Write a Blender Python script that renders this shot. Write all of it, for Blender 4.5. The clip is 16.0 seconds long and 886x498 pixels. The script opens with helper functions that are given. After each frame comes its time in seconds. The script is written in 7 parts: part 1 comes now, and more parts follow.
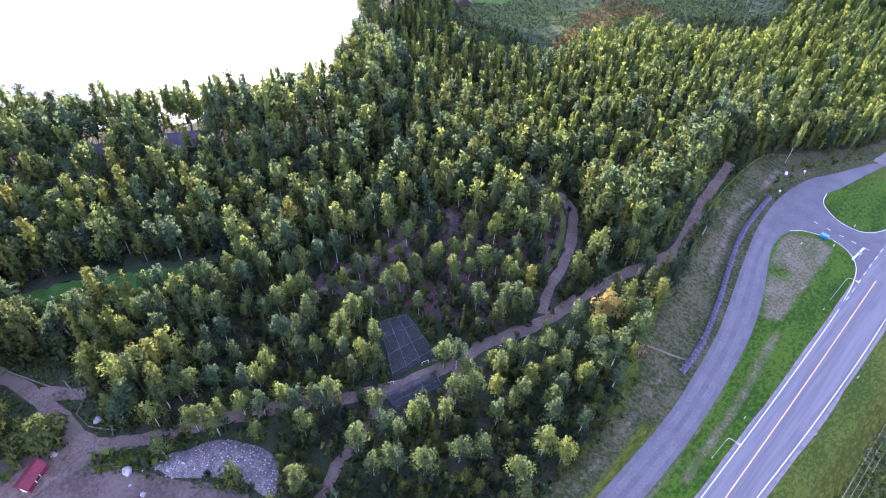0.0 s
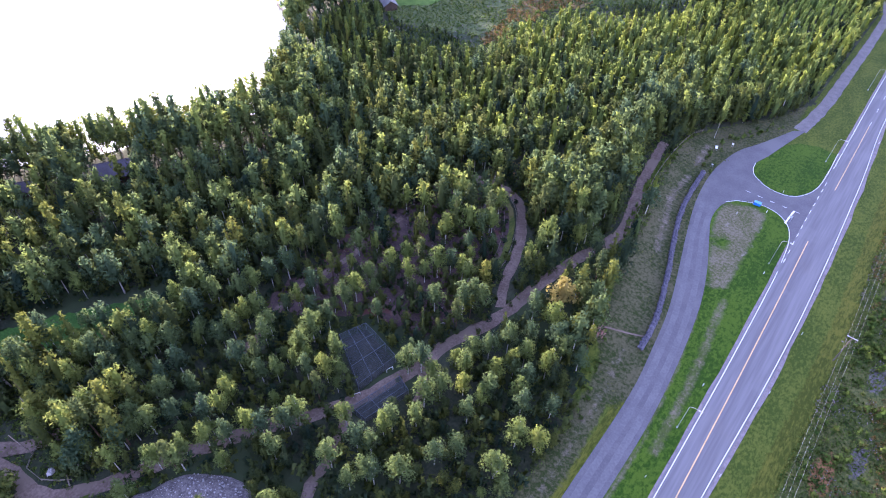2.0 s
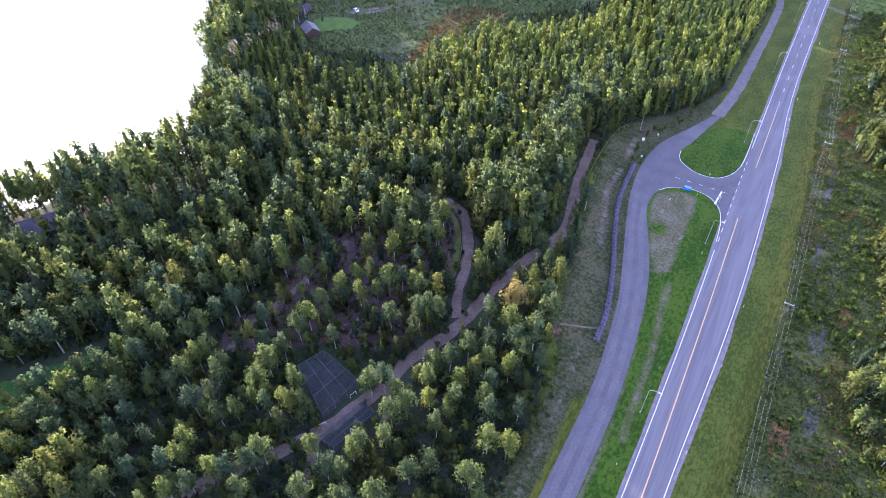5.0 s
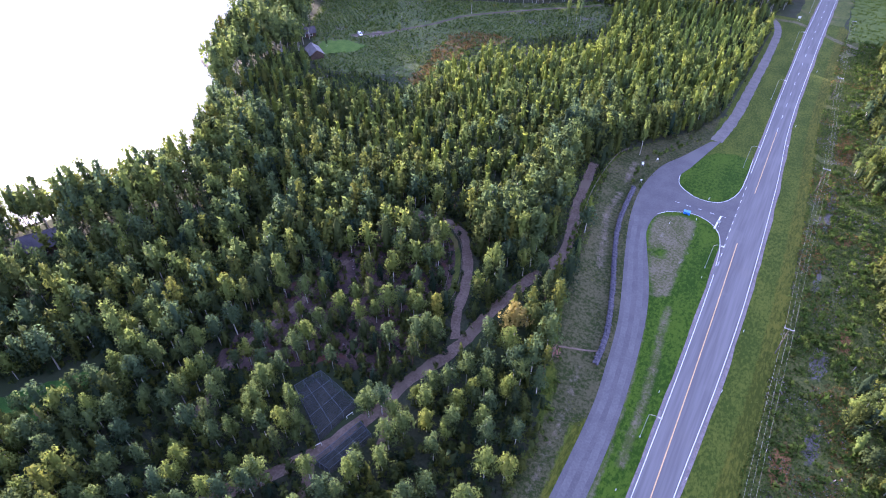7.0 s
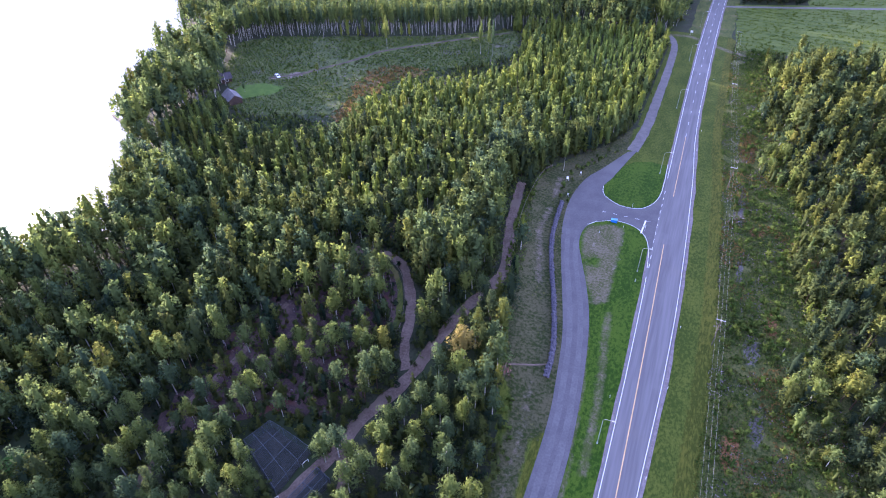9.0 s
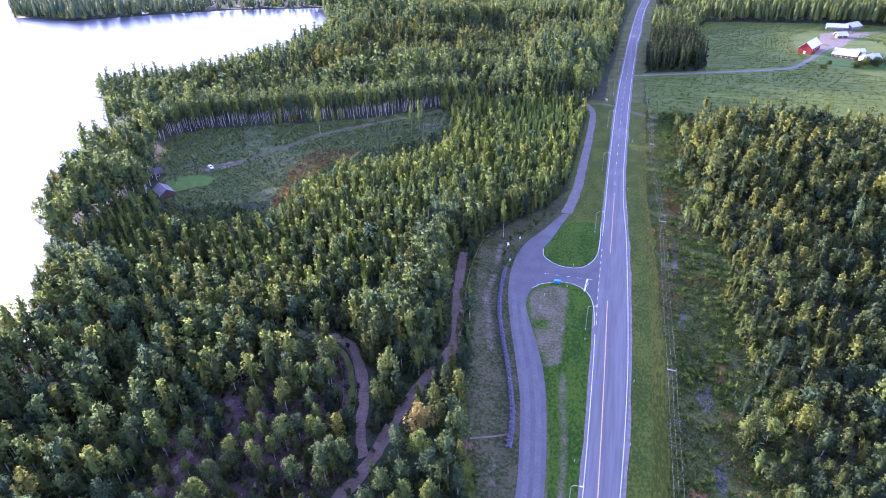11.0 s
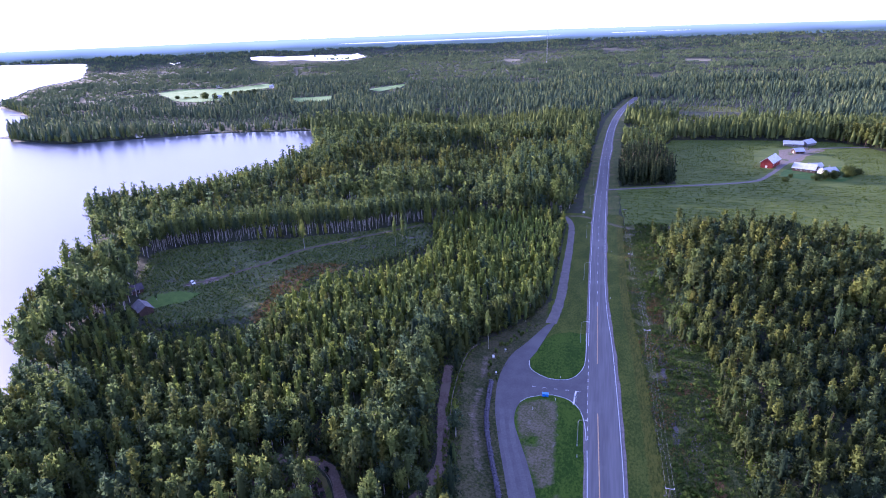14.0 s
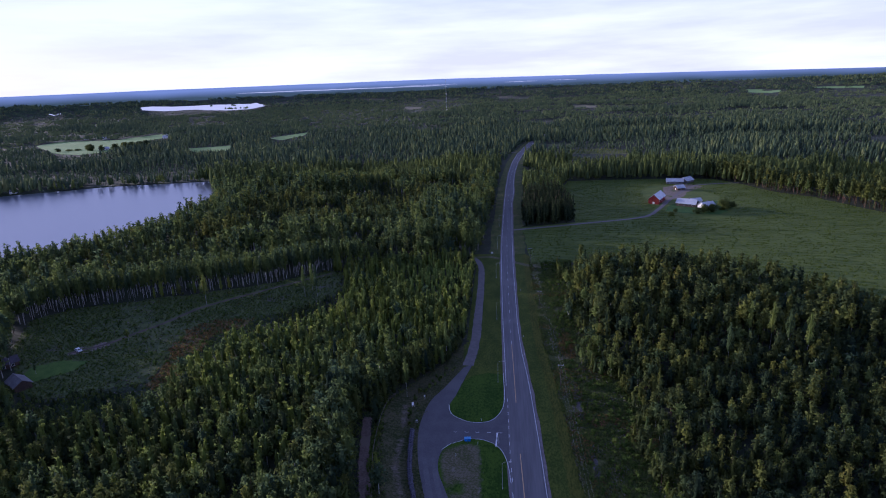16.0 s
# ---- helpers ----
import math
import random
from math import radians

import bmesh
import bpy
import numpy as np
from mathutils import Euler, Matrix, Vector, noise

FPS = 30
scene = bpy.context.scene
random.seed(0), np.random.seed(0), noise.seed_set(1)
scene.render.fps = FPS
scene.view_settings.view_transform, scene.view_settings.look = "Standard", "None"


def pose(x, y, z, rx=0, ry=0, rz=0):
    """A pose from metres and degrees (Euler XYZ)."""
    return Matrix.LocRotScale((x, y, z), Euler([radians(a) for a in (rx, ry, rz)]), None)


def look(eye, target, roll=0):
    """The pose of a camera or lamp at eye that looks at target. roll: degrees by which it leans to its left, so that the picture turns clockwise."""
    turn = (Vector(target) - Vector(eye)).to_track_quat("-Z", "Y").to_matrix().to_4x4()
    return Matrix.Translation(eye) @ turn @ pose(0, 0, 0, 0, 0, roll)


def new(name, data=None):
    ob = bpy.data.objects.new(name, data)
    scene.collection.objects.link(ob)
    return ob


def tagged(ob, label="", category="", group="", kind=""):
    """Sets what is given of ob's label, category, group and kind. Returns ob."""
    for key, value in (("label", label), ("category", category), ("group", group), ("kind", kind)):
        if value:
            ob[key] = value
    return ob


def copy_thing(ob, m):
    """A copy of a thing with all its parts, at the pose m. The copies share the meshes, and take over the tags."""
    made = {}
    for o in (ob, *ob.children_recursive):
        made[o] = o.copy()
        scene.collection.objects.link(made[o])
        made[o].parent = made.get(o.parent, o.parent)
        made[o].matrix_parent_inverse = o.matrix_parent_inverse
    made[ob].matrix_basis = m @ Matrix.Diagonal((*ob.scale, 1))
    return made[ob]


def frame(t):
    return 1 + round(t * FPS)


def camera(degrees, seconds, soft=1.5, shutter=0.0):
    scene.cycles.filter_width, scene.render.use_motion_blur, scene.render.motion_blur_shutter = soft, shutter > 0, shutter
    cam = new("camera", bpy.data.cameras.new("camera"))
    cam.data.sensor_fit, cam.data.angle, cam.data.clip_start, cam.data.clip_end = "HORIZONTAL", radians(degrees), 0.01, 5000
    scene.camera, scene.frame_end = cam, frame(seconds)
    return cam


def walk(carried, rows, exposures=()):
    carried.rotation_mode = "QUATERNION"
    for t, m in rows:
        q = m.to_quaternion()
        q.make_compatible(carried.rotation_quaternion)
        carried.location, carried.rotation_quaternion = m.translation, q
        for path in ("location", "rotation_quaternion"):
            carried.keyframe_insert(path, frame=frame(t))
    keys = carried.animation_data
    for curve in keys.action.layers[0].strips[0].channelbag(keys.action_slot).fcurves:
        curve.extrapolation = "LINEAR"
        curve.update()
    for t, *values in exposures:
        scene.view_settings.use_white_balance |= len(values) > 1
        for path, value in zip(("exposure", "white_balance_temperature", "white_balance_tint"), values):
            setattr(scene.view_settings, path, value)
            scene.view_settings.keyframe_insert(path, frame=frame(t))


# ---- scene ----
cam = camera(74.4, 16.0, soft=1.05)
PATH = [
    (0, (-2.444, -6.237, 114.332), (-3.445, -5.252, 112.908), 3.0),
    (0.5, (-2.467, -6.181, 114.316), (-3.443, -5.168, 112.895), 2.7),
    (1, (-2.508, -6.091, 114.284), (-3.452, -5.044, 112.866), 2.4),
    (1.5, (-2.554, -6.083, 114.247), (-3.47, -5.007, 112.832), 1.9),
    (2, (-2.59, -6.182, 114.223), (-3.478, -5.08, 112.809), 1.7),
    (2.5, (-2.568, -6.302, 114.198), (-3.427, -5.173, 112.788), 1.4),
    (3, (-2.459, -6.425, 114.173), (-3.294, -5.269, 112.771), 1.0),
    (3.5, (-2.265, -6.494, 114.138), (-3.073, -5.311, 112.743), 0.5),
    (4, (-2.099, -6.517, 114.105), (-2.879, -5.308, 112.716), 0.1),
    (6.3, (-1.779, -6.489, 113.93), (-2.562, -5.226, 112.592), -0.2),
    (6.5, (-1.771, -6.514, 113.923), (-2.558, -5.247, 112.59), 0.2),
    (7, (-1.785, -6.64, 113.872), (-2.585, -5.363, 112.557), 0.4),
    (7.5, (-1.788, -6.844, 113.786), (-2.588, -5.547, 112.49), 0.5),
    (8, (-1.764, -7.059, 113.679), (-2.543, -5.729, 112.404), 0.4),
    (8.5, (-1.719, -7.145, 113.577), (-2.45, -5.771, 112.322), -0.0),
    (9, (-1.675, -7.145, 113.488), (-2.322, -5.71, 112.254), -0.8),
    (9.5, (-1.685, -7.095, 113.438), (-2.264, -5.594, 112.25), -1.5),
    (9.7, (-1.697, -7.056, 113.43), (-2.261, -5.535, 112.26), -1.5),
    (12, (-1.921, -6.261, 113.183), (-2.429, -4.557, 112.266), -2.1),
    (12.5, (-1.912, -6.141, 113.167), (-2.433, -4.413, 112.307), -2.0),
    (13, (-1.864, -6.009, 113.165), (-2.4, -4.258, 112.361), -2.0),
    (13.5, (-1.772, -5.834, 113.162), (-2.307, -4.057, 112.416), -2.0),
    (14, (-1.709, -5.567, 113.158), (-2.21, -3.758, 112.467), -2.2),
    (14.5, (-1.816, -5.257, 113.144), (-2.229, -3.407, 112.506), -2.2),
    (15, (-2.121, -4.924, 113.127), (-2.432, -3.037, 112.541), -2.4),
    (15.5, (-2.483, -4.604, 113.1), (-2.734, -2.698, 112.546), -2.5),
    (16, (-2.92, -4.323, 113.082), (-3.121, -2.413, 112.525), -2.2),
]
EXPOSURES = [(0, 3.4, 5520, 35), (2.0, 3.2, 5520, 35), (4.0, 3.12, 5520, 34), (7.0, 3.04, 5480, 34), (9.5, 2.96, 5330, 37), (12.5, 3.1, 4930, 50), (14.0, 2.18, 4920, 47), (15.0, 1.24, 4900, 43), (16.0, 0.54, 4900, 37)]
walk(cam, [(t, look(eye, target, roll)) for t, eye, target, roll in PATH], EXPOSURES)

# ---- world and sun ----
SUN_AZ, SUN_EL = -68.5, 8.8          # degrees from +y towards +x, and above the horizon
sun_way = Vector((math.sin(radians(SUN_AZ)) * math.cos(radians(SUN_EL)), math.cos(radians(SUN_AZ)) * math.cos(radians(SUN_EL)), math.sin(radians(SUN_EL))))
world = bpy.data.worlds.new("evening_sky")
scene.world = world
world.use_nodes = True
wn, wl = world.node_tree.nodes, world.node_tree.links
wn.clear()
w_out = wn.new("ShaderNodeOutputWorld")
sky = wn.new("ShaderNodeTexSky")
sky.sky_type, sky.sun_disc = "NISHITA", False
sky.sun_elevation, sky.sun_rotation = radians(SUN_EL), radians(SUN_AZ)
sky.air_density, sky.dust_density, sky.ozone_density = 1.0, 1.5, 2.0
w_sky = wn.new("ShaderNodeBackground")
w_sky.inputs["Strength"].default_value = 0.05
wl.new(sky.outputs[0], w_sky.inputs["Color"])
w_cloud = wn.new("ShaderNodeBackground")
w_cloud.inputs["Color"].default_value, w_cloud.inputs["Strength"].default_value = (0.86, 0.90, 1.0, 1), 0.80
w_tc = wn.new("ShaderNodeTexCoord")
w_map = wn.new("ShaderNodeMapping")
w_map.inputs["Scale"].default_value = (1.0, 1.0, 8.0)
w_noise = wn.new("ShaderNodeTexNoise")
w_noise.inputs["Scale"].default_value, w_noise.inputs["Detail"].default_value, w_noise.inputs["Roughness"].default_value = 2.6, 7.0, 0.55
w_ramp = wn.new("ShaderNodeValToRGB")
w_ramp.color_ramp.elements[0].position, w_ramp.color_ramp.elements[0].color = 0.38, (0.70, 0.70, 0.70, 1)
w_ramp.color_ramp.elements[1].position, w_ramp.color_ramp.elements[1].color = 0.64, (1.0, 1.0, 1.0, 1)
w_mix = wn.new("ShaderNodeMixShader")
wl.new(w_tc.outputs["Generated"], w_map.inputs["Vector"])
wl.new(w_map.outputs[0], w_noise.inputs["Vector"])
wl.new(w_noise.outputs[0], w_ramp.inputs[0])
wl.new(w_ramp.outputs[0], w_mix.inputs[0])
wl.new(w_sky.outputs[0], w_mix.inputs[1])
wl.new(w_cloud.outputs[0], w_mix.inputs[2])
w_sep, w_rise = wn.new("ShaderNodeSeparateXYZ"), wn.new("ShaderNodeValToRGB")
wl.new(w_tc.outputs["Generated"], w_sep.inputs[0])
w_rise.color_ramp.elements[0].position, w_rise.color_ramp.elements[0].color = 0.02, (1.0, 0.975, 0.945, 1)
w_rise.color_ramp.elements[1].position, w_rise.color_ramp.elements[1].color = 0.42, (0.205, 0.247, 0.372, 1)
w_rise.color_ramp.elements.new(0.20).color = (0.80, 0.84, 0.97, 1)
wl.new(w_sep.outputs["Z"], w_rise.inputs[0])
wl.new(w_rise.outputs[0], w_cloud.inputs["Color"])
wl.new(w_mix.outputs[0], w_out.inputs["Surface"])
sun = new("sun", bpy.data.lights.new("sun", "SUN"))
sun.data.energy, sun.data.angle, sun.data.color = 4.2, radians(2.5), (1.0, 0.83, 0.58)
sun.matrix_world = look((0, 0, 300), Vector((0, 0, 300)) - sun_way)


# ---- materials ----
def material(name, dark, light, scale=0.5, rough=0.85, fine=6.0, bump=0.0, metal=0.0, spec=0.3, third=None, third_scale=0.05, third_at=0.55, stretch=(1, 1, 1)):
    """Two tones by a broad noise, broken by a fine one; a third tone in large patches of their own."""
    m = bpy.data.materials.new(name)
    m.use_nodes = True
    n, l = m.node_tree.nodes, m.node_tree.links
    b = n["Principled BSDF"]
    b.inputs["Roughness"].default_value, b.inputs["Metallic"].default_value = rough, metal
    b.inputs["Specular IOR Level"].default_value = spec
    geo, mp = n.new("ShaderNodeNewGeometry"), n.new("ShaderNodeMapping")
    mp.inputs["Scale"].default_value = stretch
    l.new(geo.outputs["Position"], mp.inputs["Vector"])
    broad, small = n.new("ShaderNodeTexNoise"), n.new("ShaderNodeTexNoise")
    broad.inputs["Scale"].default_value, broad.inputs["Detail"].default_value = scale, 5.0
    small.inputs["Scale"].default_value, small.inputs["Detail"].default_value = fine, 3.0
    l.new(mp.outputs[0], broad.inputs["Vector"])
    l.new(mp.outputs[0], small.inputs["Vector"])
    add = n.new("ShaderNodeMath")
    add.operation = "MULTIPLY_ADD"
    add.inputs[1].default_value = 0.5
    l.new(small.outputs[0], add.inputs[0])
    half = n.new("ShaderNodeMath")
    half.operation = "MULTIPLY"
    half.inputs[1].default_value = 0.5
    l.new(broad.outputs[0], half.inputs[0])
    l.new(half.outputs[0], add.inputs[2])
    ramp = n.new("ShaderNodeValToRGB")
    ramp.color_ramp.elements[0].position, ramp.color_ramp.elements[0].color = 0.40, (*dark, 1)
    ramp.color_ramp.elements[1].position, ramp.color_ramp.elements[1].color = 0.60, (*light, 1)
    l.new(add.outputs[0], ramp.inputs[0])
    colour = ramp.outputs[0]
    if third:
        patch, mask, mix = n.new("ShaderNodeTexNoise"), n.new("ShaderNodeValToRGB"), n.new("ShaderNodeMixRGB")
        patch.inputs["Scale"].default_value, patch.inputs["Detail"].default_value = third_scale, 6.0
        l.new(geo.outputs["Position"], patch.inputs["Vector"])
        mask.color_ramp.elements[0].position, mask.color_ramp.elements[1].position = third_at, third_at + 0.08
        l.new(patch.outputs[0], mask.inputs[0])
        l.new(mask.outputs[0], mix.inputs[0])
        l.new(colour, mix.inputs[1])
        mix.inputs[2].default_value = (*third, 1)
        colour = mix.outputs[0]
    l.new(colour, b.inputs["Base Color"])
    if bump:
        bp = n.new("ShaderNodeBump")
        bp.inputs["Strength"].default_value, bp.inputs["Distance"].default_value = bump, 0.1
        l.new(add.outputs[0], bp.inputs["Height"])
        l.new(bp.outputs[0], b.inputs["Normal"])
    return m


def leaf_material(name, dark, light, autumn, through_light=0.3):
    """Foliage: tone by tree (attribute and object), and by leaf clump; part of the light passes through."""
    m = bpy.data.materials.new(name)
    m.use_nodes = True
    n, l = m.node_tree.nodes, m.node_tree.links
    b, out = n["Principled BSDF"], n["Material Output"]
    b.inputs["Roughness"].default_value, b.inputs["Specular IOR Level"].default_value = 0.8, 0.03
    tone, info, geo = n.new("ShaderNodeAttribute"), n.new("ShaderNodeObjectInfo"), n.new("ShaderNodeNewGeometry")
    tone.attribute_name = "tone"
    s1 = n.new("ShaderNodeMath")
    s1.operation = "ADD"
    l.new(tone.outputs["Fac"], s1.inputs[0])
    l.new(info.outputs["Random"], s1.inputs[1])
    frac = n.new("ShaderNodeMath")
    frac.operation = "FRACT"
    l.new(s1.outputs[0], frac.inputs[0])
    s2 = n.new("ShaderNodeMath")
    s2.operation = "MULTIPLY_ADD"
    s2.inputs[1].default_value = 0.24
    l.new(geo.outputs["Random Per Island"], s2.inputs[0])
    s3 = n.new("ShaderNodeMath")
    s3.operation = "MULTIPLY"
    s3.inputs[1].default_value = 0.76
    l.new(frac.outputs[0], s3.inputs[0])
    l.new(s3.outputs[0], s2.inputs[2])
    ramp = n.new("ShaderNodeValToRGB")
    ramp.color_ramp.elements[0].position, ramp.color_ramp.elements[0].color = 0.1, (*dark, 1)
    ramp.color_ramp.elements[1].position, ramp.color_ramp.elements[1].color = 0.82, (*light, 1)
    e = ramp.color_ramp.elements.new(0.98)
    e.color = (*autumn, 1)
    l.new(s2.outputs[0], ramp.inputs[0])
    l.new(ramp.outputs[0], b.inputs["Base Color"])
    tr, mx = n.new("ShaderNodeBsdfTranslucent"), n.new("ShaderNodeMixShader")
    l.new(ramp.outputs[0], tr.inputs["Color"])
    mx.inputs[0].default_value = through_light
    l.new(b.outputs[0], mx.inputs[1])
    l.new(tr.outputs[0], mx.inputs[2])
    l.new(mx.outputs[0], out.inputs["Surface"])
    return m


def water_material(name, deep, gloss, rough, wave):
    m = bpy.data.materials.new(name)
    m.use_nodes = True
    n, l = m.node_tree.nodes, m.node_tree.links
    b, out = n["Principled BSDF"], n["Material Output"]
    b.inputs["Base Color"].default_value, b.inputs["Roughness"].default_value = (*deep, 1), rough
    b.inputs["IOR"].default_value = 1.33
    g, mx = n.new("ShaderNodeBsdfGlossy"), n.new("ShaderNodeMixShader")
    g.inputs["Roughness"].default_value, g.inputs["Color"].default_value = rough, (0.57, 0.58, 0.63, 1)
    mx.inputs[0].default_value = gloss
    geo, tex, bp = n.new("ShaderNodeNewGeometry"), n.new("ShaderNodeTexNoise"), n.new("ShaderNodeBump")
    tex.inputs["Scale"].default_value, tex.inputs["Detail"].default_value = 0.35, 3.0
    bp.inputs["Strength"].default_value, bp.inputs["Distance"].default_value = wave, 0.15
    l.new(geo.outputs["Position"], tex.inputs["Vector"])
    l.new(tex.outputs[0], bp.inputs["Height"])
    l.new(bp.outputs[0], b.inputs["Normal"])
    l.new(bp.outputs[0], g.inputs["Normal"])
    l.new(b.outputs[0], mx.inputs[1])
    l.new(g.outputs[0], mx.inputs[2])
    l.new(mx.outputs[0], out.inputs["Surface"])
    return m


# Self-lit colour that shifts with height; haze or mirrored sky is part of it.
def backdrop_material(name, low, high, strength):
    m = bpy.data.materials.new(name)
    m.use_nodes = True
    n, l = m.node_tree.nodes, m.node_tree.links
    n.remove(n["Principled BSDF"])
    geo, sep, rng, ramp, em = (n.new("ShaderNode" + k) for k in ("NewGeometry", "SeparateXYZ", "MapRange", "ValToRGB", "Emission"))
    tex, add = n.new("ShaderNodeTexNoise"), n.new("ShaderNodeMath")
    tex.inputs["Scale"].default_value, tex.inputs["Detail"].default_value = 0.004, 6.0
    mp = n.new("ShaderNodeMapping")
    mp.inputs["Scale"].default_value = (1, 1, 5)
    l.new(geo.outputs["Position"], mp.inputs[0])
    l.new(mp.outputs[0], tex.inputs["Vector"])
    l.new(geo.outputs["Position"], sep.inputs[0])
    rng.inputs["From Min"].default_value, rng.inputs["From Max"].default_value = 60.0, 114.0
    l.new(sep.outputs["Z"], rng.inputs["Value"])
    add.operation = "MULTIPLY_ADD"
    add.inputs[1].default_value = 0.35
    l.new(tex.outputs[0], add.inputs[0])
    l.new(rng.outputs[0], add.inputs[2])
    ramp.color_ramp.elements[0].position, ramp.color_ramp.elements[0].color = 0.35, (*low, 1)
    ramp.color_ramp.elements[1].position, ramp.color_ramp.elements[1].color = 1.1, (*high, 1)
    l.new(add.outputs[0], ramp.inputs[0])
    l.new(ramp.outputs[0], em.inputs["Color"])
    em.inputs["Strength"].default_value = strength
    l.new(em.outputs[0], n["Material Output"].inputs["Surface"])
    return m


def cover_material(name, base, covers):
    """Ground of several covers, each laid on by a mask of its own with an uneven, soft edge."""
    m = bpy.data.materials.new(name)
    m.use_nodes = True
    n, l = m.node_tree.nodes, m.node_tree.links
    b = n["Principled BSDF"]
    b.inputs["Roughness"].default_value, b.inputs["Specular IOR Level"].default_value = 0.95, 0.15
    geo = n.new("ShaderNodeNewGeometry")

    def tex(scale, detail, stretch=(1, 1, 1), rough=0.6):
        t, mp = n.new("ShaderNodeTexNoise"), n.new("ShaderNodeMapping")
        mp.inputs["Scale"].default_value = stretch
        t.inputs["Scale"].default_value, t.inputs["Detail"].default_value, t.inputs["Roughness"].default_value = scale, detail, rough
        l.new(geo.outputs["Position"], mp.inputs["Vector"])
        l.new(mp.outputs[0], t.inputs["Vector"])
        return t.outputs[0]

    def two_tone(dark, light, scale, stretch):
        r = n.new("ShaderNodeValToRGB")
        r.color_ramp.elements[0].position, r.color_ramp.elements[0].color = 0.445, (*dark, 1)
        r.color_ramp.elements[1].position, r.color_ramp.elements[1].color = 0.555, (*light, 1)
        half = n.new("ShaderNodeMath")
        half.operation = "MULTIPLY_ADD"
        half.inputs[1].default_value = 0.62
        low = n.new("ShaderNodeMath")
        low.operation = "MULTIPLY"
        low.inputs[1].default_value = 0.38
        l.new(tex(scale * 7.0, 5.0, stretch, 0.7), half.inputs[0])
        l.new(tex(scale * 0.6, 6.0, stretch, 0.65), low.inputs[0])
        l.new(low.outputs[0], half.inputs[2])
        l.new(half.outputs[0], r.inputs[0])
        return r.outputs[0]

    edge = tex(0.55, 8.0, (1, 1, 1), 0.7)
    colour = two_tone(*base)
    for key, dark, light, scale, stretch, width in covers:
        at, add, rg, mix = n.new("ShaderNodeAttribute"), n.new("ShaderNodeMath"), n.new("ShaderNodeMapRange"), n.new("ShaderNodeMixRGB")
        at.attribute_name = key
        add.operation = "ADD"
        l.new(at.outputs["Fac"], add.inputs[0])
        l.new(edge, add.inputs[1])
        rg.inputs["From Min"].default_value, rg.inputs["From Max"].default_value = 1.0 - width, 1.0 + width
        l.new(add.outputs[0], rg.inputs["Value"])
        l.new(rg.outputs[0], mix.inputs[0])
        l.new(colour, mix.inputs[1])
        l.new(two_tone(dark, light, scale, stretch), mix.inputs[2])
        colour = mix.outputs[0]
    l.new(colour, b.inputs["Base Color"])
    bp = n.new("ShaderNodeBump")
    bp.inputs["Strength"].default_value, bp.inputs["Distance"].default_value = 0.5, 0.25
    l.new(tex(1.6, 6.0), bp.inputs["Height"])
    l.new(bp.outputs[0], b.inputs["Normal"])
    return m


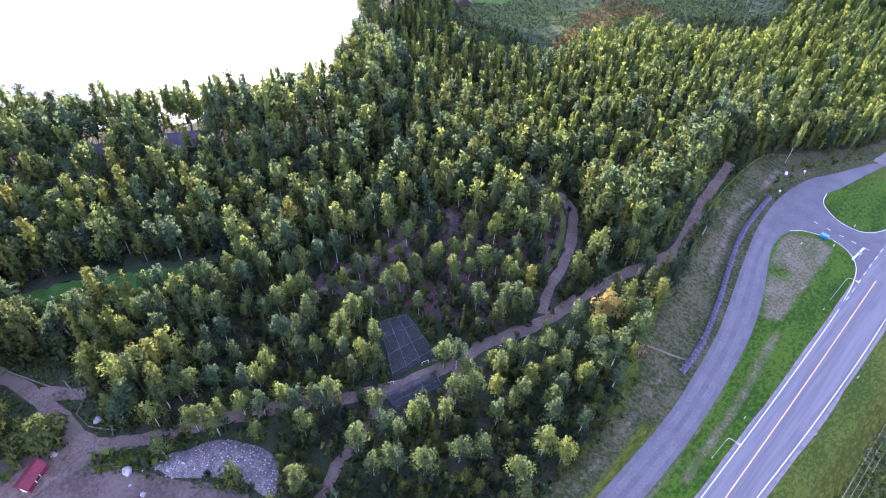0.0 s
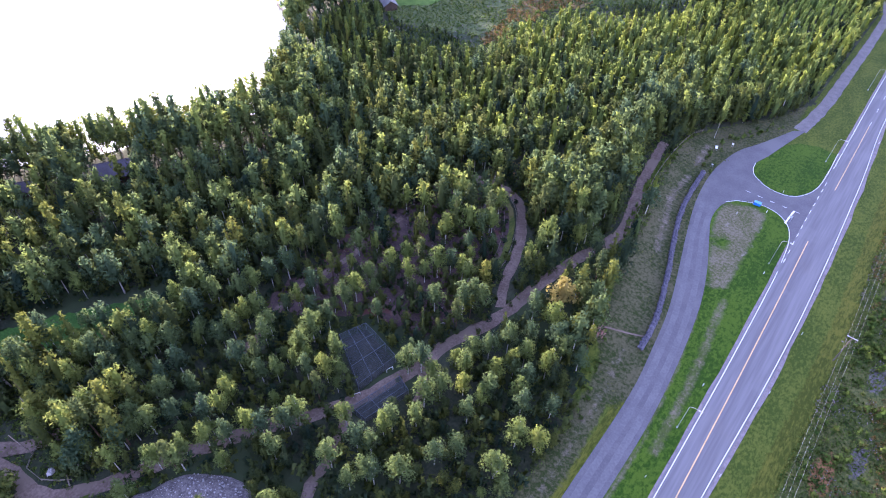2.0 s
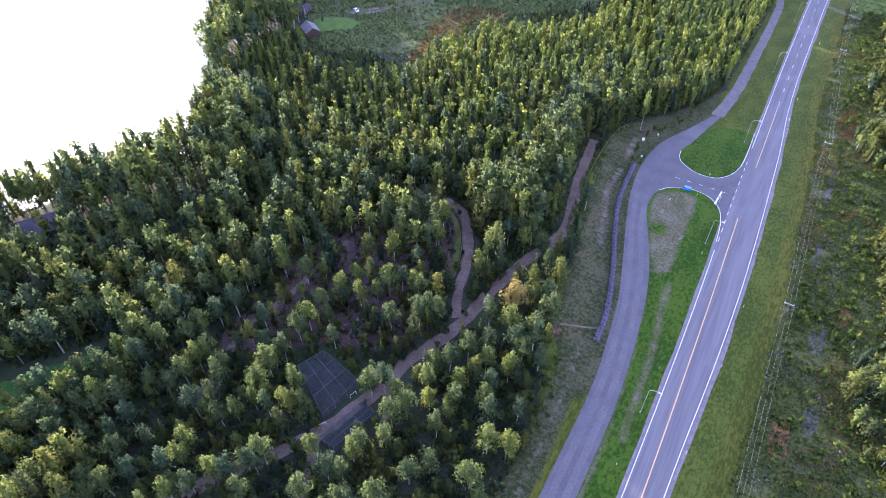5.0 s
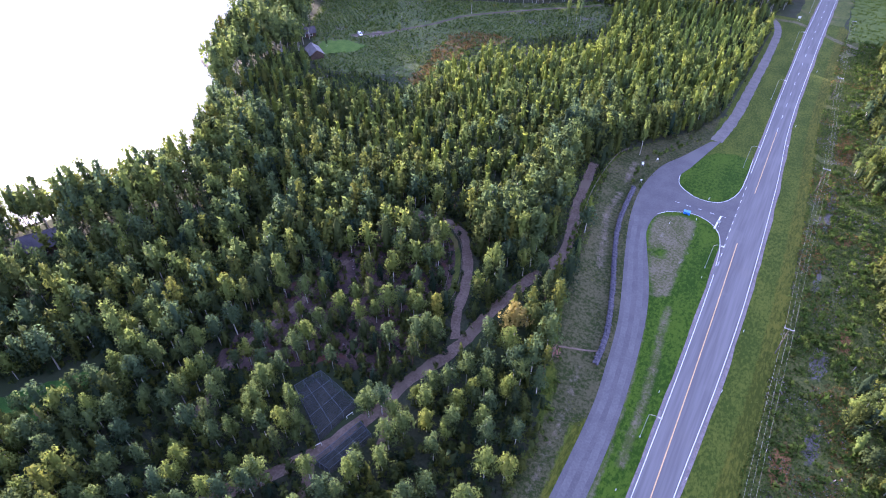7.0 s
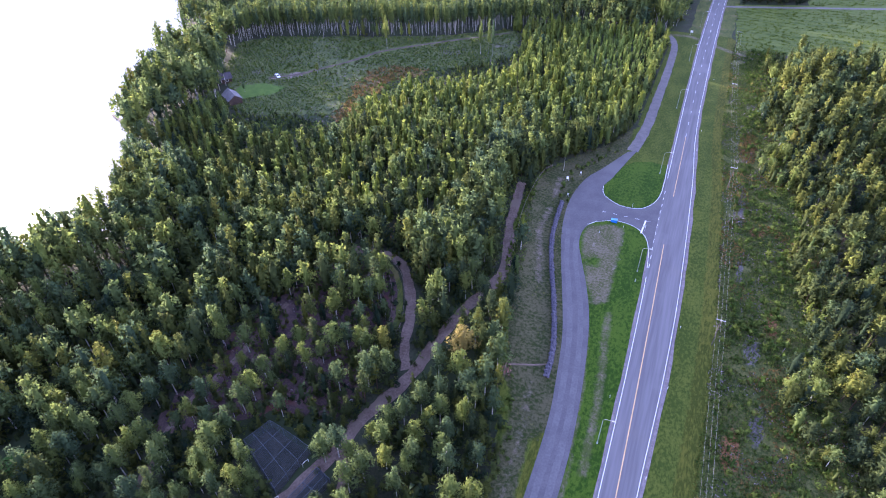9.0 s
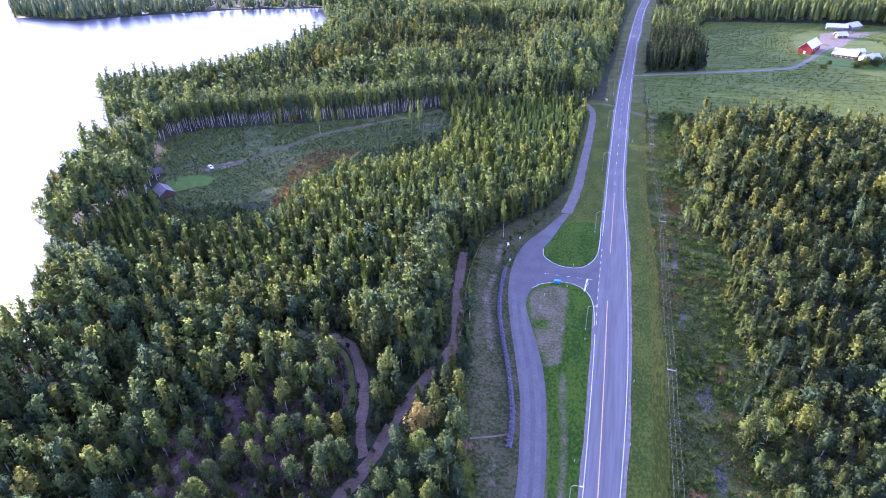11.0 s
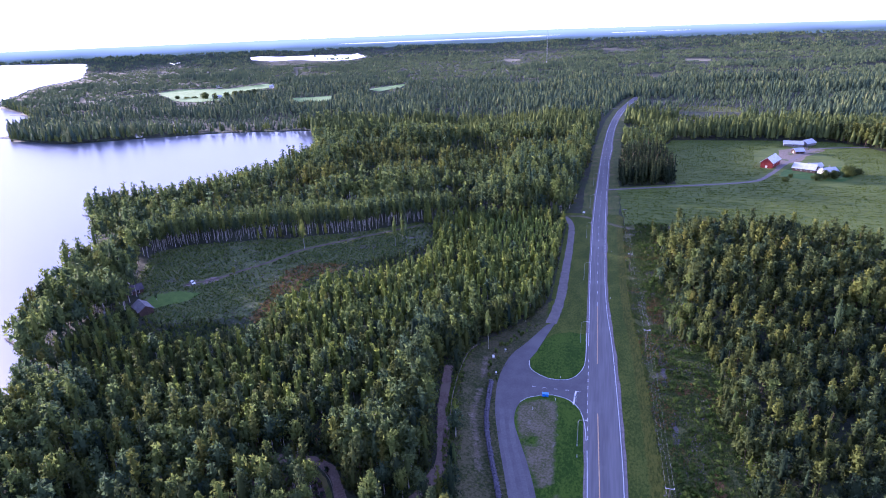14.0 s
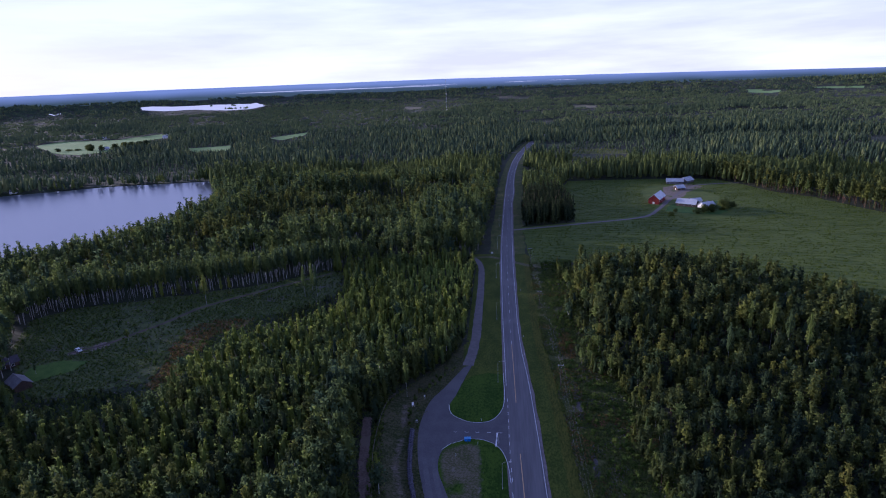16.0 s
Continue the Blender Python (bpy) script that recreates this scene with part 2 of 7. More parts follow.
M = dict(
    roadside=cover_material("roadside", ((0.038, 0.061, 0.008), (0.088, 0.108, 0.016), 0.22, (1, 0.5, 1)), (
        ("olive", (0.042, 0.056, 0.007), (0.100, 0.104, 0.015), 0.24, (1, 0.25, 1), 0.10),
        ("scrub", (0.034, 0.052, 0.012), (0.108, 0.112, 0.036), 0.24, (1, 0.8, 1), 0.12),
        ("rust", (0.150, 0.075, 0.034), (0.27, 0.140, 0.060), 0.3, (1, 1, 1), 0.08),
        ("slash", (0.075, 0.070, 0.062), (0.160, 0.145, 0.135), 0.3, (1, 1, 1), 0.06),
        ("bank", (0.026, 0.040, 0.010), (0.086, 0.080, 0.042), 0.17, (1, 1, 1), 0.10),
        ("stony", (0.092, 0.078, 0.056), (0.185, 0.155, 0.122), 0.28, (1, 1, 1), 0.10),
        ("green", (0.020, 0.054, 0.004), (0.056, 0.104, 0.009), 0.17, (1, 0.6, 1), 0.08),
        # bare earth, and one strip of sunlight painted in the same tones
        ("soil_and_sun", (0.070, 0.080, 0.026), (0.158, 0.136, 0.092), 0.2, (1, 1, 1), 0.20),
        ("pale", (0.17, 0.145, 0.12), (0.29, 0.26, 0.225), 0.4, (1, 1, 1), 0.08),
    )),
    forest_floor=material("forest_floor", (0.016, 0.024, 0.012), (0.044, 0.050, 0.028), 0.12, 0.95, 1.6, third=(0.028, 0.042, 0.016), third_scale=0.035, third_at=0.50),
    dark_earth=material("dark_earth", (0.018, 0.022, 0.016), (0.045, 0.046, 0.038), 0.4, 0.95, 3.0),
    rust_floor=material("rust_floor", (0.085, 0.085, 0.032), (0.20, 0.120, 0.050), 0.25, 0.95, 1.5, third=(0.070, 0.095, 0.035), third_scale=0.09, third_at=0.50),
    heath=material("heath", (0.045, 0.030, 0.030), (0.100, 0.068, 0.060), 0.3, 0.95, 2.2, third=(0.095, 0.040, 0.030), third_scale=0.12, third_at=0.58),
    asphalt=material("asphalt", (0.131, 0.124, 0.128), (0.178, 0.169, 0.172), 0.10, 0.85, 0.5, spec=0.25, third=(0.186, 0.177, 0.177), third_scale=0.03, third_at=0.58, stretch=(3.0, 0.12, 1)),
    asphalt_worn=material("asphalt_worn", (0.096, 0.091, 0.098), (0.127, 0.121, 0.126), 0.25, 0.88, 2.5, spec=0.25, third=(0.136, 0.130, 0.132), third_scale=0.035, third_at=0.56),
    wheel_wear=material("wheel_wear", (0.113, 0.108, 0.115), (0.146, 0.139, 0.144), 0.2, 0.88, 2.0, spec=0.25),
    gravel_track=material("gravel_track", (0.128, 0.115, 0.114), (0.185, 0.168, 0.162), 0.4, 0.95, 2.5),
    trail=material("trail", (0.104, 0.074, 0.058), (0.176, 0.132, 0.106), 0.25, 0.95, 2.0, third=(0.140, 0.108, 0.082), third_scale=0.1),
    yard=material("yard", (0.066, 0.048, 0.040), (0.125, 0.094, 0.078), 0.15, 0.95, 1.4, third=(0.155, 0.120, 0.100), third_scale=0.11, third_at=0.58),
    shoulder=material("shoulder", (0.15, 0.125, 0.125), (0.24, 0.205, 0.20), 0.6, 0.95, 3.0),
    lawn=material("lawn", (0.022, 0.072, 0.010), (0.048, 0.122, 0.018), 0.25, 0.9, 2.5, third=(0.075, 0.105, 0.022), third_scale=0.07, third_at=0.60),
    meadow=material("meadow", (0.046, 0.100, 0.012), (0.088, 0.150, 0.022), 0.3, 0.95, 2.0),
    verge=material("verge", (0.044, 0.066, 0.012), (0.098, 0.110, 0.022), 0.35, 0.95, 2.2, third=(0.12, 0.105, 0.04), third_scale=0.09, third_at=0.56, stretch=(1, 0.35, 1)),
    bare_soil=material("bare_soil", (0.13, 0.105, 0.085), (0.22, 0.18, 0.15), 0.5, 0.95, 3.0, third=(0.075, 0.10, 0.03), third_scale=0.10, third_at=0.56),
    bank=material("bank", (0.080, 0.070, 0.046), (0.165, 0.14, 0.108), 0.4, 0.95, 2.5, third=(0.06, 0.075, 0.025), third_scale=0.07, third_at=0.52),
    scrub=material("scrub", (0.035, 0.055, 0.018), (0.085, 0.10, 0.035), 0.3, 0.95, 2.0, third=(0.13, 0.065, 0.035), third_scale=0.08, third_at=0.60),
    bare_cut=material("bare_cut", (0.10, 0.11, 0.06), (0.24, 0.20, 0.13), 0.05, 0.95, 0.4, third=(0.12, 0.15, 0.06), third_scale=0.02, third_at=0.5),
    clearing=material("clearing", (0.050, 0.074, 0.024), (0.106, 0.126, 0.042), 0.15, 0.95, 1.2, third=(0.105, 0.105, 0.072), third_scale=0.05, third_at=0.62),
    field=material("field", (0.052, 0.088, 0.010), (0.108, 0.140, 0.020), 0.22, 0.9, 0.9, bump=0.8, third=(0.088, 0.124, 0.018), third_scale=0.012, third_at=0.53, stretch=(0.22, 1.0, 1)),
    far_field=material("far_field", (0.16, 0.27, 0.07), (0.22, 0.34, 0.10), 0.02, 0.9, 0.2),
    gravel_pile=material("gravel_pile", (0.075, 0.066, 0.066), (0.175, 0.155, 0.15), 0.8, 0.95, 3.5),
    rock=material("rock", (0.050, 0.048, 0.070), (0.135, 0.128, 0.160), 1.2, 0.9, 5.0, bump=0.4),
    boulder=material("boulder", (0.20, 0.19, 0.19), (0.40, 0.38, 0.375), 1.2, 0.9, 5.0, bump=0.4),
    white_paint=material("white_paint", (0.62, 0.62, 0.62), (0.80, 0.80, 0.80), 0.6, 0.7, 4.0),
    yellow_paint=material("yellow_paint", (0.62, 0.40, 0.16), (0.74, 0.50, 0.24), 0.6, 0.7, 4.0),
    galvanised=material("galvanised", (0.42, 0.43, 0.45), (0.55, 0.56, 0.58), 1.0, 0.5, 6.0, metal=0.6),
    lamp_green=material("lamp_green", (0.26, 0.29, 0.25), (0.35, 0.38, 0.33), 1.0, 0.5, 6.0, metal=0.3),
    lens=material("lens", (0.55, 0.56, 0.56), (0.70, 0.70, 0.70), 1.0, 0.3, 6.0),
    pole_wood=material("pole_wood", (0.055, 0.048, 0.040), (0.11, 0.095, 0.08), 0.8, 0.9, 6.0),
    grey_wood=material("grey_wood", (0.105, 0.090, 0.072), (0.21, 0.185, 0.15), 0.8, 0.9, 6.0),
    wire=material("wire", (0.30, 0.32, 0.27), (0.42, 0.44, 0.38), 1.0, 0.4, 6.0, metal=0.5),
    cage_steel=material("cage_steel", (0.07, 0.082, 0.11), (0.13, 0.148, 0.18), 1.0, 0.6, 6.0, metal=0.3),
    red_wall=material("red_wall", (0.18, 0.022, 0.018), (0.26, 0.038, 0.028), 0.7, 0.9, 5.0),
    red_roof=material("red_roof", (0.105, 0.013, 0.024), (0.16, 0.026, 0.038), 0.7, 0.6, 5.0),
    white_wall=material("white_wall", (0.66, 0.64, 0.60), (0.80, 0.78, 0.74), 0.5, 0.85, 4.0),
    white_roof=material("white_roof", (0.40, 0.42, 0.46), (0.54, 0.56, 0.60), 0.4, 0.45, 3.0, metal=0.1),
    dark_roof=material("dark_roof", (0.050, 0.044, 0.056), (0.090, 0.080, 0.096), 0.5, 0.8, 4.0),
    grey_roof=material("grey_roof", (0.13, 0.125, 0.13), (0.21, 0.20, 0.205), 0.5, 0.8, 4.0),
    brown_wall=material("brown_wall", (0.050, 0.036, 0.028), (0.095, 0.064, 0.048), 0.7, 0.9, 5.0),
    pane=material("pane", (0.02, 0.025, 0.03), (0.04, 0.045, 0.05), 0.5, 0.08, 2.0, spec=0.6),
    car_white=material("car_white", (0.74, 0.74, 0.75), (0.82, 0.82, 0.83), 0.5, 0.25, 2.0, spec=0.5),
    tyre=material("tyre", (0.02, 0.02, 0.02), (0.035, 0.035, 0.035), 2.0, 0.8, 6.0),
    bin_blue=material("bin_blue", (0.02, 0.13, 0.48), (0.035, 0.20, 0.62), 1.0, 0.45, 5.0),
    bin_lid=material("bin_lid", (0.10, 0.30, 0.62), (0.18, 0.42, 0.72), 1.0, 0.45, 5.0),
    birch_bark=material("birch_bark", (0.27, 0.26, 0.24), (0.54, 0.52, 0.49), 1.4, 0.85, 5.0, stretch=(1, 1, 2.5)),
    pine_bark=material("pine_bark", (0.065, 0.042, 0.030), (0.135, 0.082, 0.050), 1.0, 0.9, 5.0),
    dead_wood=material("dead_wood", (0.13, 0.105, 0.088), (0.26, 0.22, 0.19), 1.0, 0.9, 5.0),
    dry_leaf=material("dry_leaf", (0.18, 0.085, 0.07), (0.30, 0.16, 0.13), 1.0, 0.9, 5.0),
    birch_leaf=leaf_material("birch_leaf", (0.064, 0.106, 0.060), (0.162, 0.208, 0.052), (0.205, 0.225, 0.055), 0.52),
    young_leaf=leaf_material("young_leaf", (0.104, 0.154, 0.056), (0.212, 0.260, 0.046), (0.250, 0.264, 0.056), 0.58),
    conifer_leaf=leaf_material("conifer_leaf", (0.050, 0.078, 0.038), (0.146, 0.164, 0.034), (0.19, 0.18, 0.042), 0.42),
    lime_leaf=leaf_material("lime_leaf", (0.130, 0.190, 0.050), (0.250, 0.330, 0.075), (0.30, 0.32, 0.10), 0.5),
    wood_leaf=leaf_material("wood_leaf", (0.062, 0.098, 0.046), (0.198, 0.230, 0.054), (0.23, 0.235, 0.06), 0.46),
    # alder green, darkened further to carry the shade of the woods using it
    shaded_alder_leaf=leaf_material("shaded_alder_leaf", (0.025, 0.046, 0.030), (0.088, 0.108, 0.026), (0.140, 0.150, 0.034), 0.42),
    garden_leaf=leaf_material("garden_leaf", (0.040, 0.066, 0.028), (0.118, 0.146, 0.036), (0.17, 0.18, 0.045), 0.45),
    grove_leaf=leaf_material("grove_leaf", (0.020, 0.034, 0.020), (0.058, 0.078, 0.030), (0.08, 0.095, 0.035), 0.3),
    # far foliage: a bluish touch of distance haze is mixed into the greens
    hazy_far_leaf=leaf_material("hazy_far_leaf", (0.068, 0.108, 0.070), (0.185, 0.228, 0.090), (0.22, 0.235, 0.095), 0.42),
    grass_leaf=leaf_material("grass_leaf", (0.060, 0.076, 0.018), (0.132, 0.138, 0.034), (0.18, 0.15, 0.05), 0.4),
    scrub_leaf=leaf_material("scrub_leaf", (0.052, 0.098, 0.022), (0.138, 0.188, 0.040), (0.19, 0.165, 0.055), 0.5),
    bracken=leaf_material("bracken", (0.135, 0.098, 0.042), (0.29, 0.170, 0.060), (0.16, 0.19, 0.06), 0.4),
    autumn_leaf=leaf_material("autumn_leaf", (0.15, 0.135, 0.05), (0.25, 0.215, 0.065), (0.29, 0.22, 0.08), 0.5),
    net=material("net", (0.035, 0.045, 0.05), (0.06, 0.075, 0.085), 1.0, 0.7, 5.0),
    slash=material("slash", (0.14, 0.115, 0.12), (0.28, 0.24, 0.25), 1.0, 0.95, 4.0),
    crop=leaf_material("crop", (0.070, 0.110, 0.014), (0.130, 0.170, 0.026), (0.145, 0.18, 0.03), 0.5),
    lake_water=water_material("lake_water", (0.06, 0.075, 0.10), 0.36, 0.30, 0.2),
    # hills that glow by themselves, with haze blue in their colour
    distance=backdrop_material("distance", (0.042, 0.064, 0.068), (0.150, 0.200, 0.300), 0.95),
    # far water: an emission in place of the sky's reflection
    lake_glow=backdrop_material("lake_glow", (0.85, 0.86, 0.90), (0.95, 0.96, 1.0), 0.46),
)


# ---- plan ----
EYE = (-2.0, -6.0)


def ease(t):
    t = np.clip(t, 0.0, 1.0)
    return t * t * (3 - 2 * t)


def inside(poly, x, y):
    """Which of the points lie in the polygon."""
    hit = np.zeros(np.shape(x), bool)
    n = len(poly)
    for i in range(n):
        (x0, y0), (x1, y1) = poly[i], poly[(i + 1) % n]
        if y0 != y1:
            hit ^= ((y0 > y) != (y1 > y)) & (x < (x1 - x0) * (y - y0) / (y1 - y0) + x0)
    return hit


def gap(line, x, y):
    """Distance of the points from a polyline."""
    d = np.full(np.shape(x), 1e9)
    for (x0, y0), (x1, y1) in zip(line, line[1:]):
        dx, dy = x1 - x0, y1 - y0
        k = np.clip(((x - x0) * dx + (y - y0) * dy) / (dx * dx + dy * dy), 0, 1)
        d = np.minimum(d, np.hypot(x - x0 - k * dx, y - y0 - k * dy))
    return d


def smooth_line(pts, step):
    """A Catmull-Rom line through the points, at about that step."""
    p = [np.array(a, float) for a in pts]
    p = [2 * p[0] - p[1]] + p + [2 * p[-1] - p[-2]]
    out = []
    for a, b, c, d in zip(p, p[1:], p[2:], p[3:]):
        n = max(1, int(np.linalg.norm(c - b) / step))
        for i in range(n):
            t = i / n
            out.append(tuple(0.5 * (2 * b + (c - a) * t + (2 * a - 5 * b + 4 * c - d) * t * t + (3 * b - a - 3 * c + d) * t ** 3)))
    return out + [tuple(p[-2])]


LAKE = [(-340, -420), (-270, -120), (-236, -40), (-213, 3), (-201, 21), (-191, 37), (-182, 53), (-174, 76), (-166, 94), (-182, 114), (-204, 135), (-230, 157),
        (-254, 204), (-268, 219), (-302, 272), (-348, 312), (-364, 326), (-346, 335), (-314, 356), (-294, 394), (-281, 450), (-285, 540), (-325, 620), (-372, 702),
        (-486, 680), (-580, 631), (-652, 587), (-761, 601), (-845, 668), (-926, 783), (-1080, 895), (-1249, 988), (-1375, 1093), (-1480, 700), (-1480, -700), (-900, -1000)]
MAIN_Y = [-900, -300, 0, 40, 67, 95, 125, 156, 186, 205, 223, 258, 300, 345, 411, 545, 560, 600, 625, 712, 800, 886, 1000, 1109, 1178, 1300]
MAIN_L = [20, 7, 1.6, 1.1, 0.9, 0.6, -0.1, -1.3, -1.7, -1.9, -2.2, -2.8, -3.1, -3.4, -2.8, 0.0, 0.5, 1.7, 2.5, 6.0, 12.0, 20.6, 38, 57.9, 78, 122]
MAIN_C = [23.4, 10.4, 5.0, 4.5, 4.2, 3.7, 3.0, 2.1, 1.6, 1.4, 1.1, 0.6, 0.4, 0.2, 0.8, 3.4, 3.9, 5.0, 5.9, 9.5, 15.6, 24.4, 42, 62, 82, 127]
MAIN_R = [27, 13.8, 8.4, 7.9, 8.1, 9.1, 9.3, 8.5, 7.4, 6.6, 5.0, 4.0, 4.0, 3.9, 4.5, 6.7, 8.0, 10.0, 9.6, 13.0, 19.2, 28.4, 46, 66, 86.5, 132]
ACC_L = [(-13, -200), (-12.6, 0), (-12.9, 50), (-13.4, 75), (-15.0, 89), (-17.4, 104), (-21.5, 119.5), (-26.2, 136), (-29.8, 151.5), (-31.4, 168), (-29.6, 183.6), (-25.2, 194), (-18.9, 210.4)]
ACC_R = [(-6.5, -200), (-6.4, 0), (-6.6, 50), (-7.0, 72), (-9.0, 93), (-11.9, 111), (-15.6, 124.5), (-20, 136.7), (-22.7, 145), (-22.8, 153), (-20, 158.4)]
TRACK = [(-17.2, 212), (-15.2, 235), (-14.9, 272), (-15.1, 320), (-16.5, 346), (-21.0, 360), (-32, 366), (-48, 369)]
ISLE_S = [(-20, 158.4), (-13.8, 161.2), (-8, 160.2), (-3.9, 156), (-1.8, 149), (-0.9, 140)]
ISLE_N = [(-20.6, 188), (-22.4, 181.6), (-21.8, 177.7), (-19.8, 174.3), (-14.3, 171), (-8.5, 171.4), (-5, 175.1), (-2.9, 181.7), (-2.5, 192), (-2.9, 206)]
WALL = [(-17.2, 88), (-18.4, 98.5), (-22.6, 114.5), (-27.9, 131), (-31.0, 143), (-32.4, 153), (-33.4, 164.6)]
WALL_Y, WALL_X = [p[1] for p in WALL], [p[0] for p in WALL]
FENCE = [(-44.6, 181.4), (-45.0, 168), (-43.6, 150), (-39.4, 128.5), (-36.5, 118)]
TRAIL = [(-49.5, 170), (-48.9, 164.7), (-45.2, 143.8), (-41.3, 129), (-39.6, 117.4), (-43.3, 103.4), (-45.6, 91.6), (-46.8, 81.6), (-48.2, 73.2), (-52.6, 60), (-53.4, 51.8),
         (-55.4, 44.1), (-57.8, 35.6), (-63.4, 24.5), (-67.6, 18.5), (-72, 10.2), (-76.9, 1), (-80.3, -7), (-84.6, -15), (-89.5, -19.5), (-97.8, -21.2), (-107.1, -23.8), (-116, -27.2), (-128, -33)]
RING = [(-93, 108), (-86, 112), (-78, 113.5), (-71, 112.5), (-65.5, 108), (-60, 99.5), (-55.8, 90.5), (-53.2, 82), (-49.5, 76)]
HEDGE = [(-74.1, 111), (-67.6, 105.8), (-62.4, 97.7), (-58.8, 88.7), (-58.3, 83.4)]
TRAIL_B = [(-87, 25), (-90.3, 36.6), (-92.4, 43), (-92, 53.3), (-91.4, 63.1), (-92.0, 76.2), (-90.6, 84)]
TRAIL_C = [(-46, 2), (-48.5, 10.3), (-51.6, 15.5), (-53, 22), (-56, 28.5), (-59, 32)]
TRAIL_D = [(-53, 50), (-49.5, 47), (-47.5, 42)]
HEATH = [(-96, 38), (-98, 70), (-95, 100), (-84, 110), (-74, 110), (-66, 104), (-60, 92), (-60, 78), (-55, 66), (-60, 56), (-72, 54), (-82, 44)]
GLADE = [(-140, -25), (-126, -13), (-118, 4), (-110, 20), (-117, 25), (-127, 8), (-136, -8)]
YARD = [(-97, -32), (-92, -24), (-86, -18), (-76, -14), (-66, -6), (-55, 1), (-48, -4), (-52, -22), (-70, -40), (-90, -42)]
FORK = [(-121, -26.7), (-114.6, -21.6), (-107.3, -13.3), (-94.4, -15.3), (-88.1, -15), (-82.7, -9.4), (-75, -12.7), (-80.9, -20.5), (-85.5, -26), (-95, -26), (-110, -33)]
PILE = [(-77, -12.5), (-75.3, -8), (-73.6, -2), (-71, 2.2), (-66.5, 5.6), (-61, 7.3), (-56.5, 6), (-54.5, 2.5), (-57.5, 1.0), (-61, 0), (-64.5, -2.5), (-68, -6.5), (-71.5, -10.5)]
CLEAR = [(-248, 255), (-237, 272), (-202, 287), (-172, 297), (-142, 312), (-112, 335), (-100, 332), (-94, 292), (-109, 275), (-140, 249), (-150, 219), (-144, 196), (-158, 187), (-176, 181),
         (-192, 183), (-204, 190), (-212, 205), (-228, 219)]
LOT = [(-206, 206), (-196, 213), (-184, 212), (-185, 203), (-196, 192), (-204, 196)]
CLEAR_TRACK = [(-199, 219), (-192.2, 224.9), (-186.2, 231.1), (-180.2, 242.1), (-172.6, 254.9), (-165.7, 271.9), (-157.6, 282.6), (-137.7, 302.9), (-121.5, 318.3), (-108, 331)]
FARM = [(16, 350), (58, 352), (100, 350), (135, 330), (165, 296), (200, 262), (260, 235), (380, 225), (390, 300), (335, 400), (292, 485), (276, 537), (252, 567), (243, 600), (225, 640), (200, 648), (150, 650), (70, 648), (58, 600), (57, 500), (56, 456), (12, 442)]
FARM_ROAD = [(4, 433), (20, 438), (56, 450), (110, 470), (130, 498), (146, 530), (158, 551), (175, 582), (192, 605), (215, 614), (240, 616)]
GROVE = [(15, 445), (54, 453), (56, 500), (50, 548), (20, 545), (14, 500)]
FAR_FIELDS = [[(-1067, 1250), (-1063, 1342), (-931, 1345), (-901, 1478), (-820, 1395), (-835, 1313), (-845, 1235), (-772, 1083), (-807, 1045), (-858, 1060), (-968, 1160)],
              [(-622, 1104), (-548, 1145), (-505, 1050), (-568, 1035)], [(-524, 1274), (-487, 1399), (-474, 1425), (-455, 1319), (-478, 1225)],
              [(1040, 2683), (1138, 2575), (1067, 2435), (993, 2547)], [(1267, 2627), (1422, 2533), (1387, 2470), (1259, 2565)]]
FAR_CUTS = [[(-23, 2884), (132, 2797), (129, 2674), (3, 2743)], [(-394, 2395), (-319, 2390), (-303, 2255), (-366, 2255)], [(251, 2190), (331, 2140), (310, 2025), (247, 2065)], [(100, 880), (180, 866), (186, 915), (150, 935), (108, 930)]]
FAR_LAKES = [[(-1360, 1075), (-1638, 1438), (-1770, 1728), (-2200, 2200), (-2500, 2060), (-2900, 1350), (-2300, 800), (-1490, 640)],
             [(-1640, 2577), (-1613, 2622), (-1497, 2628), (-1369, 2706), (-1190, 2747), (-1175, 2802), (-1128, 2734), (-1083, 2710), (-1084, 2622), (-1100, 2531), (-1188, 2495), (-1335, 2528), (-1460, 2465), (-1574, 2501)],
             [(-1886, 2315), (-1820, 2268), (-1813, 2316), (-1857, 2376), (-1854, 2329)]]


VERGE_Y = [-40, 30, 60, 75, 88, 98, 114, 131, 153, 178, 190, 200, 214, 235, 345, 372]
VERGE_L = [-22, -19.5, -21, -25, -31, -33, -37, -41, -46, -46, -42, -36, -27, -18.5, -19, -24]


def ground_z(x, y):
    """Height of the land: a low bank behind the stone wall, the lake's basin, and hills that rise towards the horizon."""
    x, y = np.asarray(x, float), np.asarray(y, float)
    r = np.minimum(np.hypot(x, y), 3340.0)
    z = 72.0 * (np.maximum(r - 1500.0, 0) / 3400.0) ** 1.5 + 28.0 * ease((r - 2650.0) / 680.0)
    wall_x = np.interp(y, WALL_Y, WALL_X)
    z = z + 1.6 * ease((wall_x - 1.0 - x) / 11.0) * ease((y - 66) / 22) * ease((196 - y) / 22) * ease((x + 120) / 45)
    return z


def basin_z(x, y):
    z = ground_z(x, y)
    strip = (x > np.interp(y, VERGE_Y, VERGE_L) + 3.5) & (x < 25) & (y > 24) & (y < 340)
    z = z - 0.4 * strip
    return np.where(inside(LAKE, np.asarray(x, float), np.asarray(y, float)), z * 0 - 2.6, z)


